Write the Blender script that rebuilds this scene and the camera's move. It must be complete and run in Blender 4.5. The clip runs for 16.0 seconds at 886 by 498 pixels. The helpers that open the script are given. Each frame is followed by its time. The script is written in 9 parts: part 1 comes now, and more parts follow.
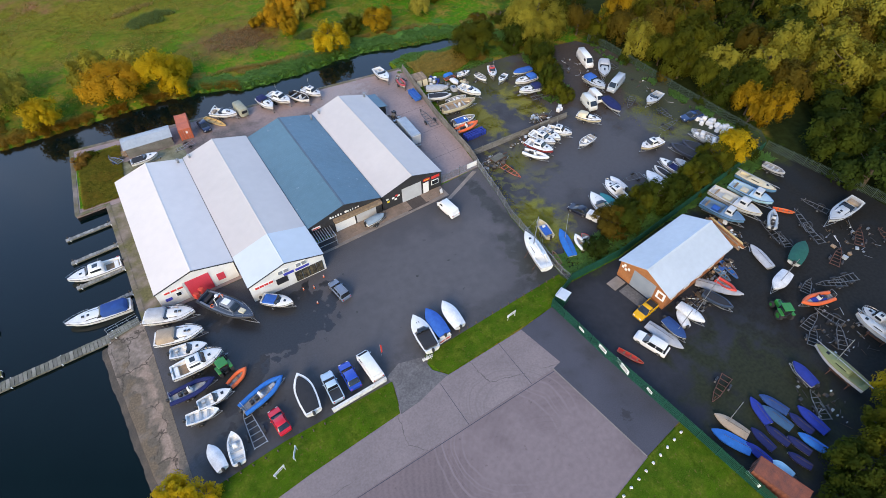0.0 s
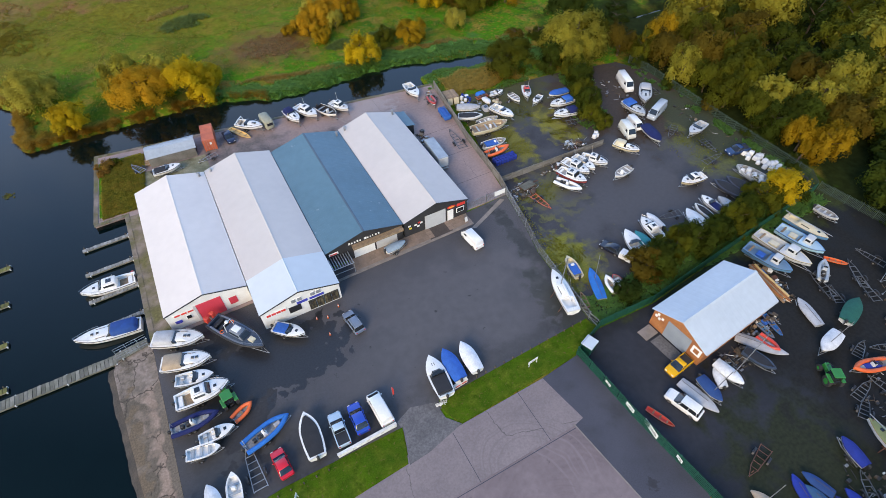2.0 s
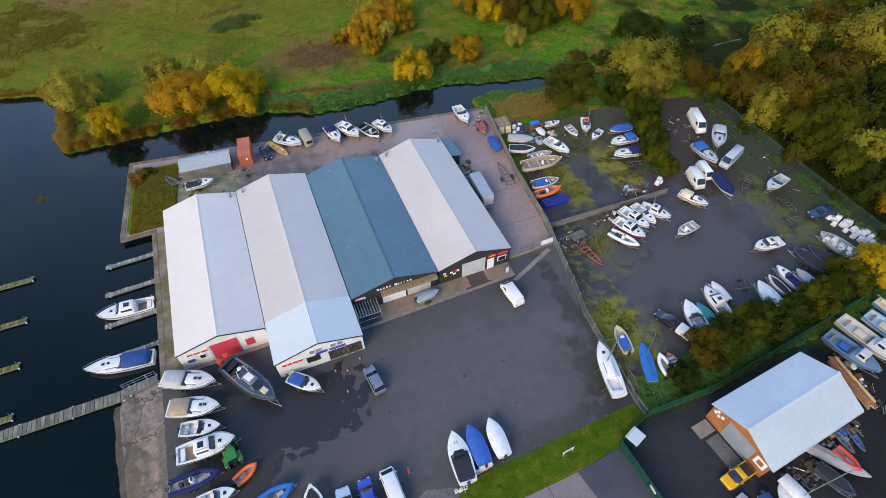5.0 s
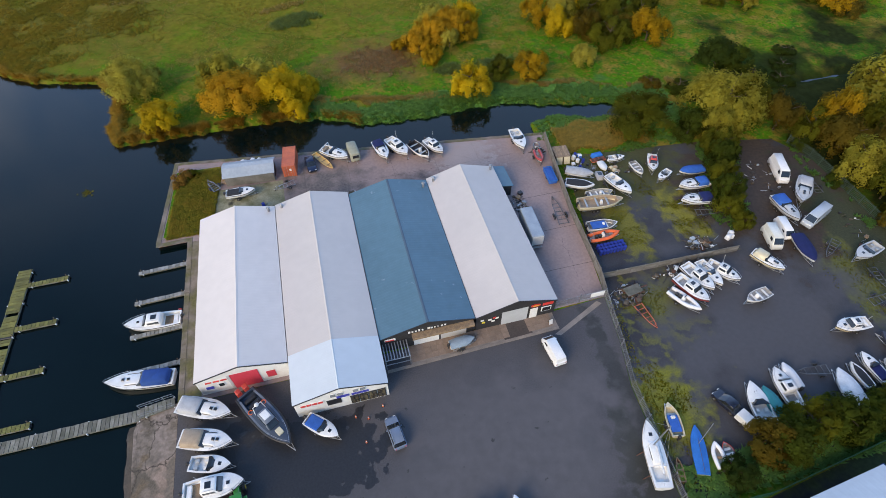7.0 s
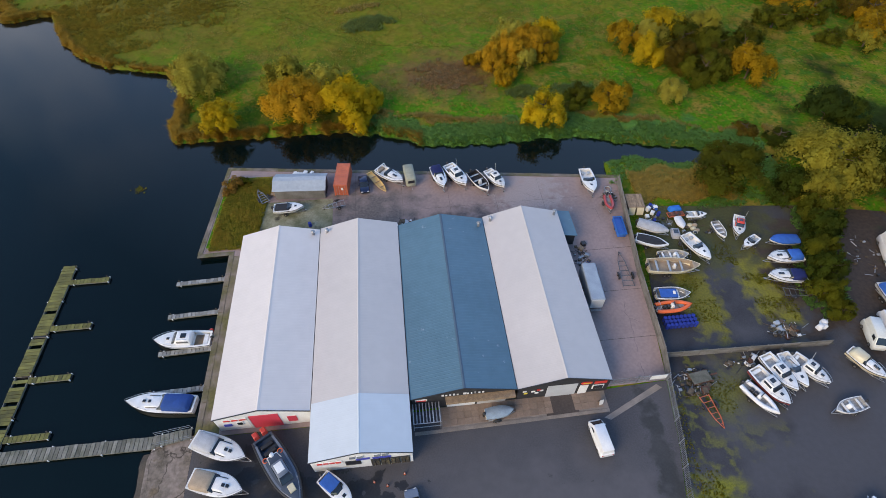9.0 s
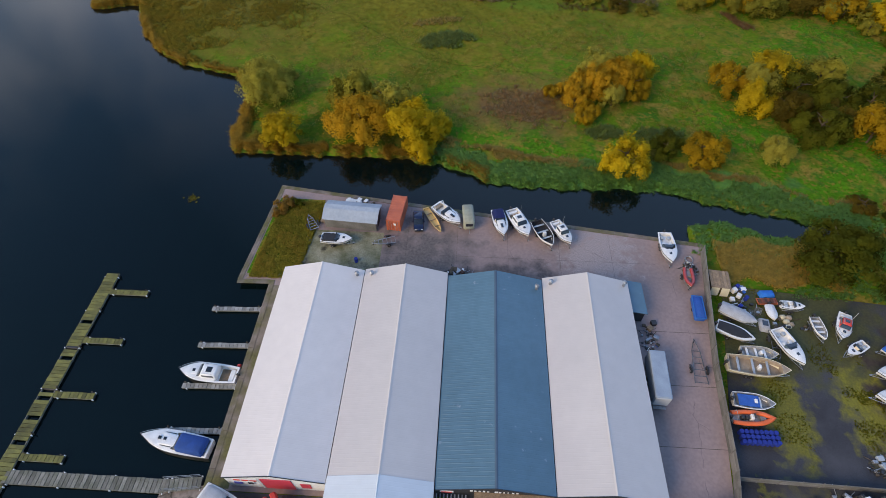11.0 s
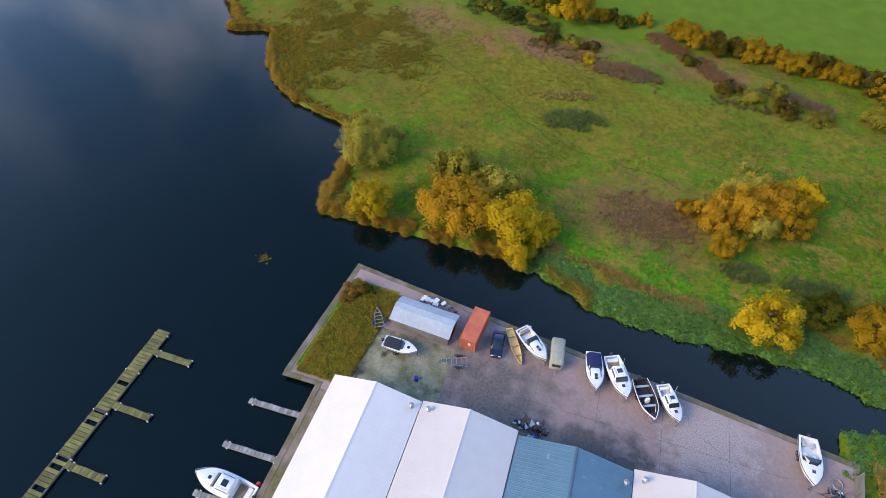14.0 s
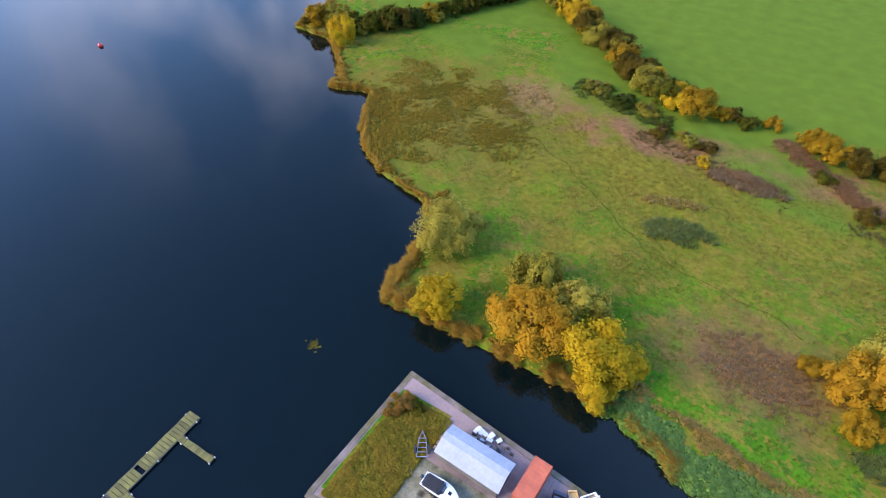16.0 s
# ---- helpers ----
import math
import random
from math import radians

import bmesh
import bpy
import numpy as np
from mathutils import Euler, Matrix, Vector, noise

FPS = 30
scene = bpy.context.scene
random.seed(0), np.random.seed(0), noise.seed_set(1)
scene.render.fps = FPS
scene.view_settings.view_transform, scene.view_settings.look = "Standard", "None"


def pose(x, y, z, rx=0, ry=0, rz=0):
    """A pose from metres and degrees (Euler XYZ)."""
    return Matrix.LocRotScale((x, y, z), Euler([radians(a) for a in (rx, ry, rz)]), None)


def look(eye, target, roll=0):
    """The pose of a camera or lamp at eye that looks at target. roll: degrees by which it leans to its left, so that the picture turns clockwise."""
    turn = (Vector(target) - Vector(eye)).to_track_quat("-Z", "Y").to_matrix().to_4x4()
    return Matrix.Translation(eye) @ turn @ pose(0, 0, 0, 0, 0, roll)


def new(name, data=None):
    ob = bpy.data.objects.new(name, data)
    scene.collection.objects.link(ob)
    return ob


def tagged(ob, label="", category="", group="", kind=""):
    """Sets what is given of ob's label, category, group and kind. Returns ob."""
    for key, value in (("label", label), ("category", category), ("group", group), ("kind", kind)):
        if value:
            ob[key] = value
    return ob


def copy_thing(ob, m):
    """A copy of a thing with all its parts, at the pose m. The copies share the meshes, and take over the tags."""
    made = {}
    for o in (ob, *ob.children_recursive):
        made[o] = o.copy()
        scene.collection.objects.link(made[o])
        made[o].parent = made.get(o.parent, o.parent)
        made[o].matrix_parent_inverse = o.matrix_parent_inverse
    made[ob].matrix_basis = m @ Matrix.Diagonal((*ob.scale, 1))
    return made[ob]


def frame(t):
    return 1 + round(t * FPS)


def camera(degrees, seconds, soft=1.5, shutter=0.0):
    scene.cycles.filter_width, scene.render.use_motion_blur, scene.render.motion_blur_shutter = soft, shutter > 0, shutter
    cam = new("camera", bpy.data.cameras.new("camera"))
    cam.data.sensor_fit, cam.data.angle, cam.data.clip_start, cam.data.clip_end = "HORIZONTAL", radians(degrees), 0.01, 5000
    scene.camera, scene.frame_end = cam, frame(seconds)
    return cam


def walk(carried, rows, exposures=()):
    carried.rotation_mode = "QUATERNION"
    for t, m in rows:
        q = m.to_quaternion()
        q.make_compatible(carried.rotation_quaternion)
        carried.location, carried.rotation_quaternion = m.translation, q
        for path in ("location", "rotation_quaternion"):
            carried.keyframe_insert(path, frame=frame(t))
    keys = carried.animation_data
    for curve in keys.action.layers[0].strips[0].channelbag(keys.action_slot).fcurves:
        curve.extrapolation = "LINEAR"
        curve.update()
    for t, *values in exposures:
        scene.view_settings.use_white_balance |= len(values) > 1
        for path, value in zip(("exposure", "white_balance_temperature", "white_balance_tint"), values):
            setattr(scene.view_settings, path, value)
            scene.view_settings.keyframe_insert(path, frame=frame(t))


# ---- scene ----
cam = camera(80.0, 16.0, soft=0.8)
PATH = [
    (0, (0.888, -0.32, 68.275), (1.581, 0.801, 66.77), -1.4),
    (0.5, (1.887, 1.045, 68.36), (2.575, 2.171, 66.857), -1.4),
    (1, (2.944, 2.517, 68.471), (3.621, 3.647, 66.966), -1.4),
    (1.5, (3.847, 3.936, 68.482), (4.495, 5.084, 66.979), -1.4),
    (2, (4.77, 5.337, 68.457), (5.385, 6.508, 66.956), -1.3),
    (2.5, (5.6, 6.942, 68.44), (6.188, 8.126, 66.939), -1.2),
    (3, (6.539, 8.548, 68.483), (7.1, 9.742, 66.98), -1.1),
    (3.5, (7.416, 10.358, 68.525), (7.958, 11.558, 67.02), -1.0),
    (4, (8.289, 12.16, 68.658), (8.815, 13.363, 67.15), -1.0),
    (6.5, (12.788, 22.699, 68.851), (13.148, 23.938, 67.323), -0.9),
    (7, (13.444, 25.047, 68.983), (13.76, 26.293, 67.451), -0.8),
    (7.5, (13.996, 27.539, 69.06), (14.268, 28.791, 67.524), -0.6),
    (8, (14.635, 30.213, 69.127), (14.86, 31.467, 67.585), -0.6),
    (8.5, (15.246, 32.985, 69.103), (15.421, 34.241, 67.557), -0.6),
    (9, (15.642, 35.739, 69.114), (15.766, 36.998, 67.565), -0.5),
    (11.5, (16.512, 50.783, 68.832), (16.383, 52.027, 67.272), -0.5),
    (12, (15.984, 53.907, 68.798), (15.815, 55.143, 67.235), -0.1),
    (12.5, (15.516, 57.174, 68.829), (15.294, 58.399, 67.264), 0.0),
    (13, (15.004, 60.668, 68.833), (14.724, 61.888, 67.273), -0.1),
    (13.5, (14.048, 63.971, 68.727), (13.707, 65.208, 67.193), 0.1),
    (14, (13.077, 67.382, 68.556), (12.667, 68.631, 67.049), 0.2),
    (14.5, (11.989, 70.803, 68.593), (11.509, 72.059, 67.113), 0.2),
    (15, (10.767, 74.105, 68.627), (10.211, 75.362, 67.174), 0.3),
    (15.5, (9.453, 77.311, 68.624), (8.821, 78.565, 67.2), 0.4),
    (16, (7.829, 80.518, 68.607), (7.118, 81.763, 67.213), 0.5),
]
walk(cam, [(t, look(eye, target, roll)) for t, eye, target, roll in PATH],
     exposures=((0, 1.21, 7400, 7), (4, 1.05, 7400, 7), (8, 0.93, 7450, 8), (11.4, 0.76, 7450, 9), (12.4, 0.87, 7450, 9), (13.5, 1.19, 7100, 11), (14.5, 1.39, 6950, 14), (16, 1.74, 6550, 20)))

# ---- light: a soft evening sky with broken cloud, a weak low sun in the west ----
SUN_AZ, SUN_EL = radians(230), radians(30)   # azimuth clockwise from +y
world = bpy.data.worlds.new("evening_sky")
scene.world = world
world.use_nodes = True
wn, wl = world.node_tree.nodes, world.node_tree.links
wn.clear()
sky = wn.new("ShaderNodeTexSky")
sky.sky_type = "NISHITA"
sky.sun_disc = False
sky.sun_elevation, sky.sun_rotation = SUN_EL, SUN_AZ
sky.dust_density, sky.air_density, sky.ozone_density = 0.3, 1.0, 5.0
wc = wn.new("ShaderNodeTexCoord")
cloud = wn.new("ShaderNodeTexNoise")
cloud.inputs["Scale"].default_value, cloud.inputs["Detail"].default_value = 3.2, 6
cramp = wn.new("ShaderNodeValToRGB")
cramp.color_ramp.elements[0].position, cramp.color_ramp.elements[1].position = 0.45, 0.72
cmix = wn.new("ShaderNodeMix")
cmix.data_type = "RGBA"
cmix.inputs[7].default_value = (7.0, 7.4, 8.8, 1)
bg, wout = wn.new("ShaderNodeBackground"), wn.new("ShaderNodeOutputWorld")
bg.inputs["Strength"].default_value = 0.146
wl.new(wc.outputs["Generated"], cloud.inputs["Vector"])
wl.new(cloud.outputs["Fac"], cramp.inputs["Fac"])
sep, low_only, cmul = wn.new("ShaderNodeSeparateXYZ"), wn.new("ShaderNodeMapRange"), wn.new("ShaderNodeMath")
low_only.inputs["From Min"].default_value, low_only.inputs["From Max"].default_value = 0.62, 0.32
cmul.operation = "MULTIPLY"
wl.new(wc.outputs["Generated"], sep.inputs[0])
wl.new(sep.outputs["Z"], low_only.inputs["Value"])
wl.new(cramp.outputs["Color"], cmul.inputs[0])
wl.new(low_only.outputs[0], cmul.inputs[1])
north, nmul, veil = wn.new("ShaderNodeMapRange"), wn.new("ShaderNodeMath"), wn.new("ShaderNodeMix")
north.inputs["From Min"].default_value, north.inputs["From Max"].default_value = 0.2, 0.62
vfac = wn.new("ShaderNodeMapRange")
vfac.inputs["From Min"].default_value, vfac.inputs["From Max"].default_value, vfac.inputs["To Max"].default_value = 0.35, 0.72, 0.75
nmul.operation, veil.data_type = "MULTIPLY", "RGBA"
veil.inputs[7].default_value = (2.6, 4.4, 8.8, 1)
blue = wn.new("ShaderNodeHueSaturation")
blue.inputs["Saturation"].default_value = 1.05
wl.new(sep.outputs["Y"], north.inputs["Value"])
side = wn.new("ShaderNodeMath")
side.operation, side.inputs[1].default_value = "MULTIPLY_ADD", 0.5
wl.new(sep.outputs["X"], side.inputs[0])
wl.new(sep.outputs["Y"], side.inputs[2])
wl.new(side.outputs[0], vfac.inputs["Value"])
wl.new(cmul.outputs[0], nmul.inputs[0])
wl.new(north.outputs[0], nmul.inputs[1])
wl.new(nmul.outputs[0], cmix.inputs[0])
wl.new(sky.outputs["Color"], blue.inputs["Color"])
wl.new(blue.outputs["Color"], veil.inputs[6])
wl.new(vfac.outputs[0], veil.inputs[0])
wl.new(veil.outputs[2], cmix.inputs[6])
wl.new(cmix.outputs[2], bg.inputs["Color"])
wl.new(bg.outputs["Background"], wout.inputs["Surface"])
sun = new("sun", bpy.data.lights.new("sun", "SUN"))
sun.data.energy, sun.data.angle, sun.data.color = 1.68, radians(34), (1.0, 0.8, 0.58)
sun.matrix_world = look((math.sin(SUN_AZ) * math.cos(SUN_EL) * 300, math.cos(SUN_AZ) * math.cos(SUN_EL) * 300, math.sin(SUN_EL) * 300), (0, 0, 0))


# ---- materials ----
def mat(name, a, b=None, scale=0.6, fine=14.0, rough=0.6, metal=0.0, bump=0.15, amount=0.25, vary=0.0, spec=0.5, island=0.0, coord="Object"):
    """Two colours mixed by a coarse and a fine noise; vary shifts the brightness from object to object."""
    m = bpy.data.materials.new(name)
    m.use_nodes = True
    n, l = m.node_tree.nodes, m.node_tree.links
    p = n["Principled BSDF"]
    b = b or tuple(c * 0.72 for c in a)
    tc = n.new("ShaderNodeTexCoord")
    big, small = n.new("ShaderNodeTexNoise"), n.new("ShaderNodeTexNoise")
    big.inputs["Scale"].default_value, big.inputs["Detail"].default_value = scale, 5
    small.inputs["Scale"].default_value, small.inputs["Detail"].default_value = fine, 3
    shift = n.new("ShaderNodeVectorMath")
    info = n.new("ShaderNodeObjectInfo")
    span = n.new("ShaderNodeMath")
    span.operation, span.inputs[1].default_value = "MULTIPLY", 40.0
    l.new(info.outputs["Random"], span.inputs[0])
    l.new(tc.outputs[coord], shift.inputs[0])
    l.new(span.outputs[0], shift.inputs[1])
    for t in (big, small):
        l.new(shift.outputs[0], t.inputs["Vector"])
    ramp = n.new("ShaderNodeValToRGB")
    ramp.color_ramp.elements[0].position, ramp.color_ramp.elements[1].position = 0.35, 0.68
    ramp.color_ramp.elements[0].color, ramp.color_ramp.elements[1].color = (*b, 1), (*a, 1)
    l.new(big.outputs["Fac"], ramp.inputs["Fac"])
    hue = n.new("ShaderNodeHueSaturation")
    l.new(ramp.outputs["Color"], hue.inputs["Color"])
    val = n.new("ShaderNodeMapRange")
    val.inputs["To Min"].default_value, val.inputs["To Max"].default_value = 1 - amount, 1 + amount
    val.inputs["From Min"].default_value, val.inputs["From Max"].default_value = 0.3, 0.7
    l.new(small.outputs["Fac"], val.inputs["Value"])
    last = val.outputs[0]
    for source, amt in ((info.outputs["Random"], vary), (n.new("ShaderNodeNewGeometry").outputs["Random Per Island"], island)):
        if amt:
            r = n.new("ShaderNodeMapRange")
            r.inputs["To Min"].default_value, r.inputs["To Max"].default_value = 1 - amt, 1 + amt
            l.new(source, r.inputs["Value"])
            mul = n.new("ShaderNodeMath")
            mul.operation = "MULTIPLY"
            l.new(last, mul.inputs[0])
            l.new(r.outputs[0], mul.inputs[1])
            last = mul.outputs[0]
    l.new(last, hue.inputs["Value"])
    l.new(hue.outputs["Color"], p.inputs["Base Color"])
    p.inputs["Roughness"].default_value, p.inputs["Metallic"].default_value = rough, metal
    p.inputs["Specular IOR Level"].default_value = spec
    if bump:
        bn = n.new("ShaderNodeBump")
        bn.inputs["Strength"].default_value, bn.inputs["Distance"].default_value = bump, 0.05
        l.new(small.outputs["Fac"], bn.inputs["Height"])
        l.new(bn.outputs["Normal"], p.inputs["Normal"])
    return m


def patch(m, colour, centre, radius, scale=0.35, cut=0.5, soft=0.08, rough=None, stretch=(1, 1), mottle=0.28):
    """Adds a patch of colour, such as a stain, with a broken outline round a centre in the object's plan (radius 0:
    anywhere that the noise allows).
    """
    n, l = m.node_tree.nodes, m.node_tree.links
    p = n["Principled BSDF"]
    base = p.inputs["Base Color"].links[0].from_socket
    tc = n.new("ShaderNodeTexCoord")
    no = n.new("ShaderNodeTexNoise")
    no.inputs["Scale"].default_value, no.inputs["Detail"].default_value = scale, 5
    l.new(tc.outputs["Object"], no.inputs["Vector"])
    fac = no.outputs["Fac"]
    if radius:
        off = n.new("ShaderNodeVectorMath")
        off.operation, off.inputs[1].default_value = "SUBTRACT", (centre[0], centre[1], 0)
        sc = n.new("ShaderNodeVectorMath")
        sc.operation, sc.inputs[1].default_value = "MULTIPLY", (1 / (radius * stretch[0]), 1 / (radius * stretch[1]), 0)
        ln = n.new("ShaderNodeVectorMath")
        ln.operation = "LENGTH"
        l.new(tc.outputs["Object"], off.inputs[0])
        l.new(off.outputs[0], sc.inputs[0])
        l.new(sc.outputs[0], ln.inputs[0])
        ma = n.new("ShaderNodeMath")
        ma.operation, ma.inputs[1].default_value = "MULTIPLY_ADD", -0.45
        l.new(ln.outputs["Value"], ma.inputs[0])
        ad = n.new("ShaderNodeMath")
        ad.inputs[1].default_value = 0.45
        l.new(fac, ma.inputs[2])
        l.new(ma.outputs[0], ad.inputs[0])
        fac = ad.outputs[0]
    mr = n.new("ShaderNodeMapRange")
    mr.inputs["From Min"].default_value, mr.inputs["From Max"].default_value = cut - soft, cut + soft
    l.new(fac, mr.inputs["Value"])
    mx = n.new("ShaderNodeMix")
    mx.data_type = "RGBA"
    mott, mramp = n.new("ShaderNodeTexNoise"), n.new("ShaderNodeValToRGB")
    mott.inputs["Scale"].default_value, mott.inputs["Detail"].default_value = scale * 7, 4
    l.new(tc.outputs["Object"], mott.inputs["Vector"])
    mramp.color_ramp.elements[0].position, mramp.color_ramp.elements[1].position = 0.3, 0.7
    mramp.color_ramp.elements[0].color = (*[c * (1 - mottle) for c in colour], 1)
    mramp.color_ramp.elements[1].color = (*[c * (1 + mottle) for c in colour], 1)
    l.new(mott.outputs["Fac"], mramp.inputs["Fac"])
    l.new(mramp.outputs["Color"], mx.inputs[7])
    l.new(mr.outputs[0], mx.inputs[0])
    l.new(base, mx.inputs[6])
    l.new(mx.outputs[2], p.inputs["Base Color"])
    if rough is not None:
        rr = n.new("ShaderNodeMapRange")
        rr.inputs["To Min"].default_value, rr.inputs["To Max"].default_value = p.inputs["Roughness"].default_value, rough
        l.new(mr.outputs[0], rr.inputs["Value"])
        l.new(rr.outputs[0], p.inputs["Roughness"])
    return m


def gel(name, c, rough=0.3):
    return mat(name, c, tuple(v * 0.86 for v in c), scale=0.8, fine=9, rough=rough, bump=0.03, amount=0.06, vary=0.06)


def canvas(name, c):
    return mat(name, c, tuple(v * 0.82 for v in c), scale=1.3, fine=7, rough=0.85, bump=0.4, amount=0.09, vary=0.1)


M_white_gel, M_cream, M_grey_gel = gel("white_gelcoat", (0.78, 0.78, 0.76)), gel("cream_gelcoat", (0.62, 0.55, 0.38)), gel("grey_gelcoat", (0.36, 0.4, 0.43))
M_red_gel, M_pale_blue, M_mid_blue = gel("red_gelcoat", (0.6, 0.06, 0.04)), gel("pale_blue_paint", (0.35, 0.58, 0.72)), gel("mid_blue_paint", (0.1, 0.24, 0.42))
M_red_dull, M_sage, M_orange, M_yellow_paint = gel("dull_red_paint", (0.35, 0.05, 0.05)), gel("sage_paint", (0.17, 0.2, 0.085), 0.6), gel("orange_paint", (0.75, 0.14, 0.04), 0.5), gel("yellow_paint", (0.68, 0.48, 0.2), 0.5)
M_slate_hull, M_antifoul = gel("slate_hull_paint", (0.045, 0.065, 0.1), 0.55), gel("dark_antifouling", (0.05, 0.06, 0.09), 0.7)
M_grey_canvas, M_beige_canvas, M_white_cover = canvas("grey_canvas", (0.42, 0.43, 0.45)), canvas("beige_canvas", (0.36, 0.28, 0.2)), canvas("white_cover", (0.72, 0.73, 0.74))
M_black_cover, M_blue_cover, M_teal_cover = canvas("black_cover", (0.022, 0.023, 0.028)), canvas("blue_cover", (0.02, 0.11, 0.42)), canvas("teal_cover", (0.02, 0.24, 0.27))
M_navy, M_deep_blue, M_slate_blue, M_blue_dull, M_blue_tube = canvas("navy_cover", (0.003, 0.011, 0.09)), canvas("deep_blue_cover", (0.008, 0.03, 0.26)), canvas("slate_blue_cover", (0.028, 0.095, 0.2)), canvas("faded_blue_cover", (0.015, 0.06, 0.2)), canvas("bright_blue_rubber", (0.012, 0.15, 0.5))
M_glass = mat("dark_tinted_glass", (0.02, 0.025, 0.03), (0.012, 0.015, 0.02), rough=0.06, bump=0, amount=0.05, spec=0.8)
M_black = mat("black_plastic", (0.03, 0.03, 0.032), rough=0.5, amount=0.1)
M_rubber = mat("tyre_rubber", (0.025, 0.025, 0.025), rough=0.85)
M_chrome = mat("grey_wheel_metal", (0.5, 0.5, 0.52), rough=0.35, metal=0.9, bump=0.02, amount=0.06)
M_galv = mat("galvanised_steel", (0.42, 0.44, 0.46), (0.28, 0.29, 0.3), scale=2, rough=0.5, metal=0.7, vary=0.25)
M_rust = mat("rusted_steel", (0.13, 0.055, 0.035), (0.06, 0.032, 0.024), scale=2, rough=0.85, amount=0.3, vary=0.2)
M_teak = mat("worn_timber", (0.32, 0.22, 0.13), (0.2, 0.14, 0.09), scale=2, rough=0.75, amount=0.25, vary=0.2)
M_cockpit = mat("grey_cockpit_floor", (0.34, 0.35, 0.36), (0.2, 0.2, 0.2), scale=2, rough=0.7, vary=0.3)
M_red_lens, M_lamp = gel("red_lens", (0.5, 0.02, 0.02), 0.15), gel("clear_lamp_lens", (0.7, 0.7, 0.68), 0.12)
M_bark = mat("bark", (0.12, 0.09, 0.06), (0.06, 0.045, 0.03), scale=2, rough=0.9, amount=0.3, bump=0.6)

M_roof_white = mat("white_roof_sheet", (0.69, 0.625, 0.575), (0.645, 0.585, 0.54), scale=0.1, fine=0.7, rough=0.5, amount=0.025, bump=0)
M_roof_grey = mat("pale_grey_roof_sheet", (0.55, 0.503, 0.468), (0.505, 0.465, 0.437), scale=0.1, fine=0.7, rough=0.5, amount=0.025, bump=0)
M_roof_light = mat("light_grey_roof_sheet", (0.56, 0.6, 0.625), (0.52, 0.565, 0.59), scale=0.1, fine=0.7, rough=0.5, amount=0.025, bump=0)
M_roof_blue = mat("slate_blue_roof_sheet", (0.082, 0.168, 0.225), (0.07, 0.148, 0.2), scale=0.1, fine=0.8, rough=0.5, amount=0.05, bump=0)
patch(M_roof_blue, (0.17, 0.24, 0.3), None, 0, scale=0.8, cut=0.71, soft=0.03)
M_ridge = mat("ridge_flashing", (0.5, 0.52, 0.55), scale=0.5, rough=0.45, amount=0.08)
M_wall_white = mat("white_wall_cladding", (0.72, 0.72, 0.7), (0.62, 0.62, 0.6), scale=0.5, rough=0.65, amount=0.08)
M_wall_dark = mat("dark_wall_boards", (0.03, 0.03, 0.033), (0.02, 0.02, 0.022), scale=0.6, rough=0.7, amount=0.2)
M_door_red = gel("red_shutter_paint", (0.58, 0.05, 0.08), 0.5)
M_shutter = mat("grey_roller_shutter", (0.5, 0.51, 0.52), (0.44, 0.45, 0.46), scale=0.6, rough=0.5, amount=0.06)
M_sign_red, M_sign_blue, M_sign_yellow, M_sign_white, M_sign_dark = gel("red_sign", (0.65, 0.05, 0.04)), gel("blue_sign", (0.05, 0.06, 0.4)), gel("yellow_sign", (0.75, 0.6, 0.05)), gel("white_sign", (0.8, 0.8, 0.78)), gel("dark_sign", (0.025, 0.025, 0.03))
M_orange_clad = mat("orange_brown_timber_cladding", (0.38, 0.15, 0.05), (0.28, 0.1, 0.035), scale=0.8, fine=6, rough=0.75, amount=0.2)
M_wh_roof = mat("pale_blue_white_roof_sheet", (0.5, 0.55, 0.59), (0.45, 0.5, 0.54), scale=0.15, fine=1.2, rough=0.5, amount=0.03, bump=0)
M_hut_roof = mat("blue_grey_hut_roof", (0.37, 0.41, 0.45), (0.31, 0.35, 0.39), scale=0.4, fine=2, rough=0.5, amount=0.08)
M_container = mat("orange_container_paint", (0.56, 0.14, 0.06), (0.42, 0.1, 0.05), scale=0.7, rough=0.6, amount=0.12)
M_rustbox = mat("rusty_red_container_paint", (0.24, 0.07, 0.035), (0.13, 0.045, 0.03), scale=0.9, rough=0.75, amount=0.25)

M_asphalt = mat("yard_asphalt", (0.074, 0.071, 0.077), (0.053, 0.051, 0.056), scale=0.1, fine=5, rough=0.75, amount=0.18, bump=0.25)
patch(M_asphalt, (0.03, 0.03, 0.031), (31, 36.4), 14, scale=0.4, cut=0.52, soft=0.1, rough=0.5, stretch=(1.0, 0.1), mottle=0.15)
patch(M_asphalt, (0.026, 0.026, 0.028), (2, 36.4), 14, scale=0.4, cut=0.5, soft=0.1, rough=0.5, stretch=(0.9, 0.2), mottle=0.15)
patch(M_asphalt, (0.026, 0.026, 0.028), (22.5, 38.5), 6, scale=0.5, cut=0.5, soft=0.08, rough=0.5, stretch=(0.9, 0.7), mottle=0.15)
patch(M_asphalt, (0.045, 0.045, 0.048), (-6.5, 52.0), 11, scale=0.25, cut=0.5, soft=0.12, stretch=(0.45, 1.0), mottle=0.1)
patch(M_asphalt, (0.044, 0.044, 0.047), (-5.0, 39.0), 11, scale=0.25, cut=0.48, soft=0.12, stretch=(0.9, 0.6), mottle=0.1)
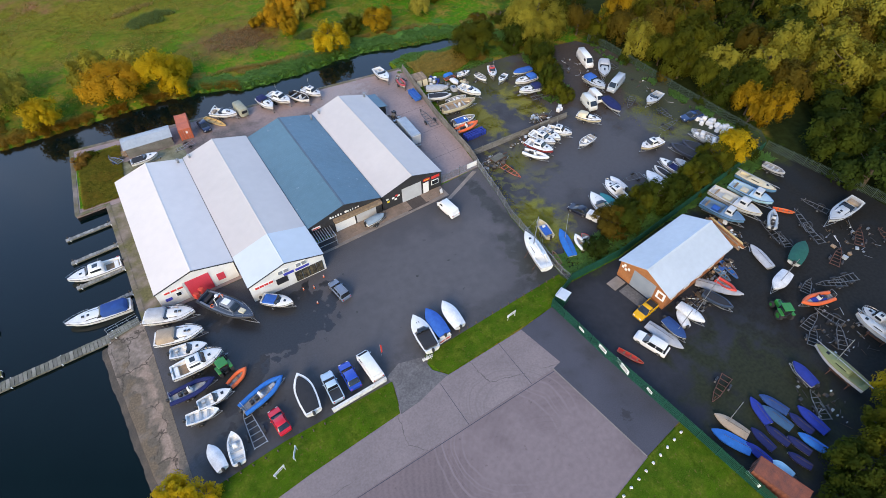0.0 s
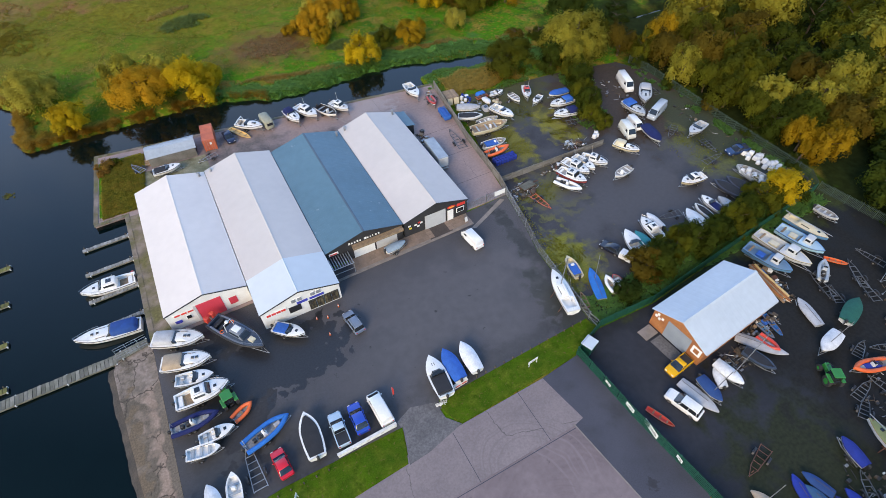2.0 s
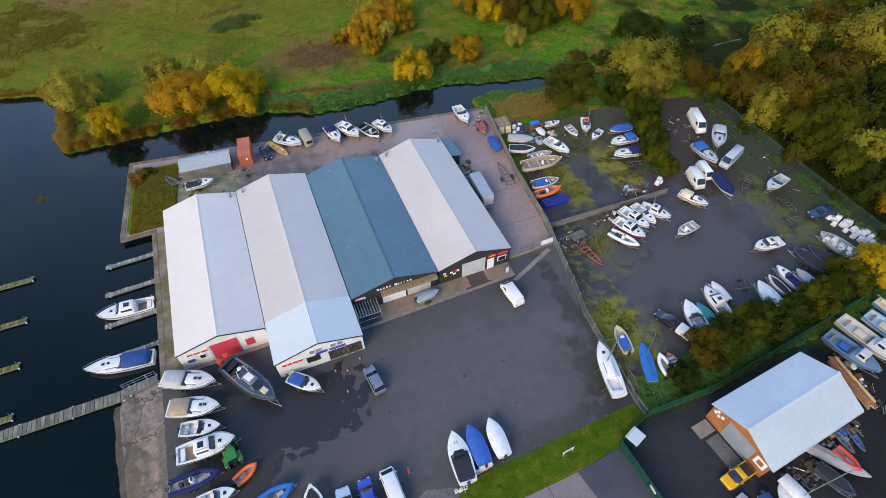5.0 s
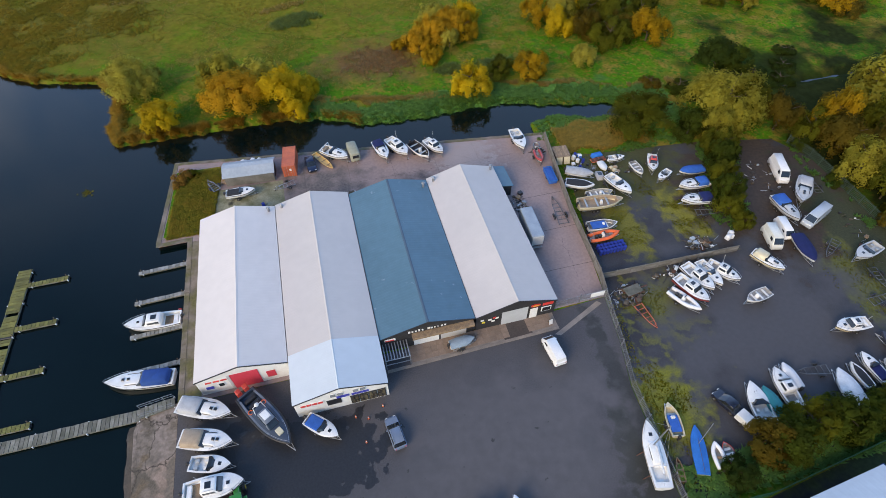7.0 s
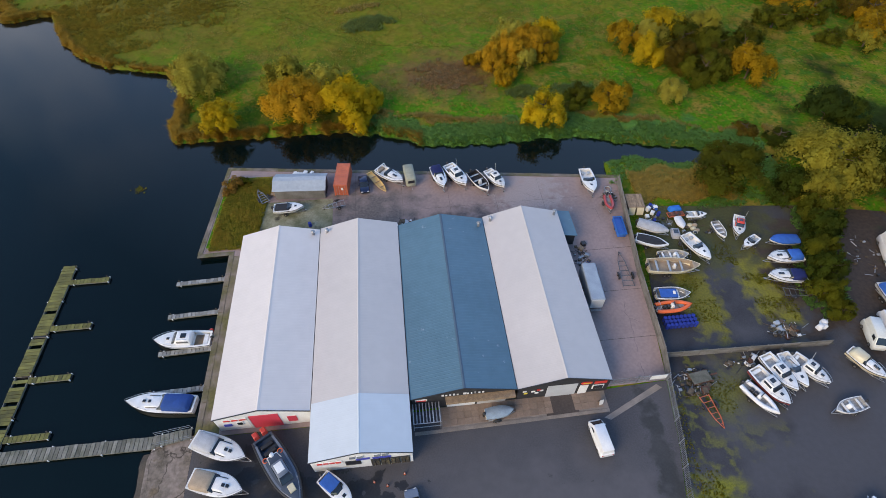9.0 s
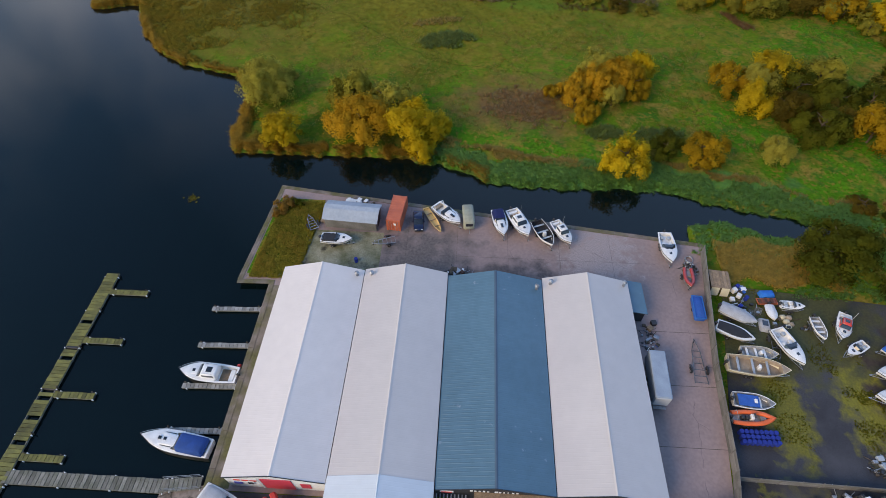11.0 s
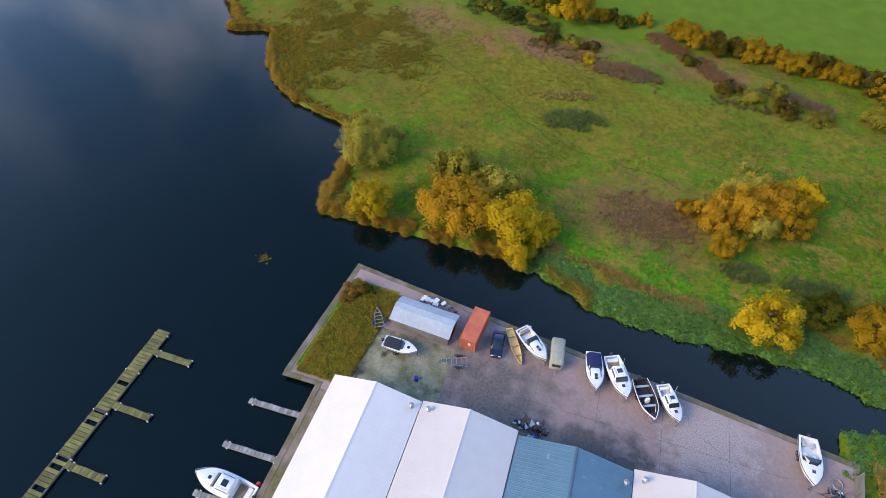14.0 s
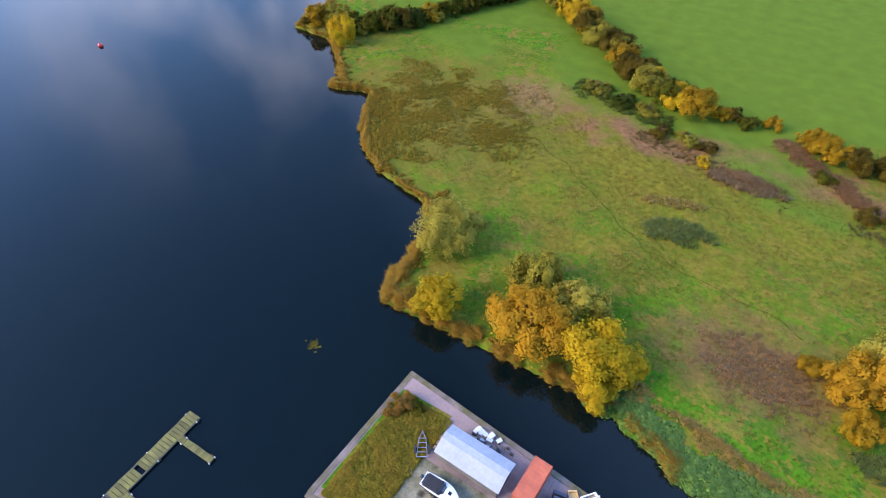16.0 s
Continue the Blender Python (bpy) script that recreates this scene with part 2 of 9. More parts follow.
patch(M_asphalt, (0.032, 0.034, 0.03), (44.2, 41.0), 8, scale=0.6, cut=0.55, soft=0.05, stretch=(0.5, 1.2), mottle=0.1)
patch(M_asphalt, (0.034, 0.035, 0.035), (45.6, 50), 12, scale=0.5, cut=0.54, soft=0.08, stretch=(0.13, 1.3), mottle=0.15)
patch(M_asphalt, (0.088, 0.082, 0.087), (30, 49), 13, scale=0.22, cut=0.56, soft=0.1, stretch=(1.2, 0.5), mottle=0.06)
patch(M_asphalt, (0.06, 0.059, 0.064), (18, 44), 15, scale=0.3, cut=0.58, soft=0.1, stretch=(1.4, 0.35), mottle=0.08)
patch(M_asphalt, (0.084, 0.079, 0.083), (25.0, 46.0), 16, scale=0.1, cut=0.62, soft=0.25, mottle=0.1)
patch(M_asphalt, (0.026, 0.026, 0.028), (-5.6, 50), 9, scale=0.45, cut=0.5, soft=0.02, rough=0.45, stretch=(0.5, 1.2), mottle=0.2)
patch(M_asphalt, (0.021, 0.021, 0.023), (1.8, 51.4), 10.5, scale=0.5, cut=0.48, soft=0.012, rough=0.42, stretch=(1.0, 0.5), mottle=0.22)
M_quay = mat("pinkish_quay_concrete", (0.31, 0.228, 0.212), (0.235, 0.175, 0.162), scale=0.12, fine=2.2, rough=0.8, amount=0.09, bump=0.2)
patch(M_quay, (0.1, 0.082, 0.078), (24, 97.5), 9, scale=0.4, cut=0.66, soft=0.12, stretch=(1.3, 0.5))
patch(M_quay, (0.12, 0.1, 0.092), (8, 100), 14, scale=0.35, cut=0.7, soft=0.15)
patch(M_quay, (0.3, 0.25, 0.24), (38, 103), 9, scale=0.7, cut=0.66, soft=0.1)
M_quay_edge = mat("weathered_quay_edge", (0.25, 0.2, 0.17), (0.12, 0.1, 0.07), scale=0.5, rough=0.85, amount=0.2, bump=0.4)
patch(M_quay_edge, (0.11, 0.1, 0.035), None, 0, scale=0.35, cut=0.52, soft=0.1)
M_mossy = mat("mossy_concrete", (0.26, 0.25, 0.17), (0.12, 0.12, 0.06), scale=0.5, fine=5, rough=0.85, amount=0.2, bump=0.3)
patch(M_mossy, (0.03, 0.03, 0.022), (0, 0), 0, scale=0.35, cut=0.62, soft=0.06)
M_ramp = mat("cracked_slipway_concrete", (0.3, 0.222, 0.175), (0.2, 0.145, 0.11), scale=0.3, fine=4, rough=0.85, amount=0.2, bump=0.4)
M_silt = mat("wet_shore_silt", (0.085, 0.064, 0.045), (0.045, 0.035, 0.026), scale=0.6, fine=6, rough=0.7, amount=0.3, bump=0.6)
M_access = mat("pale_pinkish_access_concrete", (0.225, 0.182, 0.178), (0.185, 0.15, 0.148), scale=0.15, fine=4, rough=0.8, amount=0.12, bump=0.2)
M_park = mat("mauve_car_park_asphalt", (0.172, 0.128, 0.128), (0.138, 0.104, 0.105), scale=0.1, fine=3.5, rough=0.8, amount=0.1, bump=0.2)
M_park_dark = mat("dark_blue_asphalt", (0.062, 0.062, 0.078), (0.05, 0.05, 0.064), scale=0.15, fine=6, rough=0.75, amount=0.12, bump=0.2)
patch(M_park_dark, (0.025, 0.025, 0.028), (36.8, 12), 0.9, scale=1.5, cut=0.6, soft=0.05)
M_entry = mat("worn_grey_entry", (0.15, 0.14, 0.14), (0.1, 0.095, 0.095), scale=0.5, fine=4, rough=0.85, amount=0.22, bump=0.3)
M_gravel = mat("grey_yard_gravel", (0.05, 0.051, 0.059), (0.026, 0.026, 0.031), scale=0.13, fine=9, rough=0.85, amount=0.24, bump=0.5)
patch(M_gravel, (0.16, 0.145, 0.012), (71.5, 78), 10, scale=0.45, cut=0.56, soft=0.11, stretch=(0.4, 1.0))
patch(M_gravel, (0.13, 0.12, 0.012), (60.0, 79), 7, scale=0.5, cut=0.57, soft=0.11, stretch=(0.5, 1.5))
patch(M_gravel, (0.15, 0.15, 0.012), (50.5, 46), 6, scale=0.6, cut=0.6, soft=0.12, stretch=(0.9, 1.3))
patch(M_gravel, (0.1, 0.1, 0.025), (58, 61), 12, scale=0.6, cut=0.72, soft=0.05)
patch(M_gravel, (0.09, 0.095, 0.02), (92, 58), 14, scale=0.3, cut=0.68, soft=0.05, stretch=(0.6, 1.3))
patch(M_gravel, (0.062, 0.062, 0.07), (72, 54), 20, scale=0.2, cut=0.6, soft=0.15, mottle=0.06)
patch(M_gravel, (0.045, 0.032, 0.024), (90, 80), 14, scale=0.25, cut=0.42, soft=0.06)
patch(M_gravel, (0.036, 0.042, 0.018), (99, 62), 9, scale=0.4, cut=0.5, soft=0.08, stretch=(0.7, 2.2))
patch(M_gravel, (0.06, 0.062, 0.02), (60, 92), 13, scale=0.4, cut=0.42, soft=0.14, stretch=(1.2, 0.6))
M_tarmac2 = mat("dark_boatyard_asphalt", (0.0175, 0.0195, 0.021), (0.0105, 0.012, 0.0128), scale=0.13, fine=8, rough=0.75, amount=0.22, bump=0.25, spec=0.2)
patch(M_tarmac2, (0.029, 0.031, 0.038), (50, 20), 15, scale=0.15, cut=0.5, soft=0.2, mottle=0.1)
patch(M_tarmac2, (0.021, 0.025, 0.012), (56, 4), 13, scale=0.3, cut=0.62, soft=0.1)
patch(M_tarmac2, (0.015, 0.0145, 0.013), (84, 12), 22, scale=0.3, cut=0.56, soft=0.1)
patch(M_tarmac2, (0.035, 0.045, 0.014), (80, 36), 16, scale=0.3, cut=0.5, soft=0.1, stretch=(1.8, 0.3))
M_lawn = mat("mown_lawn", (0.058, 0.112, 0.007), (0.04, 0.08, 0.007), scale=0.35, fine=7, rough=0.95, amount=0.2, bump=0.5, spec=0.02)
patch(M_lawn, (0.085, 0.115, 0.012), None, 0, scale=0.5, cut=0.56, soft=0.1)
patch(M_lawn, (0.04, 0.075, 0.006), None, 0, scale=0.9, cut=0.6, soft=0.1)
patch(M_lawn, (0.11, 0.1, 0.025), None, 0, scale=2.5, cut=0.66, soft=0.06)
M_tan = mat("tan_paving", (0.25, 0.185, 0.145), (0.2, 0.15, 0.118), scale=1.2, fine=8, rough=0.85, amount=0.1, vary=0.09)
M_kerb = mat("pale_kerb", (0.26, 0.22, 0.19), (0.19, 0.165, 0.145), scale=0.8, rough=0.85, amount=0.15)
M_deck = mat("mossy_grey_decking", (0.2, 0.19, 0.16), (0.11, 0.11, 0.08), scale=0.8, fine=10, rough=0.85, amount=0.25, vary=0.3)
M_deck_green = mat("green_algae_decking", (0.17, 0.16, 0.04), (0.1, 0.098, 0.03), scale=0.8, fine=10, rough=0.85, amount=0.25, vary=0.35)
M_deck_pale = mat("pale_plastic_decking", (0.3, 0.3, 0.29), (0.18, 0.18, 0.16), scale=0.8, fine=10, rough=0.8, amount=0.2, vary=0.25)
M_fence_green = mat("green_fence_paint", (0.008, 0.075, 0.048), (0.006, 0.055, 0.036), scale=0.8, rough=0.5, amount=0.12)
M_fence_grey = mat("grey_fence_panels", (0.2, 0.19, 0.175), (0.12, 0.115, 0.1), scale=0.5, rough=0.8, amount=0.2, vary=0.15)
M_brick = mat("white_painted_wall", (0.7, 0.69, 0.66), (0.55, 0.53, 0.5), scale=1, rough=0.8, amount=0.12)



def cracks(m, scale, width, colour, part_of=0.55, warp=1.6):
    """Thin broken dark cracks, from the edges of a cell pattern."""
    n, l = m.node_tree.nodes, m.node_tree.links
    p = n["Principled BSDF"]
    base = p.inputs["Base Color"].links[0].from_socket
    tc, vo, no, nz = n.new("ShaderNodeTexCoord"), n.new("ShaderNodeTexVoronoi"), n.new("ShaderNodeTexNoise"), n.new("ShaderNodeTexNoise")
    vo.feature = "DISTANCE_TO_EDGE"
    vo.inputs["Scale"].default_value = scale
    no.inputs["Scale"].default_value, no.inputs["Detail"].default_value = 0.9, 4
    nz.inputs["Scale"].default_value = 0.2
    ad, sc = n.new("ShaderNodeVectorMath"), n.new("ShaderNodeVectorMath")
    sc.operation, sc.inputs["Scale"].default_value = "SCALE", warp
    l.new(tc.outputs["Object"], no.inputs["Vector"])
    l.new(tc.outputs["Object"], nz.inputs["Vector"])
    l.new(no.outputs["Color"], sc.inputs[0])
    l.new(tc.outputs["Object"], ad.inputs[0])
    l.new(sc.outputs[0], ad.inputs[1])
    l.new(ad.outputs[0], vo.inputs["Vector"])
    mr, gate, mul, mx = n.new("ShaderNodeMapRange"), n.new("ShaderNodeMapRange"), n.new("ShaderNodeMath"), n.new("ShaderNodeMix")
    mr.inputs["From Min"].default_value, mr.inputs["From Max"].default_value = width, 0.0
    gate.inputs["From Min"].default_value, gate.inputs["From Max"].default_value = part_of - 0.05, part_of + 0.05
    mul.operation, mx.data_type = "MULTIPLY", "RGBA"
    l.new(vo.outputs["Distance"], mr.inputs["Value"])
    l.new(nz.outputs["Fac"], gate.inputs["Value"])
    l.new(mr.outputs[0], mul.inputs[0])
    l.new(gate.outputs[0], mul.inputs[1])
    l.new(mul.outputs[0], mx.inputs[0])
    mx.inputs[7].default_value = (*colour, 1)
    l.new(base, mx.inputs[6])
    l.new(mx.outputs[2], p.inputs["Base Color"])


def tyre_arcs(m, centre, colour, amount, scale=0.09, warp=9.0):
    """Faint rings left by turning wheels."""
    n, l = m.node_tree.nodes, m.node_tree.links
    p = n["Principled BSDF"]
    base = p.inputs["Base Color"].links[0].from_socket
    tc, off, wv = n.new("ShaderNodeTexCoord"), n.new("ShaderNodeVectorMath"), n.new("ShaderNodeTexWave")
    off.operation, off.inputs[1].default_value = "SUBTRACT", (*centre, 0)
    wv.wave_type, wv.rings_direction = "RINGS", "Z"
    wv.inputs["Scale"].default_value, wv.inputs["Distortion"].default_value, wv.inputs["Detail"].default_value, wv.inputs["Detail Scale"].default_value = scale, warp, 5, 0.6
    l.new(tc.outputs["Object"], off.inputs[0])
    l.new(off.outputs[0], wv.inputs["Vector"])
    sc, mx = n.new("ShaderNodeMath"), n.new("ShaderNodeMix")
    sc.operation, sc.inputs[1].default_value, mx.data_type = "MULTIPLY", amount, "RGBA"
    l.new(wv.outputs["Fac"], sc.inputs[0])
    l.new(sc.outputs[0], mx.inputs[0])
    mx.inputs[7].default_value = (*colour, 1)
    l.new(base, mx.inputs[6])
    l.new(mx.outputs[2], p.inputs["Base Color"])


patch(M_ramp, (0.21, 0.168, 0.14), (-17.0, 61), 5.5, scale=0.3, cut=0.48, soft=0.1)
patch(M_ramp, (0.1, 0.082, 0.06), (-18.8, 45), 9, scale=0.7, cut=0.6, soft=0.1, stretch=(0.3, 2.0))
cracks(M_ramp, 0.17, 0.022, (0.04, 0.03, 0.022), 0.34, 1.8)
patch(M_ramp, (0.13, 0.095, 0.06), (-18.9, 46), 12, scale=0.6, cut=0.7, soft=0.06, stretch=(0.14, 1.4))
patch(M_ramp, (0.13, 0.105, 0.08), (-14.9, 46), 14, scale=0.7, cut=0.64, soft=0.08, stretch=(0.07, 1.4))
patch(M_ramp, (0.17, 0.135, 0.105), None, 0, scale=0.5, cut=0.64, soft=0.1)
cracks(M_quay, 0.07, 0.003, (0.13, 0.1, 0.095), 0.55, 0.7)
cracks(M_access, 0.07, 0.005, (0.09, 0.078, 0.075), 0.52, 0.7)


def ring_marks(m, centre, r0, r1, colour, amount, step=5.0):
    """Curved scuffs left by cars turning round a centre, between two radii."""
    n, l = m.node_tree.nodes, m.node_tree.links
    p = n["Principled BSDF"]
    base = p.inputs["Base Color"].links[0].from_socket
    tc, off, ln, no = n.new("ShaderNodeTexCoord"), n.new("ShaderNodeVectorMath"), n.new("ShaderNodeVectorMath"), n.new("ShaderNodeTexNoise")
    off.operation, off.inputs[1].default_value, ln.operation = "SUBTRACT", (*centre, 0), "LENGTH"
    no.inputs["Scale"].default_value, no.inputs["Detail"].default_value = 0.12, 2
    l.new(tc.outputs["Object"], off.inputs[0])
    l.new(off.outputs[0], ln.inputs[0])
    l.new(tc.outputs["Object"], no.inputs["Vector"])

    def op(kind, a, b):
        q = n.new("ShaderNodeMath")
        q.operation = kind
        for k, v in enumerate((a, b)):
            if isinstance(v, (int, float)):
                q.inputs[k].default_value = v
            else:
                l.new(v, q.inputs[k])
        return q.outputs[0]

    d = op("ADD", ln.outputs["Value"], op("MULTIPLY", no.outputs["Fac"], 3.0))
    lines = op("ADD", op("SINE", op("MULTIPLY", d, step), 0), op("SINE", op("MULTIPLY", d, step * 2.3), 0))
    inner = n.new("ShaderNodeMapRange")
    inner.inputs["From Min"].default_value, inner.inputs["From Max"].default_value = (r1 - r0) / 2, (r1 - r0) / 4
    l.new(op("ABSOLUTE", op("SUBTRACT", d, (r0 + r1) / 2 + 1.5), 0), inner.inputs["Value"])
    cut = n.new("ShaderNodeMapRange")
    cut.inputs["From Min"].default_value, cut.inputs["From Max"].default_value, cut.inputs["To Max"].default_value = 0.3, 1.4, amount
    l.new(lines, cut.inputs["Value"])
    mx = n.new("ShaderNodeMix")
    mx.data_type = "RGBA"
    l.new(op("MULTIPLY", cut.outputs[0], inner.outputs[0]), mx.inputs[0])
    mx.inputs[7].default_value = (*colour, 1)
    l.new(base, mx.inputs[6])
    l.new(mx.outputs[2], p.inputs["Base Color"])


tyre_arcs(M_park, (27.0, 10.0), (0.11, 0.086, 0.088), 0.17)
tyre_arcs(M_park, (26.0, 12.0), (0.235, 0.185, 0.185), 0.16, 0.42, 4.0)
ring_marks(M_park, (22.0, 18.0), 5.0, 11.0, (0.25, 0.2, 0.2), 0.55)
ring_marks(M_park, (24.5, 12.0), 2.5, 8.0, (0.12, 0.092, 0.092), 0.5, 7.0)
ring_marks(M_access, (25.0, 21.0), 3.0, 8.0, (0.15, 0.125, 0.122), 0.4, 6.0)
patch(M_park, (0.2, 0.155, 0.155), (25, 11), 14, scale=0.2, cut=0.6, soft=0.15, mottle=0.1)
patch(M_park, (0.11, 0.085, 0.086), None, 0, scale=0.9, cut=0.72, soft=0.05)
patch(M_asphalt, (0.03, 0.03, 0.032), None, 0, scale=0.8, cut=0.715, soft=0.03)
patch(M_park_dark, (0.045, 0.045, 0.055), None, 0, scale=0.3, cut=0.6, soft=0.1, mottle=0.1)

# lake: nearly black, clear surface with faint ripples
M_water = mat("dark_lake_water", (0.0013, 0.0058, 0.0052), (0.0012, 0.0052, 0.006), scale=0.02, fine=0.35, rough=0.045, bump=0, amount=0.1)
wm = M_water.node_tree
rip, rbp = wm.nodes.new("ShaderNodeTexNoise"), wm.nodes.new("ShaderNodeBump")
rip.inputs["Scale"].default_value, rip.inputs["Detail"].default_value = 1.4, 3
rbp.inputs["Strength"].default_value, rbp.inputs["Distance"].default_value = 0.12, 0.03
wm.links.new(wm.nodes["Texture Coordinate"].outputs["Object"], rip.inputs["Vector"])
wm.links.new(rip.outputs["Fac"], rbp.inputs["Height"])
wm.links.new(rbp.outputs["Normal"], wm.nodes["Principled BSDF"].inputs["Normal"])
wm.nodes["Principled BSDF"].inputs["IOR"].default_value = 1.33

# meadow: green sward, rough tawny growth, darker patches
M_meadow = mat("rough_meadow", (0.077, 0.205, 0.0095), (0.047, 0.148, 0.0085), scale=0.07, fine=1.6, rough=0.95, amount=0.22, bump=0.5, spec=0.02)
patch(M_meadow, (0.12, 0.14, 0.011), None, 0, scale=0.03, cut=0.56, soft=0.1)
patch(M_meadow, (0.18, 0.128, 0.024), None, 0, scale=0.06, cut=0.61, soft=0.09)
patch(M_meadow, (0.042, 0.09, 0.0075), None, 0, scale=0.05, cut=0.6, soft=0.1)
patch(M_meadow, (0.2, 0.155, 0.03), None, 0, scale=0.22, cut=0.57, soft=0.06)
patch(M_meadow, (0.046, 0.125, 0.014), None, 0, scale=0.36, cut=0.57, soft=0.06)
patch(M_meadow, (0.2, 0.15, 0.026), None, 0, scale=1.1, cut=0.6, soft=0.08)
patch(M_meadow, (0.04, 0.09, 0.006), None, 0, scale=1.9, cut=0.62, soft=0.08)
patch(M_meadow, (0.145, 0.13, 0.016), (0, 190), 55, scale=0.12, cut=0.5, soft=0.4, stretch=(1.0, 0.6))
patch(M_meadow, (0.165, 0.098, 0.036), (27, 143.5), 9, scale=0.25, cut=0.5, soft=0.25, stretch=(1.3, 0.9))
patch(M_meadow, (0.14, 0.118, 0.02), (-56, 184), 24, scale=0.3, cut=0.5, soft=0.22, stretch=(1.1, 1.0))
patch(M_meadow, (0.2, 0.135, 0.045), (-36, 204), 9, scale=0.3, cut=0.55, soft=0.2, stretch=(1.0, 1.2))
patch(M_meadow, (0.2, 0.105, 0.045), (10, 200), 26, scale=0.16, cut=0.6, soft=0.15, stretch=(1.5, 0.4))
patch(M_meadow, (0.065, 0.155, 0.034), (38, 121), 32, scale=0.2, cut=0.5, soft=0.08, stretch=(1.0, 0.13))
patch(M_meadow, (0.098, 0.158, 0.016), (45, 285), 72, scale=0.03, cut=0.35, soft=0.05, stretch=(1.6, 0.85), mottle=0.1)
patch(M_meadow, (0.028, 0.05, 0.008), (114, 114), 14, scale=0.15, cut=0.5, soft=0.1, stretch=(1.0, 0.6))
# ground colour darkened beneath the canopy of the eastern wood
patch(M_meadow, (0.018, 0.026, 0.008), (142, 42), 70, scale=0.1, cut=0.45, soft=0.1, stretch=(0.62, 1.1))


def leaf(name, a, b):
    """Leaves let some of the light through."""
    m = mat(name, a, b, scale=1.1, fine=5, rough=0.8, bump=0, amount=0.14, vary=0.09, island=0.1, spec=0.03)
    n, l = m.node_tree.nodes, m.node_tree.links
    t, mx = n.new("ShaderNodeBsdfTranslucent"), n.new("ShaderNodeMixShader")
    mx.inputs[0].default_value = 0.5
    l.new(n["Principled BSDF"].inputs["Base Color"].links[0].from_socket, t.inputs["Color"])
    l.new(n["Principled BSDF"].outputs[0], mx.inputs[1])
    l.new(t.outputs[0], mx.inputs[2])
    l.new(mx.outputs[0], n["Material Output"].inputs["Surface"])
    return m


LEAF = {
    "gold": leaf("golden_leaves", (0.64, 0.45, 0.02), (0.45, 0.32, 0.018)),
    "orange": leaf("orange_leaves", (0.6, 0.345, 0.024), (0.43, 0.255, 0.02)),
    "olive": leaf("olive_willow_leaves", (0.35, 0.31, 0.042), (0.22, 0.2, 0.028)),
    "willow": leaf("pale_willow_leaves", (0.44, 0.385, 0.062), (0.3, 0.265, 0.043)),
    "green": leaf("dull_green_leaves", (0.0726, 0.0968, 0.0121), (0.0396, 0.055, 0.0088)),
    "moss": leaf("mossy_olive_leaves", (0.135, 0.14, 0.013), (0.078, 0.084, 0.01)),
    "dark": leaf("dark_green_leaves", (0.0484, 0.0748, 0.0132), (0.0286, 0.0462, 0.0099)),
    "brown": leaf("brown_autumn_leaves", (0.16, 0.115, 0.016), (0.092, 0.07, 0.011)),
    "russet": leaf("russet_leaves", (0.36, 0.2, 0.04), (0.24, 0.14, 0.03)),
    "amber": leaf("amber_autumn_leaves", (0.43, 0.265, 0.015), (0.29, 0.185, 0.013)),
}
M_reed = leaf("tawny_reeds", (0.538, 0.363, 0.0672), (0.349, 0.242, 0.047))
M_tuss = leaf("olive_tussock_grass", (0.37, 0.315, 0.042), (0.255, 0.225, 0.034))
M_plot = leaf("long_olive_grass", (0.4, 0.35, 0.055), (0.235, 0.225, 0.036))
M_shorescrub = leaf("tawny_olive_shore_growth", (0.42, 0.302, 0.042), (0.286, 0.218, 0.0336))
M_bramble = leaf("grey_green_bramble", (0.165, 0.208, 0.0395), (0.11, 0.144, 0.0307))
M_scrub = leaf("brown_scrub", (0.329, 0.246, 0.0706), (0.212, 0.17, 0.0517))
M_ditch = mat("dark_trodden_earth", (0.075, 0.095, 0.014), (0.05, 0.066, 0.01), rough=1.0, spec=0.0, bump=0)
M_nettle = leaf("green_nettle_growth", (0.26, 0.46, 0.12), (0.175, 0.33, 0.085))
M_straw = leaf("pale_straw_grass", (0.571, 0.42, 0.126), (0.403, 0.302, 0.084))
M_sward = leaf("green_sward_blades", (0.14, 0.28, 0.02), (0.095, 0.205, 0.016))
M_moss_weed = leaf("yellow_green_moss_weed", (0.224, 0.213, 0.0157), (0.146, 0.146, 0.0134))
M_reedbed = leaf("straw_gold_reeds", (0.66, 0.49, 0.13), (0.46, 0.345, 0.09))
M_heath = leaf("dark_bramble_leaves", (0.27, 0.33, 0.09), (0.175, 0.22, 0.065))
M_deadweed = leaf("dead_brown_weeds", (0.5, 0.34, 0.17), (0.34, 0.235, 0.12))
M_pinkweed = leaf("pinkish_seeding_weeds", (0.541, 0.317, 0.141), (0.376, 0.224, 0.0941))
M_fence_far = mat("dull_grey_green_fence", (0.045, 0.075, 0.055), (0.03, 0.05, 0.038), scale=0.8, rough=0.7, amount=0.15)

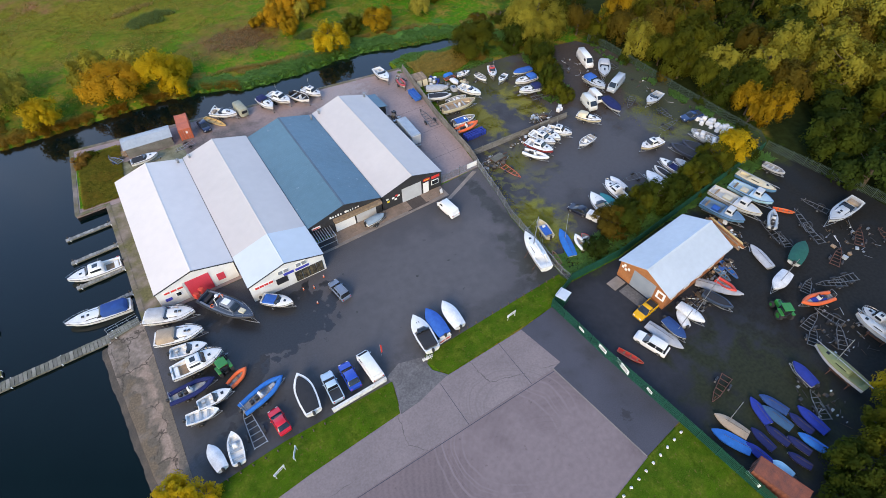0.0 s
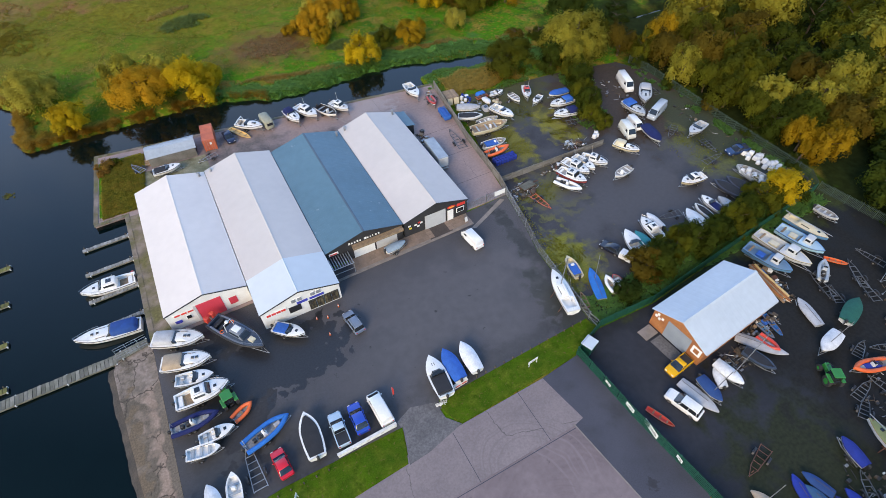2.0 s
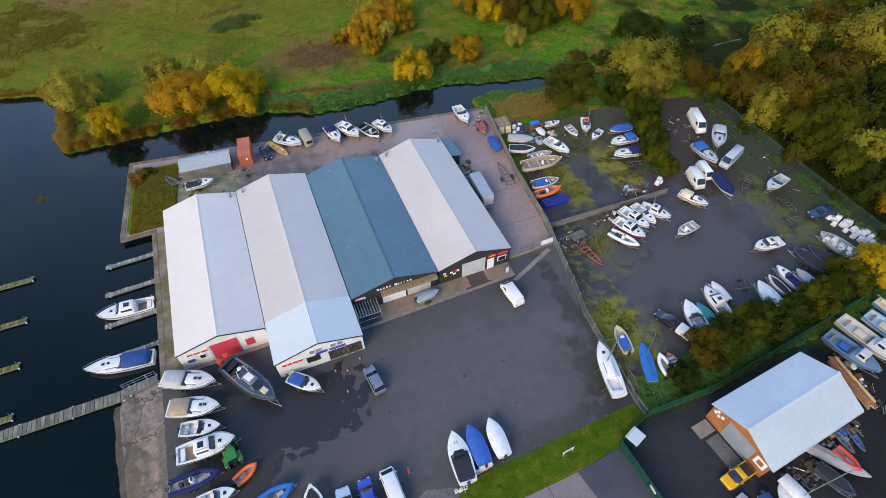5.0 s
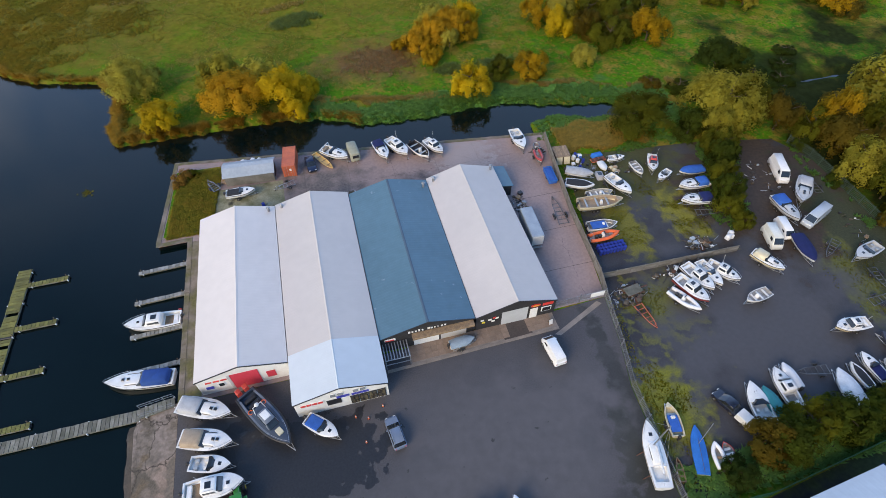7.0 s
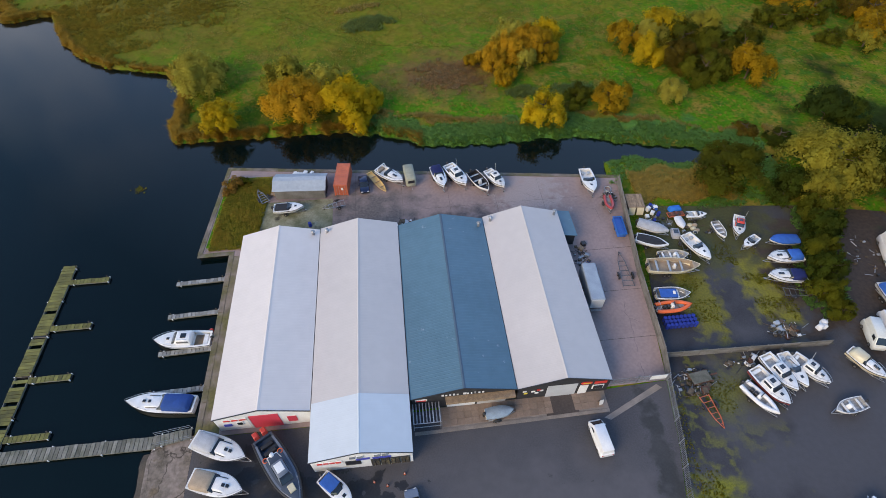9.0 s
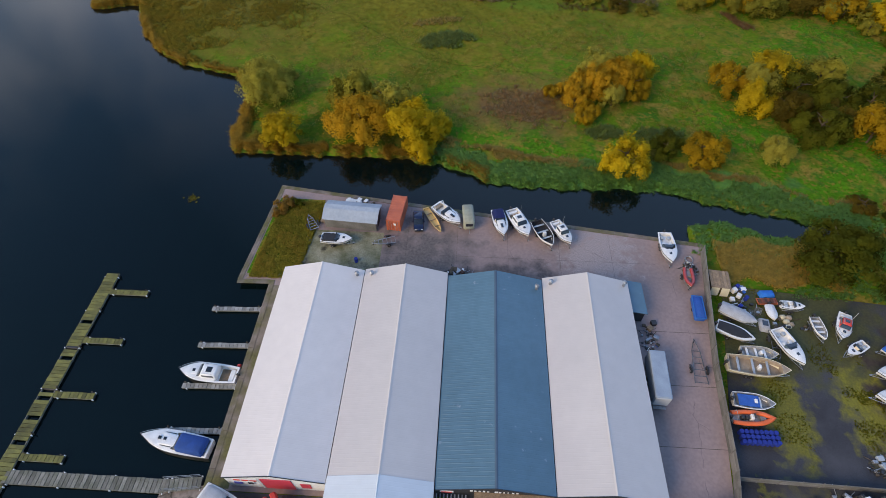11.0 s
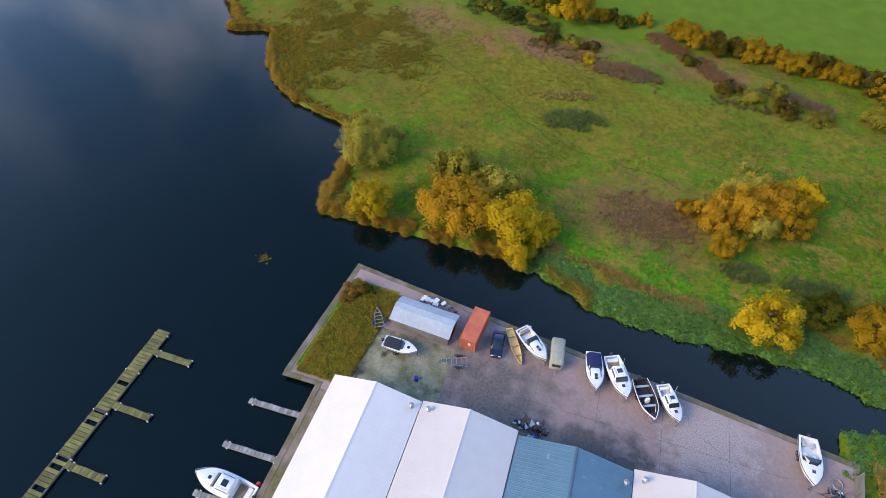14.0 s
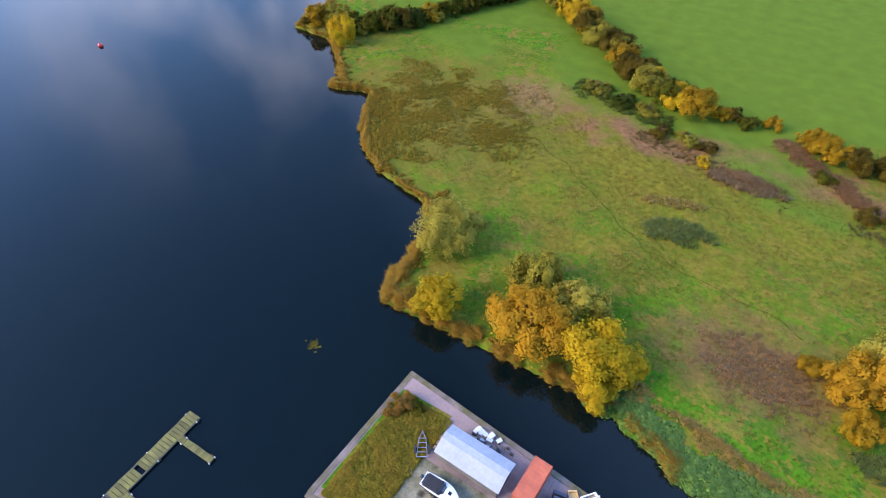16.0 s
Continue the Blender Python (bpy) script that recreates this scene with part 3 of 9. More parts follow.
M_green_cover, M_patrol_deck = canvas("dark_green_cover", (0.008, 0.1, 0.075)), gel("blue_grey_deck_paint", (0.15, 0.18, 0.23), 0.6)
M_ridge_blue = mat("dark_blue_ridge_flashing", (0.06, 0.1, 0.145), (0.05, 0.085, 0.125), scale=0.5, rough=0.5, amount=0.08, bump=0)
# white gelcoat with the weaker light of the eastern yards put into its colour
M_dimmed_white = gel("weathered_white_gelcoat", (0.5, 0.52, 0.53), 0.45)
M_blue_deck, M_sky_deck = gel("faded_blue_deck_paint", (0.13, 0.23, 0.35), 0.6), gel("pale_sky_deck_paint", (0.36, 0.52, 0.64), 0.5)
M_apron = mat("dark_brown_concrete", (0.075, 0.06, 0.055), (0.055, 0.045, 0.042), scale=0.5, fine=4, rough=0.8, amount=0.12)
M_shutter_dark = mat("blue_grey_roller_shutter", (0.26, 0.29, 0.33), (0.22, 0.25, 0.29), scale=0.6, rough=0.5, amount=0.06)
M_pale_pane = mat("pale_sky_lit_glass", (0.3, 0.32, 0.34), (0.2, 0.22, 0.24), rough=0.08, bump=0, amount=0.05)
M_dull_steel = mat("dull_dark_steel", (0.17, 0.18, 0.19), (0.09, 0.095, 0.1), scale=2, rough=0.6, metal=0.4, vary=0.3)
M_faded_navy = canvas("dark_blue_canvas", (0.01, 0.065, 0.27))
M_steel_canvas = canvas("steel_blue_canvas", (0.24, 0.31, 0.37))
M_tarp = canvas("grey_olive_tarpaulin", (0.33, 0.33, 0.25))


# ---- mesh helpers ----
class Form:
    """Vertices and faces that are gathered into one mesh."""

    def __init__(self):
        self.v, self.f = [], []

    def add(self, verts, faces):
        k = len(self.v)
        self.v += [tuple(p) for p in verts]
        self.f += [tuple(i + k for i in q) for q in faces]
        return self

    def box(self, x0, x1, y0, y1, z0, z1):
        return self.add([(x, y, z) for z in (z0, z1) for x, y in ((x0, y0), (x1, y0), (x1, y1), (x0, y1))],
                        [(3, 2, 1, 0), (4, 5, 6, 7), (0, 1, 5, 4), (1, 2, 6, 5), (2, 3, 7, 6), (3, 0, 4, 7)])

    def loft(self, rings, closed=True, caps=True):
        n = len(rings[0])
        fs = []
        for a in range(len(rings) - 1):
            for i in range(n if closed else n - 1):
                j = (i + 1) % n
                fs.append((a * n + i, a * n + j, a * n + n + j, a * n + n + i))
        if caps and closed:
            fs += [tuple(reversed(range(n))), tuple((len(rings) - 1) * n + i for i in range(n))]
        return self.add([p for r in rings for p in r], fs)

    def rbox(self, x0, x1, y0, y1, z0, z1, r=0.05, top=None):
        """A box with cut corners and a softened top, whose top may be drawn in by (fore, aft, side)."""
        fa, ba, sa = top or (0, 0, 0)

        def ring(x0, x1, y0, y1, z, c):
            return [(x0 + c, y0, z), (x1 - c, y0, z), (x1, y0 + c, z), (x1, y1 - c, z), (x1 - c, y1, z), (x0 + c, y1, z), (x0, y1 - c, z), (x0, y0 + c, z)]

        t = (z1 - r - z0) / (z1 - z0)
        return self.loft([ring(x0, x1, y0, y1, z0, r), ring(x0 + ba * t, x1 - fa * t, y0 + sa * t, y1 - sa * t, z1 - r, r),
                          ring(x0 + ba + r, x1 - fa - r, y0 + sa + r, y1 - sa - r, z1, r)])

    def tube(self, a, b, r, n=6, r2=None):
        a, b = Vector(a), Vector(b)
        q = (b - a).to_track_quat("Z", "Y")
        rings = []
        for c, rad in ((a, r), (b, r if r2 is None else r2)):
            rings.append([c + q @ Vector((math.cos(6.2832 * i / n) * rad, math.sin(6.2832 * i / n) * rad, 0)) for i in range(n)])
        return self.loft(rings)

    def sweep(self, path, r, n=8):
        rings = []
        for i, c in enumerate(path):
            d = Vector(path[min(i + 1, len(path) - 1)]) - Vector(path[max(i - 1, 0)])
            side = d.cross(Vector((0, 0, 1))).normalized()
            up = side.cross(d).normalized()
            rad = r[i] if isinstance(r, (list, tuple)) else r
            rings.append([Vector(c) + side * math.cos(6.2832 * k / n) * rad + up * math.sin(6.2832 * k / n) * rad for k in range(n)])
        return self.loft(rings)

    def mesh(self, name, material, smooth=None):
        me = bpy.data.meshes.new(name)
        me.from_pydata(self.v, [], self.f)
        for m in material if isinstance(material, (list, tuple)) else (material,):
            me.materials.append(m)
        if smooth:
            me.shade_smooth()
            me.set_sharp_from_angle(angle=radians(smooth))
        return me


def part(name, form, material, parent=None, label="", smooth=None):
    me = form if isinstance(form, bpy.types.Mesh) else form.mesh(name, material, smooth)
    ob = new(name, me)
    ob.parent = parent
    if label:
        ob["label"] = label
    return ob


def thing(name, m, label, category, group="", kind=""):
    ob = new(name)
    ob.matrix_world = m
    ob.empty_display_size = 0.3
    return tagged(ob, label, category, group, kind)


def setting(name, form, material, label, category, smooth=None):
    return tagged(part(name, form, material, None, "", smooth), label, category, "", "structure")


def slab(poly, top, depth=0.35):
    """A flat slab over a plan outline."""
    n = len(poly)
    return Form().add([(x, y, top) for x, y in poly] + [(x, y, top - depth) for x, y in poly],
                      [tuple(range(n))] + [(i + n, (i + 1) % n + n, (i + 1) % n, i) for i in range(n)])


# ---- ground: one sheet out to the horizon, which dips under lake and river ----
LAKE = -0.85


def north_bank(x):
    return np.interp(x, [-31, -13, 3, 10, 16, 22, 35, 45, 54, 62, 75, 86], [126.5, 126.4, 126.3, 124.8, 123.0, 119.8, 119.2, 119.8, 119.2, 116.2, 113.6, 109.6])


def west_shore(y):
    return np.interp(y, [126, 130, 134, 145, 152.4, 156.2, 161.4, 168, 175, 184, 186, 195.6, 206.6, 209, 217, 229, 500],
                     [-30, -31.4, -32, -32.6, -37.4, -51, -59.5, -65, -69.7, -74.5, -86, -94, -106, -122, -125, -126, -190])


def quay_line(x):
    return 116.3 - (x + 18.2) * 0.1338


def inland(x, y):
    """How far a place lies from the water, below zero in it."""
    wob = 0.9 * np.sin(x * 0.9 + 1.3 * np.sin(y * 0.31)) * np.sin(y * 0.77) + 0.5 * np.sin(x * 2.3 + y * 1.1)
    north = np.minimum(y - north_bank(x), (x - west_shore(y)) * 0.8) + wob * 0.55
    spit = 2.4 - np.hypot(x - np.clip(x, -85, -77), y - 184.2 - (np.clip(x, -85, -77) + 85) * 0.36) + wob * 0.3
    north = np.maximum(north, spit)
    south_edge = np.where(x < 55, quay_line(x) - 0.4, np.interp(x, [55, 60, 65, 69, 78, 86], [110.6, 111.8, 110.4, 108.6, 108.0, 108.6]) + wob * 0.4)
    west_edge = np.interp(y, [-200, 34, 40, 61, 63.4, 63.6, 95.0, 95.2, 117], [-13.8, -13.8, -13.8, -13.8, -13.8, -14.0, -14.0, -19.0, -17.6])
    south = np.minimum(south_edge - y, (x - west_edge))
    return np.maximum(north, south)


def axis_steps(lo, hi, near0, near1, step):
    """Grid lines that are close together in the near stretch and spread out beyond it."""
    out = [near0 - step * (1.25 ** k) * 4 for k in range(28) if near0 - step * (1.25 ** k) * 4 > lo]
    far = [near1 + step * (1.25 ** k) * 4 for k in range(28) if near1 + step * (1.25 ** k) * 4 < hi]
    return np.array(sorted(out + [lo, hi] + list(np.arange(near0, near1 + 0.1, step)) + far))


gx, gy = axis_steps(-2200, 2200, -132, 124, 1.0), axis_steps(-1500, 2600, 30, 232, 1.0)
X, Y = np.meshgrid(gx, gy)
D = inland(X, Y)
hump = 0.35 * np.sin(X * 0.21 + Y * 0.05) * np.sin(Y * 0.17) + 0.1 * np.sin(X * 0.63 + 2) * np.sin(Y * 0.71 + X * 0.2)
hump = hump * np.clip((236 - Y) / 20, 0, 1)
meadow = np.clip((Y - 118 - np.clip(X - 60, 0, 60) * -0.2) / 6, 0, 1)
Z = np.where(D > 0, -0.08 + np.clip(D * 0.55 - 0.6, -0.6, 0) + meadow * (0.35 + hump * np.clip(D / 4, 0, 1)), -0.68 + np.clip(D * 0.7, -1.6, 0))
me = bpy.data.meshes.new("ground")
rows_n, cols_n = X.shape
idx = np.arange(rows_n * cols_n).reshape(rows_n, cols_n)
quads = np.stack([idx[:-1, :-1], idx[:-1, 1:], idx[1:, 1:], idx[1:, :-1]], -1).reshape(-1, 4)
me.from_pydata(np.stack([X, Y, Z], -1).reshape(-1, 3).tolist(), [], quads.tolist())
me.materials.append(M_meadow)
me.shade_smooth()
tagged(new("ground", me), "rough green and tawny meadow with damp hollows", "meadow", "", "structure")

setting("water", Form().add([(-2200, -1500, LAKE), (2200, -1500, LAKE), (2200, 2600, LAKE), (-2200, 2600, LAKE)], [(0, 1, 2, 3)]), M_water,
        "dark still lake and river water reflecting the sky", "water")

# paved areas, each a few millimetres above the one that it overlaps
QUAY = [(-14.6, 63.6), (14, 63.6), (14, 64.4), (49.9, 65.0), (56.2, 106.3), (-18.0, 116.6), (-19.9, 95.1), (-14.6, 95.2)]
setting("pavement_quay", slab(list(reversed(QUAY))[::-1], 0.0, 2.2), M_quay, "worn pinkish concrete quay with dark stains", "quay")
coping = Form()
for (x0, y0), (x1, y1) in (((-18.0, 116.6), (56.2, 106.3)), ((-19.9, 95.1), (-18.0, 116.6)), ((-14.6, 95.2), (-19.9, 95.1)), ((-14.6, 63.6), (-14.6, 95.2))):
    d = Vector((x1 - x0, y1 - y0, 0))
    n_st = int(d.length / 2.4)
    u, w = d.normalized(), Vector((-d.y, d.x, 0)).normalized()
    for i in range(n_st):
        a = Vector((x0, y0, 0)) + u * (d.length / n_st * i + 0.03)
        b = a + u * (d.length / n_st - 0.06)
        s = -1 if w.dot(Vector((15, 90, 0)) - Vector((x0, y0, 0))) < 0 else 1
        q = [a - w * s * 0.05, b - w * s * 0.05, b + w * s * 0.75, a + w * s * 0.75]
        h = 0.06 + 0.02 * math.sin(i * 2.7)
        coping.add([(*p.xy, 0.0) for p in q] + [(*p.xy, h) for p in q], [(4, 5, 6, 7), (0, 1, 5, 4), (1, 2, 6, 5), (2, 3, 7, 6), (3, 0, 4, 7)])
setting("trim_coping", coping, M_quay_edge, "weathered stone coping along the quay edge", "coping")
setting("pavement_yard", slab([(-14.5, 32.5), (45.4, 34.2), (46.6, 50), (48.2, 56.2), (49.8, 64.9), (41, 64.5), (14, 64.0), (14, 63.5), (-14.5, 63.5)], 0.004), M_asphalt, "dark asphalt yard with wet stains", "yard")
setting("pavement_car_park", slab([(-60, -60), (43.2, -60), (35.0, 6.7), (33.1, 22.7), (-60, 22.2)], -0.004), M_park, "mauve car park asphalt with faint tyre arcs", "car park")
setting("pavement_access", slab([(-60, 22.2), (33.1, 22.7), (34.7, 23.0), (33.4, 30.4), (-60, 28.4)], 0.0), M_access, "pale pinkish concrete access road in large slabs", "road")
setting("pavement_asphalt_strip", slab([(35.0, 6.7), (42.0, 7.6), (40.0, 31.0), (33.4, 30.4), (34.7, 23.0), (33.1, 22.7)], 0.0), M_park_dark, "smooth dark blue-grey asphalt strip", "asphalt")
setting("pavement_entry", slab([(11.6, 28.7), (14.5, 28.9), (20.1, 30.2), (18.6, 32.0), (18.4, 34.6), (15.0, 35.6), (12.6, 34.6), (12.8, 33.0)], 0.008), M_entry, "worn pale grey entrance to the yard", "entrance")
setting("pavement_compound", slab([(45.6, 34.0), (100.8, 37.4), (103.1, 40.2), (103.7, 85.1), (100, 92), (86, 95), (57, 98), (50.0, 65.0), (48.3, 56.2), (46.7, 50)], 0.002), M_gravel, "grey gravel boat compound with mossy patches", "gravel yard")
setting("pavement_boatyard", slab([(42.0, 7.6), (43.1, -4), (44.5, -30), (105, -30), (105, 36), (100.8, 37.2), (79.7, 35.0), (56, 32.5), (45.6, 33.0), (40.0, 31.0)], 0.01), M_tarmac2, "dark asphalt boatyard with weeds at its edges", "boatyard")
setting("lawn_west", slab([(-13.0, 27.0), (-2.0, 28.1), (11.5, 28.9), (11.9, 30.2), (12.9, 33.6), (-3.2, 33.8), (-13.0, 33.1)], 0.05), M_lawn, "bright green mown grass verge", "lawn")
setting("lawn_east", slab([(20.2, 30.2), (38.1, 30.9), (45.4, 32.9), (45.2, 35.4), (18.9, 34.6), (18.8, 33.4), (19.2, 32.0)], 0.05), M_lawn, "bright green mown grass verge", "lawn")
setting("lawn_south", slab([(5, 2.2), (5, -60), (46, -60), (43.1, -4), (42.0, 7.4), (35.0, 6.6), (28.1, 5.3)], 0.05), M_lawn, "bright green mown lawn beside the car park", "lawn")
ramp = Form()
for i in range(12):
    y0, y1 = 34.0 + i * 2.5, 34.0 + i * 2.5 + 2.485
    e0 = [np.interp(y, [34, 40, 61, 64], [-18.0, -18.9, -20.4, -19.8]) + 0.05 * math.sin(y * 1.1) for y in (y0, y0 + 2.5)]
    ramp.add([(-14.52, y0, 0.0), (-14.52, y1, 0.0), (e0[1], y1, -0.5), (e0[0], y0, -0.5), (-14.52, y0, -0.5), (-14.52, y1, -0.5), (e0[1], y1, -1.4), (e0[0], y0, -1.4)],
             [(3, 2, 1, 0), (7, 3, 0, 4), (1, 2, 6, 5), (2, 3, 7, 6)])
ramp_ob = setting("slipway", ramp, M_ramp, "cracked pale concrete slipway sloping to the lake", "slipway")
shore = Form()
ys = np.arange(32, 63.2, 0.8)
e = np.interp(ys, [34, 40, 61, 64], [-18.0, -18.9, -20.4, -19.8])
for i in range(len(ys) - 1):
    a, b = e[i] + 0.05 * math.sin(ys[i] * 1.1), e[i + 1] + 0.05 * math.sin(ys[i + 1] * 1.1)
    w0, w1 = 1.3 + 0.05 * math.sin(ys[i] * 2.9) + 0.1 * math.sin(ys[i] * 0.7 + 1), 1.3 + 0.05 * math.sin(ys[i + 1] * 2.9) + 0.1 * math.sin(ys[i + 1] * 0.7 + 1)
    shore.add([(a + 0.6, ys[i], -0.44), (b + 0.6, ys[i + 1], -0.44), (b - w1, ys[i + 1], -0.95), (a - w0, ys[i], -0.95)], [(3, 2, 1, 0)])
setting("shore_silt", shore, M_silt, "wet brown silt at the foot of the slipway", "shore")
# joints of the car park's slabs, recessed strips of dark sealant
joints = Form()
for x, y in ((18.4, 29.6), (29.1, 30.4)):
    joints.box(x - 0.04, x + 0.04, 22.5, y, -0.1, 0.003)
joints.box(-60, 33, 22.3, 22.4, -0.1, 0.003)
setting("trim_joints", joints, M_park_dark, "dark sealed joints between concrete slabs", "joint")
quay_joints = Form()
for x in (-2.0, 6.5, 15.0, 23.5, 32.0, 40.5):
    quay_joints.box(x - 0.015, x + 0.015, 96.2, quay_line(x) - 1.0, -0.1, 0.004)
quay_joints.box(2.6, 47.5, 101.6, 101.63, -0.1, 0.003)
for y in (72.0, 80.5, 89.0):
    quay_joints.box(41.2, 50.2 + (y - 65) * 0.15, y - 0.03, y + 0.03, -0.1, 0.003)
setting("trim_joints_quay", quay_joints, M_silt, "dark joints between the quay's concrete bays", "joint")
edge = Form().add([(x + o, y, z) for z in (-0.2, 0.02) for x, y, o in ((35.0, 6.7, -0.08), (35.0, 6.7, 0.08), (33.1, 22.9, 0.08), (33.1, 22.9, -0.08))],
                  [(3, 2, 1, 0), (4, 5, 6, 7), (0, 1, 5, 4), (1, 2, 6, 5), (2, 3, 7, 6), (3, 0, 4, 7)])
setting("trim_kerb", edge, M_kerb, "pale edging kerb beside the asphalt strip", "kerb")
setting("kerb_front", Form().add([(14.2, 60.8, 0.1), (40.6, 61.3, 0.1), (40.6, 61.75, 0.1), (14.2, 61.25, 0.1), (14.2, 60.8, -0.1), (40.6, 61.3, -0.1), (40.6, 61.75, -0.1), (14.2, 61.25, -0.1)],
                                 [(0, 1, 2, 3), (4, 5, 1, 0), (5, 6, 2, 1), (6, 7, 3, 2), (7, 4, 0, 3)]), M_kerb, "pale stone kerb before the workshops", "kerb")
setting("drain_channel", Form().add([(39.6, 60.6, 0.012), (40.4, 60.2, 0.012), (48.8, 63.9, 0.012), (48.2, 64.5, 0.012)], [(0, 1, 2, 3)]), M_kerb, "pale concrete drain strip across the asphalt", "drain")
moss = setting("pavement_old_slab", slab([(-10.6, 97.0), (2.4, 97.0), (2.4, 106.0), (-10.2, 106.2)], 0.02, 0.1), M_mossy, "mossy stained concrete apron behind the sheds", "apron")
setting("lawn_corner", slab([(-18.8, 96.4), (-11.0, 96.6), (-10.8, 105.4), (-9.2, 113.2), (-17.4, 113.4)], 0.05, 0.2), M_meadow, "rough grass plot at the quay's corner", "grass plot")
setting("wall_strip", slab([(-14.5, 63.8), (-11.5, 63.8), (-11.3, 94.2), (-14.4, 94.2)], 0.012, 0.1), M_quay_edge, "mossy concrete walkway beside the shed", "walkway")

# ---- the four sheds ----
def shed(x0, x1, y0, y1, eave, rise, roof_a, roof_b, wall, label, split=None):
    """A gabled shed whose ridge runs north; split is the plan line at which a newer front part begins."""
    ob = thing("shed", pose(0, 0, 0), label, "shed", "row of sheds")
    xm, ze, zr = (x0 + x1) / 2, eave, eave + rise
    for name, y, t in (("front_wall", y0 + 0.25, 0.2), ("back_wall", y1 - 0.25, 0.2)):
        ring = [(x0 + 0.12, 0), (x1 - 0.12, 0), (x1 - 0.12, ze - 0.12), (xm, zr - 0.12), (x0 + 0.12, ze - 0.12)]
        part(name, Form().loft([[(x, y - t / 2, z) for x, z in ring], [(x, y + t / 2, z) for x, z in ring]]), wall, ob)
    for name, x in (("side_wall", x0 + 0.22), ("side_wall", x1 - 0.22)):
        part(name, Form().box(x - 0.1, x + 0.1, y0 + 0.36, y1 - 0.36, 0, ze - 0.1), wall, ob)

    def slope(xe, ya, yb, lift, deep=0.004):
        f = Form()
        run, h = xm - xe, zr - ze
        nn = Vector((-h, 0, abs(run))).normalized() if run > 0 else Vector((h, 0, abs(run))).normalized()
        count = max(2, int((yb - ya) / 0.5))
        prof = []
        for i in range(count):
            a = ya + (yb - ya) * i / count
            st = (yb - ya) / count
            prof += [(a, 0.0), (a + st * 0.76, 0.0), (a + st * 0.82, deep), (a + st * 0.94, deep)]
        prof.append((yb, 0.0))
        rings = []
        for y, up in prof:
            o = nn * (up + lift)
            rings.append([(xe + o.x, y, ze + o.z), (xm + o.x, y, zr + o.z), (xm, y, zr - 0.08), (xe, y, ze - 0.08)])
        return f.loft(rings)

    cuts = [(split, y1, roof_a, 0.0), (y0, split, roof_b, 0.05)] if split else [(y0, y1, roof_a, 0.0)]
    for ya, yb, m, lift in cuts:
        ms = m if isinstance(m, tuple) else (m, m)
        deep = 0.013 if ms[1] is M_roof_blue else 0.004
        part("roof_slope", slope(x0, ya, yb, lift, deep), ms[0], ob)
        part("roof_slope", slope(x1, ya, yb, lift, deep), ms[1], ob)
        cap = Form().loft([[(xm - 0.2, y, zr - 0.03), (xm, y, zr + 0.06 + lift), (xm + 0.2, y, zr - 0.03), (xm, y, zr - 0.1)] for y in (ya, yb)])
        part("ridge_cap", cap, M_ridge_blue if ms[1] is M_roof_blue else ms[1], ob)
    for side, xe in ((-1, x0), (1, x1)):
        part("verge_trim", Form().loft([[(xe, y0 - 0.03, ze - 0.14), (xm, y0 - 0.03, zr - 0.14), (xm, y0 - 0.03, zr + 0.06), (xe, y0 - 0.03, ze + 0.06)],
                                        [(xe, y0 + 0.03, ze - 0.14), (xm, y0 + 0.03, zr - 0.14), (xm, y0 + 0.03, zr + 0.06), (xe, y0 + 0.03, ze + 0.06)]]), M_black, ob)
    return ob


def on_front(shed_ob, name, x0, x1, z0, z1, y, material, label="", proud=0.06):
    return part(name, Form().rbox(x0, x1, y - proud, y + 0.02, z0, z1, 0.015), material, shed_ob, label)


s1 = shed(-11.3, 1.15, 64.1, 95.2, 3.75, 1.75, M_roof_white, M_roof_white, M_wall_white, "long white metal-clad shed with a red roller door")
s2 = shed(1.25, 13.9, 57.5, 95.4, 3.75, 1.85, M_roof_grey, M_roof_light, M_wall_white, "long pale grey shed with a white shop front", split=65.0)
s3 = shed(14.0, 28.1, 64.2, 94.9, 3.6, 1.95, M_roof_blue, M_roof_blue, M_wall_dark, "slate-blue roofed workshop with a dark fascia")
s4 = shed(28.2, 41.0, 64.2, 95.3, 3.5, 2.0, M_roof_grey, M_roof_grey, M_wall_dark, "pale grey roofed workshop with black boarded front")
# red shed front
Y1 = 64.22
on_front(s1, "roller_door", -6.7, -3.0, 0.05, 3.7, Y1, M_door_red, "red roller door")
on_front(s1, "door", -2.1, -0.9, 1.0, 2.5, Y1, M_door_red, "small red hatch")
on_front(s1, "sign", -10.2, -7.0, 2.75, 3.35, Y1, M_sign_white, "white sign board with red bars")
for k in range(3):
    on_front(s1, "sign_bar", -10.0 + k * 1.0, -9.2 + k * 1.0, 2.9, 3.2, Y1 - 0.06, M_sign_red)
w = on_front(s1, "window", -8.6, -7.7, 1.5, 2.4, Y1, M_sign_white)
on_front(s1, "pane", -8.48, -7.82, 1.62, 2.28, Y1 - 0.06, M_glass)
on_front(s1, "wall_panel", -7.1, -6.75, 0.05, 3.7, Y1, M_shutter)
on_front(s1, "sign", -10.3, -9.3, 1.3, 1.9, Y1, M_sign_blue, "small blue sign")
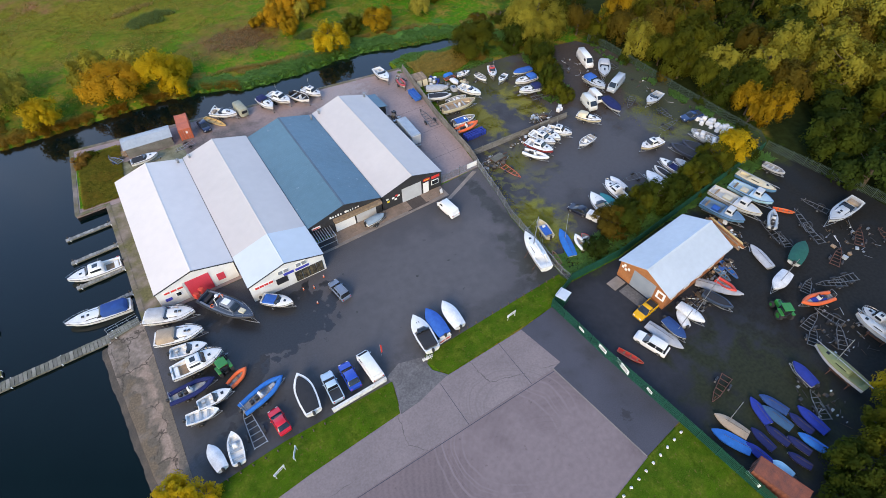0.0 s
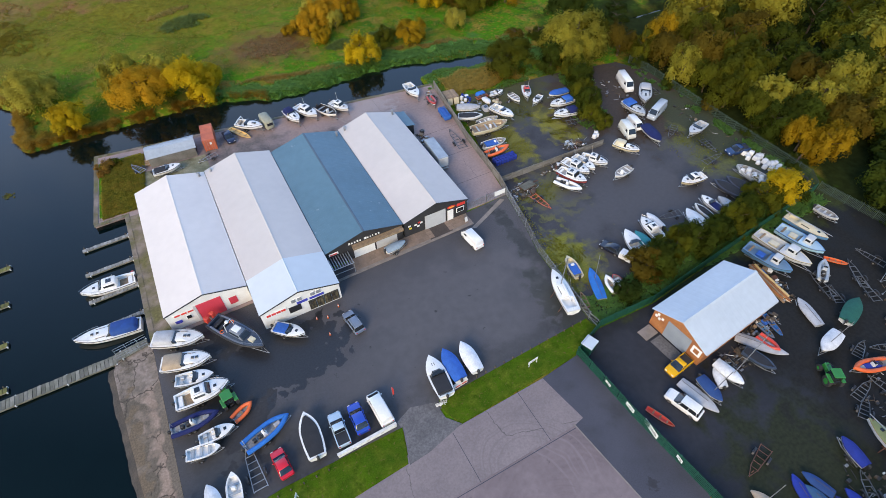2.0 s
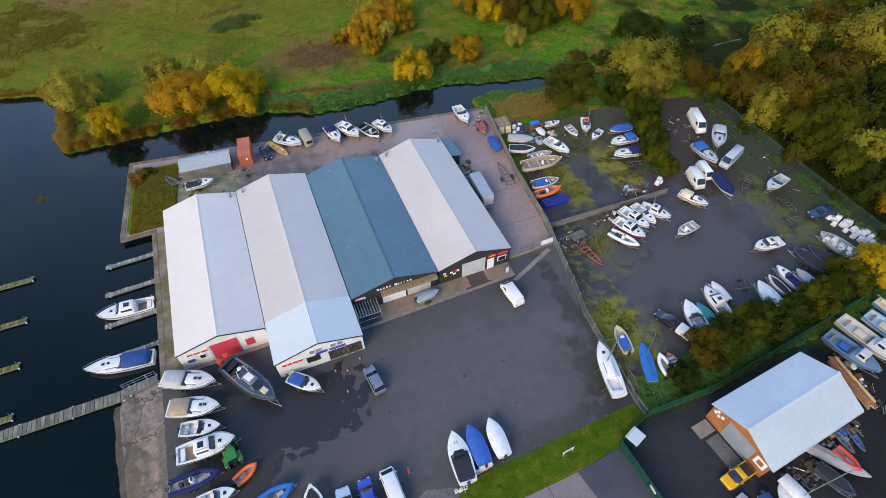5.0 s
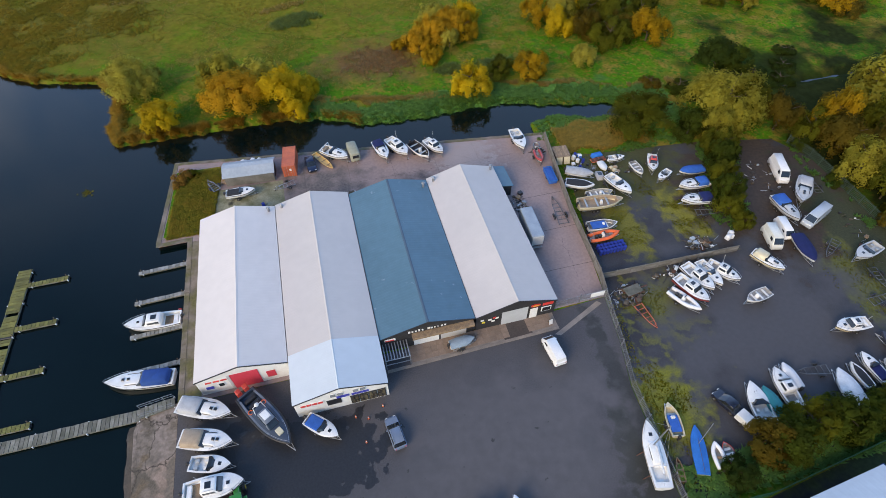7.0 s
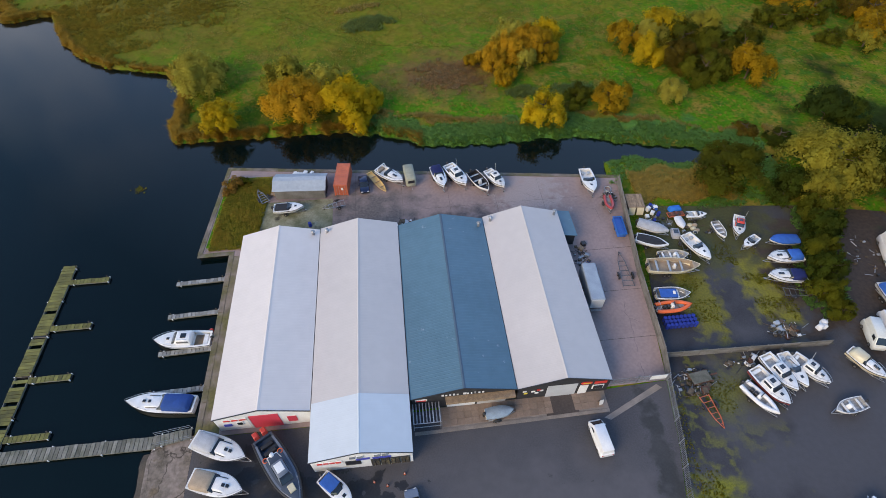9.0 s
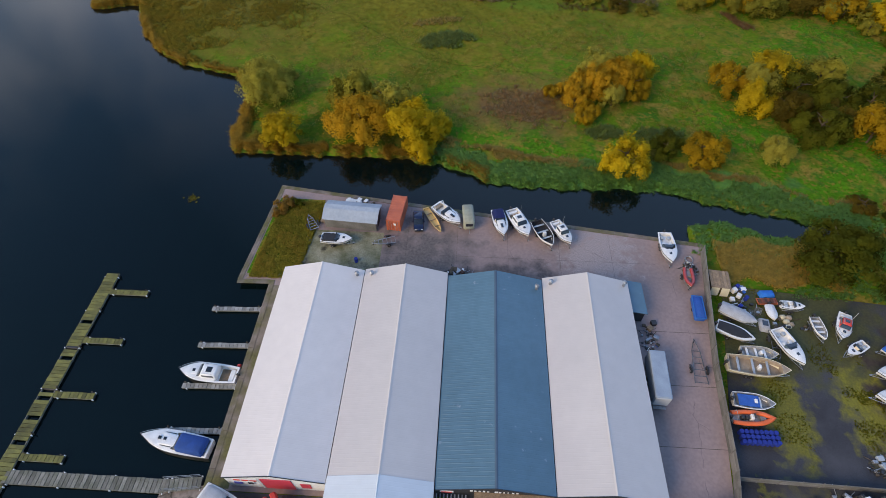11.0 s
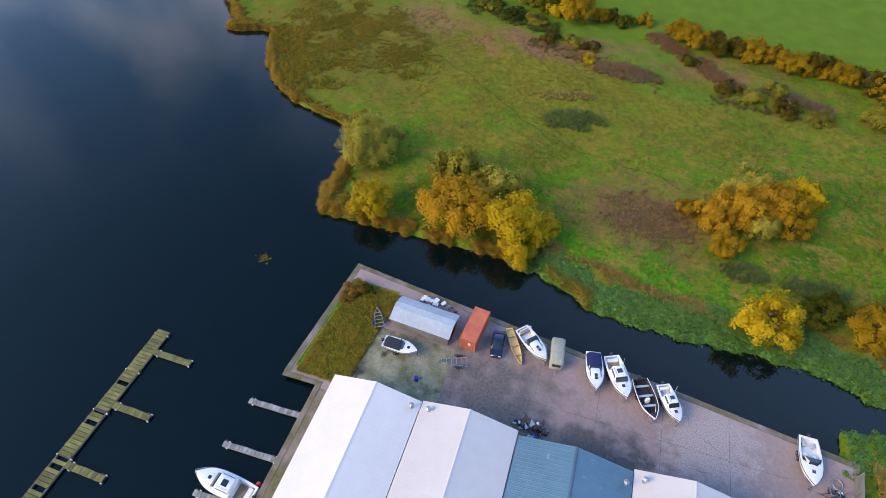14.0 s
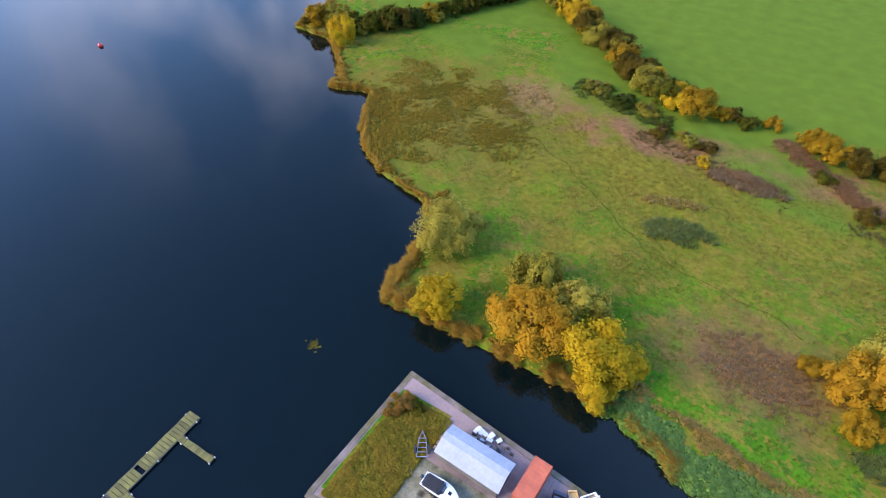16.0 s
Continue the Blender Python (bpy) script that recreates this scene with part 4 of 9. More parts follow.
# shop front
Y2 = 57.62
on_front(s2, "sign", 2.0, 5.2, 2.5, 3.2, Y2, M_sign_white, "white sign board with red bars")
for k in range(4):
    on_front(s2, "sign_bar", 2.15 + k * 0.75, 2.8 + k * 0.75, 2.65, 3.05, Y2 - 0.06, M_sign_red)
on_front(s2, "notice_board", 5.5, 7.4, 1.4, 2.7, Y2, M_sign_dark, "dark notice board")
on_front(s2, "sign", 6.9, 8.6, 2.8, 3.3, Y2, M_sign_blue, "blue sign board")
on_front(s2, "sign", 8.9, 11.2, 2.75, 3.2, Y2, M_sign_blue, "blue sign board")
for k in range(4):
    x = 8.6 + k * 1.22
    on_front(s2, "window_frame", x, x + 1.16, 0.25, 2.5, Y2, M_black)
    for j in range(2):
        on_front(s2, "pane", x + 0.07 + j * 0.53, x + 0.53 + j * 0.53, 0.4, 2.35, Y2 - 0.06, mat("shop_window_glass", (0.12, 0.1, 0.06), (0.03, 0.03, 0.03), scale=1.5, rough=0.08, bump=0) if k == 0 and j == 0 else bpy.data.materials["shop_window_glass"])
for x in (6.1, 9.1):
    for j in range(2):
        on_front(s2, "window_frame", x + j * 0.95, x + j * 0.95 + 0.85, 3.5, 4.3, Y2, M_sign_white)
        on_front(s2, "pane", x + j * 0.95 + 0.08, x + j * 0.95 + 0.77, 3.58, 4.22, Y2 - 0.06, M_pale_pane)
# dark workshop fronts
Y3 = 64.32
on_front(s3, "fascia", 18.6, 27.8, 2.85, 3.35, Y3, M_teak, "weathered timber fascia", 0.9)
for k, (w_, h_) in enumerate(((0.34, 0.42), (0.26, 0.3), (0.26, 0.3), (0.26, 0.42), (0.24, 0.3), (0.42, 0.42), (0.26, 0.3), (0.18, 0.3), (0.1, 0.4), (0.26, 0.3), (0.26, 0.3))):
    on_front(s3, "sign_bar", 18.1 + k * 0.5 + (0.35 if k > 4 else 0), 18.1 + k * 0.5 + (0.35 if k > 4 else 0) + w_, 3.62, 3.62 + h_, Y3, M_sign_white)
on_front(s3, "roller_door", 18.8, 22.6, 0.1, 2.7, Y3, M_sign_white, "white roller door")
on_front(s3, "roller_door", 22.9, 26.8, 0.1, 2.7, Y3, M_shutter, "pale roller door")
on_front(s3, "sign", 14.6, 16.2, 2.7, 3.2, Y3, M_sign_white, "white sign board")
on_front(s3, "sign_bar", 14.7, 16.0, 2.8, 3.0, Y3 - 0.06, M_sign_red)
on_front(s4, "roller_door", 32.3, 36.4, 0.05, 3.3, Y3, M_shutter, "tall grey roller door")
for x, m, z in ((29.0, M_sign_white, 2.2), (29.2, M_sign_yellow, 1.6), (30.2, M_sign_white, 2.0), (30.9, M_sign_red, 2.3), (30.7, M_sign_white, 1.5), (31.3, M_sign_white, 2.1)):
    on_front(s4, "sign", x, x + 0.5, z, z + 0.34, Y3, m)
part("sign", Form().loft([[(37.6 + 0.8 * math.cos(t), y_, 3.15 + 0.3 * math.sin(t)) for t in np.linspace(0, 6.283, 19)[:-1]] for y_ in (Y3 - 0.08, Y3 + 0.02)]), M_sign_red, s4, "red oval sign board")
part("sign_bar", Form().box(37.1, 38.1, Y3 - 0.1, Y3 - 0.081, 3.08, 3.24), M_sign_yellow, s4)
on_front(s4, "sign", 38.7, 40.4, 2.7, 3.3, Y3, M_sign_red, "red sign board")
on_front(s4, "door", 36.8, 38.0, 0.05, 2.5, Y3, M_sign_white, "white door")
on_front(s4, "window", 38.6, 40.2, 1.2, 2.3, Y3, M_sign_white)
on_front(s4, "pane", 38.75, 40.05, 1.35, 2.15, Y3 - 0.06, M_glass)
for ob, x, y in ((s1, 0.2, 94.0), (s2, 2.4, 94.2), (s3, 27.2, 93.0), (s4, 29.3, 94.0), (s4, 40.2, 94.3)):
    part("roof_vent", Form().tube((x, y, 3.7), (x, y, 4.75), 0.22, 8).tube((x, y, 4.75), (x, y, 4.95), 0.36, 8, 0.1), M_galv, ob, "galvanised roof vent")
# lean-tos and cages beside the sheds
lt = thing("lean_to", pose(0, 0, 0), "small blue-roofed lean-to against the grey shed", "lean-to")
part("wall", Form().box(41.1, 43.2, 90.6, 95.8, 0, 2.3), M_wall_dark, lt)
part("roof", Form().loft([[(41.05, y, 2.9), (43.5, y, 2.4), (43.5, y, 2.3), (41.05, y, 2.8)] for y in (90.4, 96.0)]), M_roof_blue, lt)
cage = thing("lean_to", pose(14.1, 61.4, 0), "open steel cage with slatted roof beside the shop", "cage")
for x in (0.1, 3.6):
    for y in (0.1, 2.7):
        part("post", Form().tube((x, y, 0), (x, y, 2.4), 0.05), M_galv, cage)
for k in range(9):
    part("slat", Form().box(0.05 + k * 0.43, 0.2 + k * 0.43, 0.05, 2.75, 2.4, 2.46), M_galv, cage)
part("frame", Form().box(0.05, 3.7, 0.02, 0.1, 1.1, 1.2).box(0.05, 3.7, 0.02, 0.1, 2.3, 2.4), M_galv, cage)
carav = thing("box_trailer", pose(43.35, 80.9, 0, 0, 0, -3), "pale silver box trailer parked beside the shed", "trailer")
part("body", Form().rbox(-1.1, 1.1, -3.6, 3.4, 0.6, 2.9, 0.12), mat("silver_van_panels", (0.3, 0.36, 0.42), (0.24, 0.29, 0.35), scale=0.6, rough=0.4, amount=0.08), carav)
part("door", Form().rbox(-0.98, 0.98, -3.68, -3.58, 0.75, 2.75, 0.02), M_shutter, carav, "grey rear doors")
for sx in (-1.0, 1.0):
    for y in (-0.9, 0.1):
        part("wheel", Form().tube((sx - 0.1, y, 0.34), (sx + 0.1, y, 0.34), 0.34, 12), M_rubber, carav)
part("step", Form().box(-0.8, 0.8, -4.1, -3.7, 0.4, 0.5), M_galv, carav)

# paving before the workshops: separate flags
flag = Form().rbox(0, 0.98, 0, 0.86, -0.05, 0.0, 0.02).mesh("flagstone", M_tan)
walk_ob = setting("pavement_flags_bed", slab([(17.8, 61.3), (40.6, 61.8), (40.6, 64.4), (17.8, 64.3)], 0.03, 0.1), M_kerb, "tan flagstone forecourt before the workshops", "forecourt")
for i in range(22):
    for j in range(3):
        x, y = 18.0 + i * 1.0, 61.6 + i * 0.022 + j * 0.88
        if 32.0 < x < 35.9:
            continue
        o = part("flagstone", flag, None, walk_ob)
        o.location = (x, y, 0.08 + 0.01 * math.sin(i * 3.1 + j * 1.7))
setting("apron_door", slab([(32.0, 61.6), (36.5, 61.75), (36.5, 64.4), (32.0, 64.3)], 0.06, 0.1), M_apron, "dark concrete apron before the roller door", "apron")

# ---- small buildings ----
hut = thing("hut", pose(-3.3, 108.6, 0, 0, 0, -4), "low white-roofed hut on the quay", "hut")
part("wall", Form().box(-4.5, 4.5, -2.0, 2.0, 0, 2.3), M_fence_grey, hut, "weathered grey-white walls")
rib = []
for i in range(21):
    x = -4.8 + i * 0.48
    h = 0.012 if i % 2 else 0
    rib.append([(x, -2.25, 2.2 + h), (x, -0.4, 3.05 + h), (x, 0.6, 3.1 + h), (x, 2.25, 2.3 + h), (x, 2.2, 2.2), (x, 0.4, 2.95), (x, -0.4, 2.9), (x, -2.2, 2.1)])
part("roof", Form().loft(rib), M_hut_roof, hut)
part("door", Form().box(4.5, 4.56, -0.9, 0.9, 0.05, 2.0), M_wall_dark, hut, "dark open end door")
for k in range(3):
    part("plank", Form().box(-5.7, -4.7, -1.2 + k * 0.8, -0.7 + k * 0.8, 0.0, 0.35), M_teak, hut)


def container(m, length, material, label):
    ob = thing("shipping_container", m, label, "container")
    w, h = 2.44, 2.59
    for name, y in (("side_panel", -w / 2), ("side_panel", w / 2)):
        rings = []
        n = int(length / 0.28)
        for i in range(n + 1):
            x = -length / 2 + 0.1 + (length - 0.2) * i / n
            o = 0.04 * (1 if (i // 1) % 2 else -1) * (1 if y > 0 else -1)
            rings.append([(x, y + o - 0.02, 0.2), (x, y + o + 0.02, 0.2), (x, y + o + 0.02, h - 0.1), (x, y + o - 0.02, h - 0.1)])
        part(name, Form().loft(rings), material, ob)
    rings = []
    n = int(length / 0.3)
    for i in range(n + 1):
        x = -length / 2 + 0.06 + (length - 0.12) * i / n
        z = h - 0.02 + 0.03 * (i % 2)
        rings.append([(x, -w / 2 + 0.05, z - 0.05), (x, w / 2 - 0.05, z - 0.05), (x, w / 2 - 0.05, z), (x, -w / 2 + 0.05, z)])
    part("roof_panel", Form().loft(rings), material, ob)
    for x in (-length / 2, length / 2 - 0.12):
        for y in (-w / 2, w / 2 - 0.12):
            part("corner_post", Form().box(x, x + 0.12, y, y + 0.12, 0, h + 0.03), material, ob)
    for y in (-w / 2, w / 2 - 0.1):
        part("rail", Form().box(-length / 2 + 0.12, length / 2 - 0.12, y, y + 0.1, h - 0.1, h + 0.02), material, ob)
        part("rail", Form().box(-length / 2 + 0.12, length / 2 - 0.12, y, y + 0.1, 0.0, 0.2), material, ob)
    for y in (-w / 2 + 0.12, 0.02):
        dr = part("door", Form().rbox(-length / 2 + 0.02, -length / 2 + 0.08, y, y + 1.08, 0.1, h - 0.08, 0.01), material, ob)
        for k in (0.3, 0.75):
            part("lock_rod", Form().tube((-length / 2 - 0.03, y + k, 0.15), (-length / 2 - 0.03, y + k, h - 0.2), 0.025), M_galv, dr)
    part("rear_panel", Form().box(length / 2 - 0.08, length / 2 - 0.02, -w / 2 + 0.12, w / 2 - 0.12, 0.1, h - 0.05), material, ob)
    return ob


c1 = container(pose(4.3, 109.6, 0.001, 0, 0, 84), 6.06, M_container, "orange shipping container standing on the quay")
part("notice", Form().box(-3.12, -3.08, -0.5, -0.1, 1.5, 2.0), M_sign_white, c1)
container(pose(44.9, -4.3, 0.012, 0, 0, -76), 6.06, M_rustbox, "rusty red shipping container beside the fence")

# timber-clad warehouse in the boatyard
WH = pose(61.35, 26.4, 0.01, 0, 0, 5)
wh = thing("warehouse", WH, "orange-brown timber warehouse with a pale blue metal roof", "warehouse")
LX, LY, EV, RG = 8.15, 4.55, 3.7, 5.7
for x, nm in ((-LX + 0.3, "front_wall"), (LX - 0.3, "back_wall")):
    ring = [(-LY + 0.1, 0), (LY - 0.1, 0), (LY - 0.1, EV - 0.15), (0, RG - 0.15), (-LY + 0.1, EV - 0.15)]
    part(nm, Form().loft([[(x - 0.1, y, z) for y, z in ring], [(x + 0.1, y, z) for y, z in ring]]), M_orange_clad, wh)
for y in (-LY + 0.2, LY - 0.2):
    part("side_wall", Form().box(-LX + 0.4, LX - 0.4, y - 0.1, y + 0.1, 0, EV - 0.12), M_orange_clad, wh)
for s in (-1, 1):
    rings = []
    for i in range(17 * 4 + 1):
        x = -LX - 0.1 + (2 * LX + 0.2) * i / 68
        up = 0.008 if i % 4 == 1 else 0.0
        rings.append([(x, s * (LY + 0.25), EV - 0.12 + up), (x, 0, RG + up), (x, 0, RG - 0.09), (x, s * (LY + 0.25), EV - 0.22)])
    part("roof_slope", Form().loft(rings), M_wh_roof, wh)
part("ridge_cap", Form().loft([[(x, -0.3, RG - 0.06), (x, 0, RG + 0.1), (x, 0.3, RG - 0.06), (x, 0, RG - 0.12)] for x in (-LX - 0.12, LX + 0.12)]), M_wh_roof, wh)


def wh_front(name, y0, y1, z0, z1, m, label="", proud=0.05):
    return part(name, Form().rbox(-LX + 0.2 - proud, -LX + 0.22, y0, y1, z0, z1, 0.015), m, wh, label)


wh_front("roller_door", -2.2, 1.9, 0.05, 3.6, M_shutter_dark, "grey roller door")
wh_front("sign", -4.1, -2.6, 1.6, 3.2, M_sign_white, "square white sign with an orange badge")
wh_front("badge", -3.75, -2.95, 1.95, 2.85, M_orange_clad, "", 0.07)
for y, z in ((2.6, 2.6), (3.1, 2.2), (3.4, 2.9), (3.7, 2.4)):
    wh_front("notice", y, y + 0.4, z, z + 0.5, M_sign_white)
part("step", Form().rbox(-LX - 2.6, -LX - 0.1, 2.4, 4.2, 0, 0.15, 0.02), M_kerb, wh, "pale concrete ramp")
part("step", Form().rbox(-LX - 2.2, -LX - 0.1, -2.4, 2.0, 0, 0.06, 0.02), M_entry, wh)
part("gutter", Form().tube((-LX, -LY - 0.3, EV - 0.2), (LX, -LY - 0.3, EV - 0.2), 0.08), M_shutter, wh)
for x in (-6.5, -3.2, 0.2, 3.4):
    part("window", Form().box(x, x + 1.3, -LY + 0.02, -LY + 0.1, 1.3, 2.5), M_sign_white, wh)
part("tarpaulin", Form().loft([[(LX - 1.0 + 2.2 * k, 1.0, 3.6 - k * 0.9), (LX - 1.0 + 2.2 * k, 4.9, 3.4 - k * 0.9), (LX - 1.0 + 2.2 * k, 4.9, 3.3 - k * 0.9), (LX - 1.0 + 2.2 * k, 1.0, 3.5 - k * 0.9)] for k in (0.55, 1)]), M_blue_dull, wh, "blue tarpaulin at the rear")

# ---- pontoons and jetty ----
def pontoon(x0, y0, x1, y1, width, material, label, z=LAKE + 0.45, rail=False, piles=True):
    d = Vector((x1 - x0, y1 - y0))
    length = d.length
    ob = thing("pontoon", pose(x0, y0, z, 0, 0, math.degrees(math.atan2(d.y, d.x))), label, "pontoon")
    n = int(length / 0.55)
    board = Form().rbox(0, length / n - 0.05, -width / 2, width / 2, -0.05, 0.0, 0.012).mesh("deck_board", material)
    gaps = random.Random(int(length * 10))
    for i in range(n):
        if width > 1.4 and not rail and piles and gaps.random() < 0.12:
            continue
        o = part("deck_board", board, None, ob)
        o.location = (i * length / n, 0.03 * math.sin(i * 5.3), 0.012 * math.sin(i * 2.9))
    for y in (-width / 2 + 0.08, width / 2 - 0.08):
        part("beam", Form().box(0.02, length - 0.02, y - 0.07, y + 0.07, -0.3, -0.055), M_deck, ob)
    for k in range(max(2, int(length / 5))):
        x = 0.4 + (length - 0.8) * k / max(1, int(length / 5) - 1)
        part("float", Form().rbox(x - 0.35, x + 0.35, -width / 2 + 0.17, width / 2 - 0.17, -0.75, -0.06, 0.06), M_black, ob)
        for s in (-1, 1):
            part("fender", Form().tube((x + 0.3, s * (width / 2 + 0.05), -0.35), (x + 0.3, s * (width / 2 + 0.05), -0.02), 0.09, 8), M_sign_white, ob, "white mooring fender")
        if piles:
            part("mooring_post", Form().tube((x, width / 2 + 0.02, -2.0), (x, width / 2 + 0.02, 0.35), 0.09, 8), M_bark, ob)
    if rail:
        for y in (-width / 2 + 0.05, width / 2 - 0.05):
            for k in range(int(length / 1.6) + 1):
                part("rail_post", Form().tube((k * 1.6, y, -0.05), (k * 1.6, y, 1.05), 0.03), M_galv, ob)
            for zz in (0.55, 1.05):
                part("handrail", Form().tube((0, y, zz), (length, y, zz), 0.025), M_galv, ob)
    return ob


pontoon(-40.85, 95.4, -41.0, 56.0, 2.1, M_deck_green, "green algae-covered floating pontoon spine")
for y, xe in ((91.9, -33.6), (83.2, -33.8), (74.7, -34.0), (66.2, -34.0)):
    pontoon(-39.8, y, xe, y, 0.9, M_deck_green, "narrow green mooring finger of the outer pontoon")
for y in (89.9, 83.6, 77.2, 70.9):
    pontoon(-22.4, y - 0.25, -14.75, y, 0.75, M_deck_pale, "narrow pale mooring finger beside the quay")
pontoon(-40.4, 63.75, -19.6, 63.75, 1.7, M_deck, "grey boarded jetty leading out over the lake", piles=False)
pontoon(-19.5, 63.75, -15.0, 64.3, 1.5, M_deck, "railed gangway between the jetty and the quay", z=0.02, rail=True, piles=False)


# ---- boats ----
def hull_lines(L, B, H, full=0.0):
    """Half beam, sheer, chine and keel heights along the hull, stern to bow."""
    out = []
    for i in range(15):
        u = i / 14
        b = B / 2 * (0.84 + 0.16 * math.sin(min(u / 0.4, 1) * math.pi / 2))
        if u > 0.45:
            b *= max(0.02, 1 - ((u - 0.45) / 0.55) ** (2.6 + full))
        keel = H * 0.62 * max(0, (u - 0.72) / 0.28) ** 2.2
        sheer = H * (0.9 + 0.2 * u * u)
        out.append((-L / 2 + L * u, b, sheer, keel + (sheer - keel) * (0.3 + 0.25 * u * u), keel))
    return out


def hull_form(lines):
    rings = []
    for x, b, zs, zc, zk in lines:
        rings.append([(x, b, zs), (x, b * 0.99, zs - 0.07), (x, b * 0.95, (zs + zc) / 2), (x, b * 0.84, zc), (x, 0, zk), (x, -b * 0.84, zc), (x, -b * 0.95, (zs + zc) / 2), (x, -b * 0.99, zs - 0.07), (x, -b, zs)])
    f = Form().loft(rings, closed=False)
    n = len(rings[0])
    f.add(rings[0], [tuple(range(n))])
    return f


def deck_form(lines, start, floor, side=0.2, stern=0.03):
    """Foredeck from the fraction start of the length; a well with a floor abaft it."""
    def well(x, b, zs):
        c = max(b - side, 0.05)
        return [(x, b, zs), (x, c, zs + 0.03), (x, c * 0.96, zs + 0.03), (x, c * 0.94, floor), (x, 0, floor), (x, -c * 0.94, floor), (x, -c * 0.96, zs + 0.03), (x, -c, zs + 0.03), (x, -b, zs)]

    def deck(x, b, zs, k=1.0):
        r = 0.16 * b * k
        return [(x, b, zs), (x, b * 0.94, zs + 0.04), (x, b * 0.8, zs + 0.03 + r * 0.3), (x, b * 0.45, zs + 0.03 + r * 0.8), (x, 0, zs + 0.03 + r), (x, -b * 0.45, zs + 0.03 + r * 0.8), (x, -b * 0.8, zs + 0.03 + r * 0.3), (x, -b * 0.94, zs + 0.04), (x, -b, zs)]

    xs = [p[0] for p in lines]
    x0, L = xs[0], xs[-1] - xs[0]

    def at(x):
        return np.interp(x, xs, [p[1] for p in lines]), np.interp(x, xs, [p[2] for p in lines])

    rings = [deck(x0, *at(x0), 0.1), deck(x0 + stern * L, *at(x0 + stern * L), 0.1)]
    cut = x0 + start * L
    if start > stern + 0.02:
        rings.append(well(x0 + stern * L + 0.01, *at(x0 + stern * L)))
        rings += [well(x, b, zs) for x, b, zs, *_ in lines if x0 + stern * L + 0.1 < x < cut - 0.1]
        rings.append(well(cut, *at(cut)))
    rings.append(deck(cut + 0.01, *at(cut)))
    rings += [deck(x, b, zs) for x, b, zs, *_ in lines if x > cut + 0.1]
    return Form().loft(rings, closed=False)


def cover_form(lines, rise=0.4, sag=0.05, drop=0.14):
    rings = []
    for i, (x, b, zs, zc, zk) in enumerate(lines):
        u = i / 14
        r = rise * (math.sin(min(1, u / 0.5) * 1.57) * 0.5 + 0.5) * (1 - 0.75 * max(0, (u - 0.55) / 0.45)) + sag * math.sin(i * 2.1)
        w = b + 0.035
        rings.append([(x, w, zs - drop - 0.03 * (i % 2)), (x, w, zs + 0.03), (x, w * 0.6, zs + r * 0.66), (x, 0, zs + r), (x, -w * 0.6, zs + r * 0.66), (x, -w, zs + 0.03), (x, -w, zs - drop - 0.03 * (i % 2))])
    n = 7
    f = Form().loft(rings, closed=False)
    f.add(rings[0], [tuple(range(n))])
    return f


def outboard(ob, x, z, material=M_black, y=0.0, k=1.0):
    m = part("outboard_motor", Form().rbox(x - 0.42 * k, x + 0.05, y - 0.19 * k, y + 0.19 * k, z, z + 0.5 * k, 0.09, (0.04, 0.06, 0.03)), material, ob, "outboard motor")
    part("motor_leg", Form().rbox(x - 0.28, x - 0.06, y - 0.07, y + 0.07, z - 0.75, z + 0.01, 0.03), M_black, m)


def rail_form(lines, from_u=0.6, h=0.42):
    pts = [(x, b * 0.92, zs) for i, (x, b, zs, *_) in enumerate(lines) if i / 14 >= from_u]
    top = [(x, y, z + h) for x, y, z in pts]
    loop = top + [(x, -y, z) for x, y, z in reversed(top)]
    f = Form().sweep(loop, 0.022, 5)
    for x, y, z in pts[::2]:
        for s in (1, -1):
            f.tube((x, y * s, z), (x, y * s, z + h), 0.02, 5)
    return f


def word(m):
    return m.name.split(".")[0].replace("_", " ").replace(" gelcoat", "").replace(" paint", "").replace(" cover", "").replace(" canvas", "").replace(" rubber", "")


tr_count = 0


